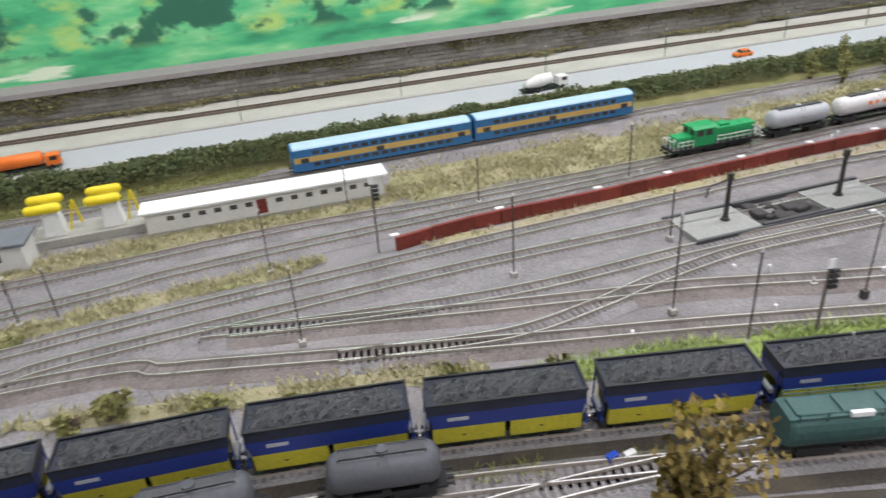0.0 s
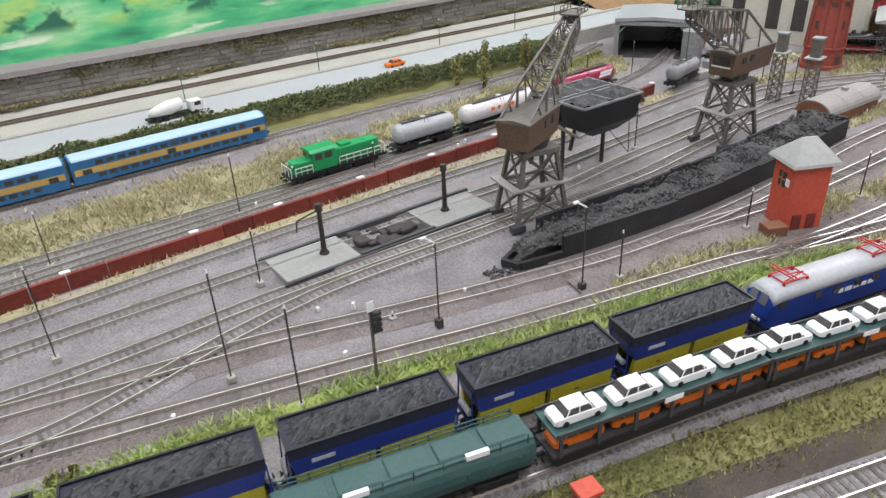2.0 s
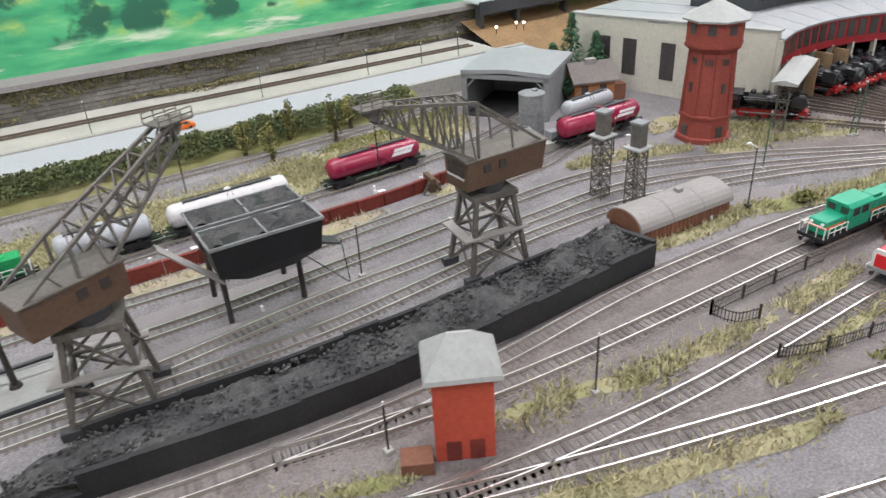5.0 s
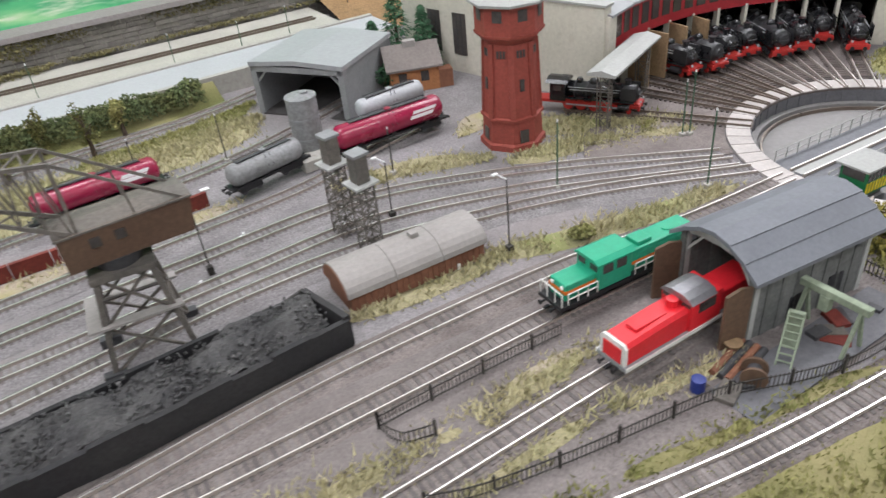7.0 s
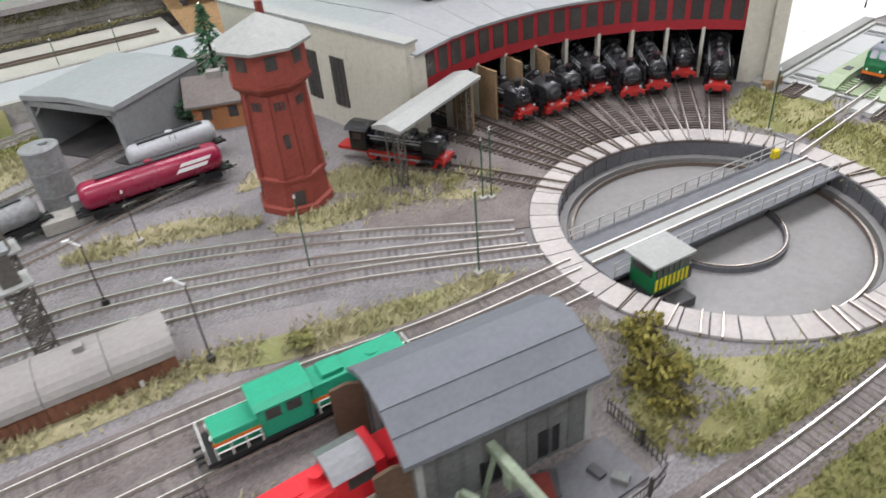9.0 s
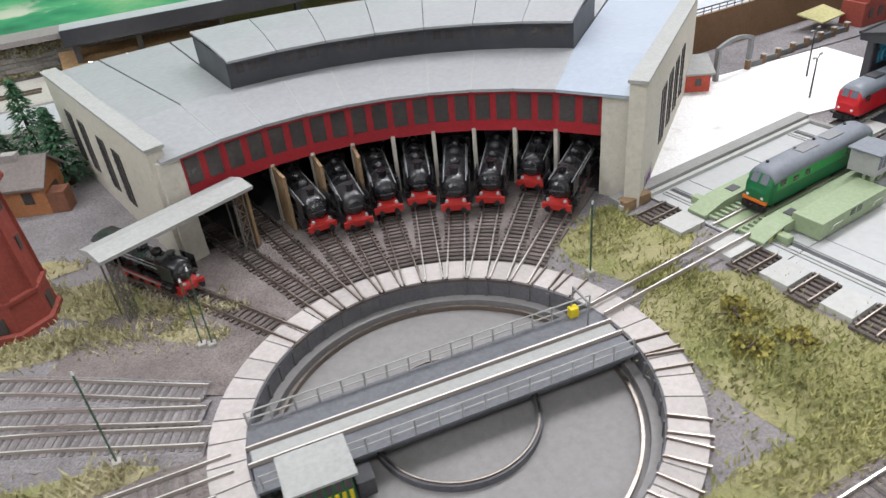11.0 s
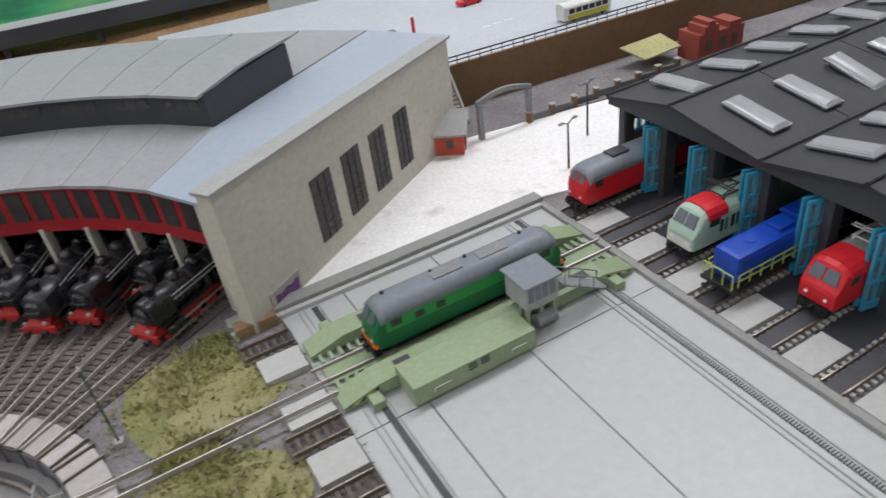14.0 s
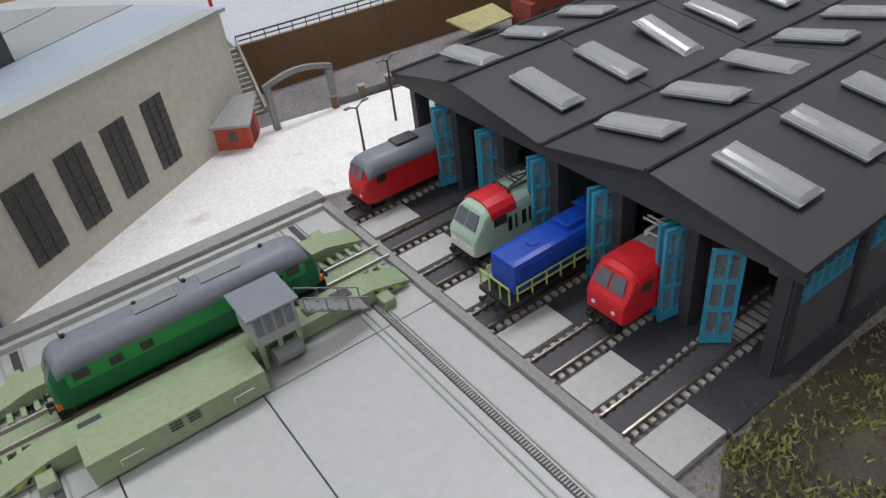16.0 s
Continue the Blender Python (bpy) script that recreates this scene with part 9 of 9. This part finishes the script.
# graffiti, litter at the roundhouse corner
gf = thing("graffiti_board", 8.47, 2.055, 0, 41, "board sprayed with purple graffiti leaning by the wall", "graffiti board")
part("board", box(B(), -0.02, 0.13, -0.010, -0.004, 0.0, 0.085, 0.001), M["concrete"], gf)
for k in range(5):
    part("spray_patch", loft(B(), [[(0.0 + k * 0.024, -0.0108, 0.02 + 0.008 * (k % 2)), (0.022 + k * 0.024, -0.0108, 0.015), (0.026 + k * 0.024, -0.0108, 0.06), (0.004 + k * 0.024, -0.0108, 0.066 - 0.01 * (k % 2))], [(0.0 + k * 0.024, -0.0098, 0.02 + 0.008 * (k % 2)), (0.022 + k * 0.024, -0.0098, 0.015), (0.026 + k * 0.024, -0.0098, 0.06), (0.004 + k * 0.024, -0.0098, 0.066 - 0.01 * (k % 2))]]), M["purple"], gf)

# ---- vegetation ----
GR = [
    ("dry", [(-1.5, 3.27), (-0.6, 3.30), (0.2, 3.30), (0.75, 3.33)], 0.14), ("dry", [(0.65, 3.40), (1.3, 3.45), (2.1, 3.42), (2.9, 3.45)], 0.42), ("dry", [(2.9, 3.48), (3.5, 3.5), (4.2, 3.5)], 0.36),
    ("dry", [(3.9, 3.55), (4.4, 3.6), (4.9, 3.62), (5.25, 3.72)], 0.34), ("moss", [(4.3, 3.75), (4.8, 3.8), (5.3, 3.95)], 0.2),
    ("sand", [(0.7, 2.73), (1.4, 2.76), (2.2, 2.785), (3.2, 2.80), (4.2, 2.82)], 0.09), ("dry", [(-1.3, 2.68), (-0.6, 2.75), (0.2, 2.79)], 0.1), ("moss", [(-1.5, 2.62), (-1.0, 2.63)], 0.12),
    ("green", [(0.75, 1.70), (1.3, 1.615), (1.75, 1.53), (2.25, 1.405), (2.75, 1.29), (3.25, 1.14), (3.6, 1.03)], 0.10), ("dry", [(2.7, 1.44), (3.1, 1.39), (3.5, 1.30)], 0.10), ("dry", [(3.75, 1.34), (4.1, 1.28), (4.5, 1.20)], 0.16),
    ("dry", [(3.6, 1.06), (4.1, 0.92), (4.6, 0.80)], 0.10), ("dry", [(4.2, 1.26), (4.6, 1.21), (5.0, 1.20), (5.4, 1.22)], 0.10), ("sand", [(4.5, 1.20), (5.0, 1.235), (5.5, 1.25)], 0.07),
    ("dry", [(4.86, 1.81), (5.2, 1.79), (5.5, 1.78)], 0.08), ("dry", [(5.40, 1.84), (5.75, 1.72), (6.2, 1.63), (6.5, 1.58)], 0.11), ("dry", [(5.25, 2.66), (5.6, 2.64), (5.9, 2.46)], 0.13), ("dry", [(5.95, 2.36), (6.35, 2.28), (6.75, 2.06)], 0.15),
    ("dry", [(6.2, 2.66), (6.4, 2.5), (6.6, 2.3)], 0.18), ("moss", [(6.35, 0.82), (6.55, 0.98), (6.6, 1.15)], 0.26), ("moss", [(6.4, 0.75), (6.8, 0.68), (7.3, 0.66)], 0.13), ("olive", [(6.56, 0.98), (6.72, 0.84), (6.95, 0.725), (7.2, 0.685)], 0.10), ("olive", [(6.45, 0.72), (6.7, 0.72), (6.9, 0.69)], 0.10), ("dry", [(6.60, 2.30), (6.72, 2.24), (6.84, 2.18)], 0.12), ("dry", [(6.3, 1.27), (6.5, 1.22), (6.62, 1.12)], 0.08),
    ("dry", [(5.3, 1.0), (5.5, 0.97), (5.7, 0.94)], 0.07), ("moss", [(4.95, 0.86), (5.5, 0.76), (6.0, 0.66)], 0.07), ("dry", [(4.6, 0.98), (4.9, 1.01), (5.3, 1.02)], 0.07), ("moss", [(5.0, 0.62), (5.6, 0.50), (6.3, 0.44), (7.2, 0.46)], 0.24), ("moss", [(5.5, 0.35), (6.5, 0.25), (7.6, 0.3)], 0.3),
    ("olive", [(8.22, 0.62), (8.20, 0.85), (8.19, 1.1), (8.18, 1.3), (8.16, 1.56)], 0.46), ("olive", [(8.10, 1.56), (8.15, 1.70), (8.19, 1.84), (8.26, 2.0)], 0.42), ("olive", [(7.3, 0.70), (7.7, 0.76), (8.1, 0.77), (8.40, 0.80)], 0.14),
    ("dark", [(9.86, 0.80), (10.2, 0.80), (10.8, 0.85), (11.6, 0.95)], 0.15), ("dark", [(9.72, 0.70), (10.1, 0.67), (10.8, 0.70), (11.5, 0.75)], 0.26), ("dark", [(9.9, 0.55), (10.5, 0.52), (11.5, 0.6)], 0.36), ("moss", [(8.42, 2.02), (8.47, 2.05), (8.52, 2.06)], 0.05),
    ("moss", [(1.7, 0.86), (2.2, 0.74), (2.8, 0.56), (3.4, 0.38), (4.2, 0.14)], 0.17), ("moss", [(1.6, 0.55), (2.2, 0.38), (3.0, 0.12), (3.8, -0.15)], 0.2), ("dry", [(-0.9, 2.1), (-0.4, 2.0), (0.2, 1.9), (0.6, 1.8)], 0.08), ("dry", [(3.1, 0.98), (3.6, 0.86), (4.2, 0.72)], 0.07),
    ("moss", [(0.4, 1.36), (0.9, 1.25), (1.3, 1.22)], 0.07), ("moss", [(6.62, 2.18), (6.72, 2.25), (6.80, 2.30)], 0.12), ("sand", [(5.95, 2.75), (6.15, 2.85), (6.35, 2.8)], 0.16), ("sand", [(4.5, 2.82), (4.7, 2.86), (4.85, 2.86)], 0.10), ("moss", [(-1.7, 4.02), (-0.8, 4.02), (0.1, 4.04)], 0.14),
]
M["sandturf"] = two_tone("pale_sandy_turf", (0.40, 0.345, 0.265), (0.30, 0.25, 0.18), 14, 0.5, 0.7, bump=0.6, small=420, third=(0.36, 0.33, 0.15), third_scale=12)
for kind, pts, w in GR:
    if kind == "dry":
        grass("dry_grass", pts, w * 1.1, 13000, 0.030, "grassdry", "bladedry", "straw-coloured static grass beside the tracks", 0.016)
    elif kind == "green":
        grass("green_grass", pts, w * 1.1, 18000, 0.036, "grassgreen", "bladegreen", "strip of fresh green grass between the tracks", 0.03)
    elif kind == "sand":
        grass("sandy_verge", pts, w * 1.1, 3500, 0.022, "sandturf", "bladedry", "pale sandy verge with sparse dry grass", 0.014)
    elif kind == "olive":
        grass("olive_grass", pts, w * 1.1, 13000, 0.024, "grassolive", "bladeolive", "olive and straw mossy grass beside the turntable", 0.018)
    elif kind == "dark":
        # Moss beside the engine shed, with the shade there put into the earth colour.
        grass("dark_moss", pts, w * 1.1, 9000, 0.018, "darkearth", "blademoss", "brown earth with thin olive moss, coloured dark for the shade by the shed", 0.02)
    else:
        grass("moss_grass", pts, w * 1.1, 13000, 0.020, "grassmoss", "blademoss", "mossy olive and brown grass", 0.018)
solid("dark_verge", ribbon(B(), smooth_line([(-2.5, 1.50), (-0.4, 1.50), (0.5, 1.38), (1.2, 1.21), (1.9, 1.04), (2.7, 0.86), (3.5, 0.66), (4.4, 0.42)], 0.1), (0.16, 0.05, -0.05, -0.19), (-0.003, 0.004, 0.004, -0.003)), M["darkearth"], "dark brown earth under the front trains", "ground", "structure")
solid("front_earth", ribbon(B(), smooth_line([(-1.2, 1.12), (0.3, 1.0), (1.5, 0.72), (2.5, 0.42), (3.2, 0.2)], 0.1), (0.23, 0.16, -0.16, -0.26), (-0.014, 0.0035, 0.0035, -0.014)), M["darkearth"], "dark earth beside the front track", "ground", "structure")
rp = thing("red_pillar", 1.85, 0.775, 0, -12, "small dark red lineside cabinet with a flat cap", "cabinet")
part("pillar_body", box(B(), -0.026, 0.026, -0.022, 0.022, -0.004, 0.105, 0.002), M["redbrick"], rp)
part("pillar_cap", box(B(), -0.032, 0.032, -0.028, 0.028, 0.105, 0.118, 0.003), M["hutred"], rp)
part("cabinet_door", bx(-0.018, 0.018, -0.0235, -0.0215, 0.02, 0.095), M["hutred"], rp)
for x, y, c in ((1.05, 1.28, "blue"), (1.1, 1.27, "sign")):
    solid("litter_box", box(B(), -0.018, 0.018, -0.01, 0.01, -0.002, 0.02, 0.003), M[c], "small plastic box dropped beside the rails", "box", "", x - 0.25, y, 0.008, 10)
# hedge on the bank
def hedge(x0, x1, y, z, h, w, label):
    e = thing("hedge", 0, 0, 0, 0, label, "hedge")
    for i in range(int((x1 - x0) / 0.4) + 1):
        xx = x0 + 0.05 + i * 0.4
        part("stem", cyl(B(), (xx, y, z - 0.03), (xx, y, z + h * 0.6), 0.008, 0.004, 6), M["bark"], e)
    vs, fs = [], []
    for _ in range(int((x1 - x0) * 5200)):
        x = rng.uniform(x0, x1)
        f = rng.uniform(-1, 1)
        bulge = 1 + 0.45 * noise.noise((x * 4.0, y, 3.0)) + 0.2 * noise.noise((x * 15.0, f * 2, 8.0))
        c = Vector((x, y + f * w * bulge, z + h * bulge * math.sqrt(max(0.0, 1 - f * f)) * rng.uniform(0.35, 1.0)))
        u = Vector((rng.gauss(0, 1), rng.gauss(0, 1), rng.gauss(0, 1))).normalized()
        v = u.orthogonal().normalized()
        k = rng.uniform(0.006, 0.013)
        b0 = len(vs)
        vs += [tuple(c + u * k), tuple(c + v * k * 0.7), tuple(c - u * k), tuple(c - v * k * 0.7)]
        fs.append((b0, b0 + 1, b0 + 2, b0 + 3))
    cloud("foliage", vs, fs, M["leafdark"], e, kind="")
hedge(-2.6, 0.95, 4.15, 0.035, 0.125, 0.10, "dense dark green hedge between road and track")
hedge(1.0, 5.1, 4.17, 0.035, 0.115, 0.10, "long dark hedge along the road bank")
def wall_growth(name, y, z0, z1, spread, dens, seed, leaf, label):
    """Ragged scrub along the stone wall, thick in some stretches and bare in others."""
    vs, fs = [], []
    for _ in range(int(12.0 * dens)):
        x = rng.uniform(-4.8, 7.2)
        cover = noise.noise((x * 1.1, seed, 0.0)) + 0.6 * noise.noise((x * 4.3, seed, 2.0))
        if cover + rng.uniform(-0.35, 0.35) < -0.12:
            continue
        drop = rng.random() ** 1.6 * (0.45 + 0.9 * max(0.0, cover))
        c = Vector((x, y - rng.random() * spread * (0.4 + max(0.0, cover)), z1 + (z0 - z1) * min(1.0, drop)))
        u = Vector((rng.gauss(0, 1), rng.gauss(0, 0.6), rng.gauss(0, 1))).normalized()
        v = u.orthogonal().normalized()
        k = rng.uniform(0.006, 0.015)
        b0 = len(vs)
        vs += [tuple(c + u * k), tuple(c + v * k * 0.6), tuple(c - u * k), tuple(c - v * k * 0.6)]
        fs.append((b0, b0 + 1, b0 + 2, b0 + 3))
    cloud(name, vs, fs, M[leaf], None, label, "stuff", "plants")
wall_growth("wall_creeper", 5.395, 0.16, 0.305, 0.035, 1500, 3.0, "leafscrub", "brownish olive growth hanging below the wall coping")
wall_growth("wall_foot_scrub", 5.38, 0.085, 0.125, 0.10, 900, 8.0, "leafscrub", "sparse olive scrub along the foot of the wall")
bush("mustard_tree", 0.84, 0.93, 0.135, 0.50, "leafmustard", "mustard-yellow autumn tree beside the front track", 0, "tree", 0.15, 1500)
for x, y, r, h in ((-0.59, 2.02, 0.07, 0.09), (-0.70, 2.0, 0.05, 0.06), (-0.28, 1.92, 0.06, 0.07), (-0.05, 1.86, 0.05, 0.04), (0.48, 1.76, 0.055, 0.09), (0.85, 1.72, 0.05, 0.04)):
    bush("shrub", x, y, r, h, "leafolive", "round olive shrub between the tracks", 0, "bush", 0.0, 380, group="shrubs")
bush("shrub", 5.77, 1.69, 0.06, 0.07, "leafolive", "round olive shrub on the grass strip", 0, "bush", 0.0, 380, group="shrubs")
for x, y, r, h in ((6.52, 0.98, 0.10, 0.10), (6.60, 1.10, 0.08, 0.08), (6.46, 0.86, 0.07, 0.06)):
    bush("shrub", x, y, r, h, "leafyellow", "yellow-green shrub behind the small shed", 0, "bush", 0.0, 500, group="shrubs")
for x, y, r, h in ((8.2, 1.28, 0.09, 0.045), (8.14, 1.14, 0.07, 0.04), (8.26, 1.10, 0.06, 0.04)):
    bush("shrub", x, y, r, h, "leafyellow", "low mossy shrub beside the turntable", 0, "bush", 0.0, 420, group="shrubs")
for x, y, h in ((4.02, 3.83, 0.22), (4.22, 4.08, 0.26), (4.43, 3.85, 0.30), (3.92, 4.02, 0.20), (4.62, 4.05, 0.2)):
    bush("small_tree", x, y, 0.055, h, "leafolive", "slender olive-green small tree", 0, "tree", 0.12, 420, group="small trees")
def fir(x, y, h, r):
    e = thing("fir_tree", x, y, 0, 0, "dark green fir tree behind the shed", "tree", "fir trees")
    part("trunk", cyl(B(), (0, 0, -0.005), (0, 0, h * 0.98), 0.016, 0.003, 8), M["bark"], e)
    vs, fs = [], []
    for k in range(1500):
        f = rng.random() ** 0.8
        z = h * (0.12 + 0.86 * f)
        rr = r * (1 - f) * (0.5 + 0.5 * rng.random()) * (0.75 + 0.25 * math.sin(f * 60))
        a = rng.uniform(0, 2 * math.pi)
        c = Vector((rr * math.cos(a), rr * math.sin(a), z - rr * 0.25))
        d = Vector((math.cos(a), math.sin(a), -0.35)).normalized() * rng.uniform(0.015, 0.035)
        w = Vector((-math.sin(a), math.cos(a), rng.uniform(-0.4, 0.4))).normalized() * 0.008
        b0 = len(vs)
        vs += [tuple(c - w), tuple(c + w), tuple(c + d)]
        fs.append((b0, b0 + 1, b0 + 2))
    cloud("crown", vs, fs, M["leaffir"], e, kind="")
fir(6.22, 3.80, 0.52, 0.19)
fir(6.32, 3.66, 0.40, 0.15)
fir(6.06, 3.80, 0.34, 0.20)
bush("shed_bush", 5.98, 3.55, 0.09, 0.17, "leaffir", "dark green bush against the grey shed", 0, "bush", 0.0, 500)
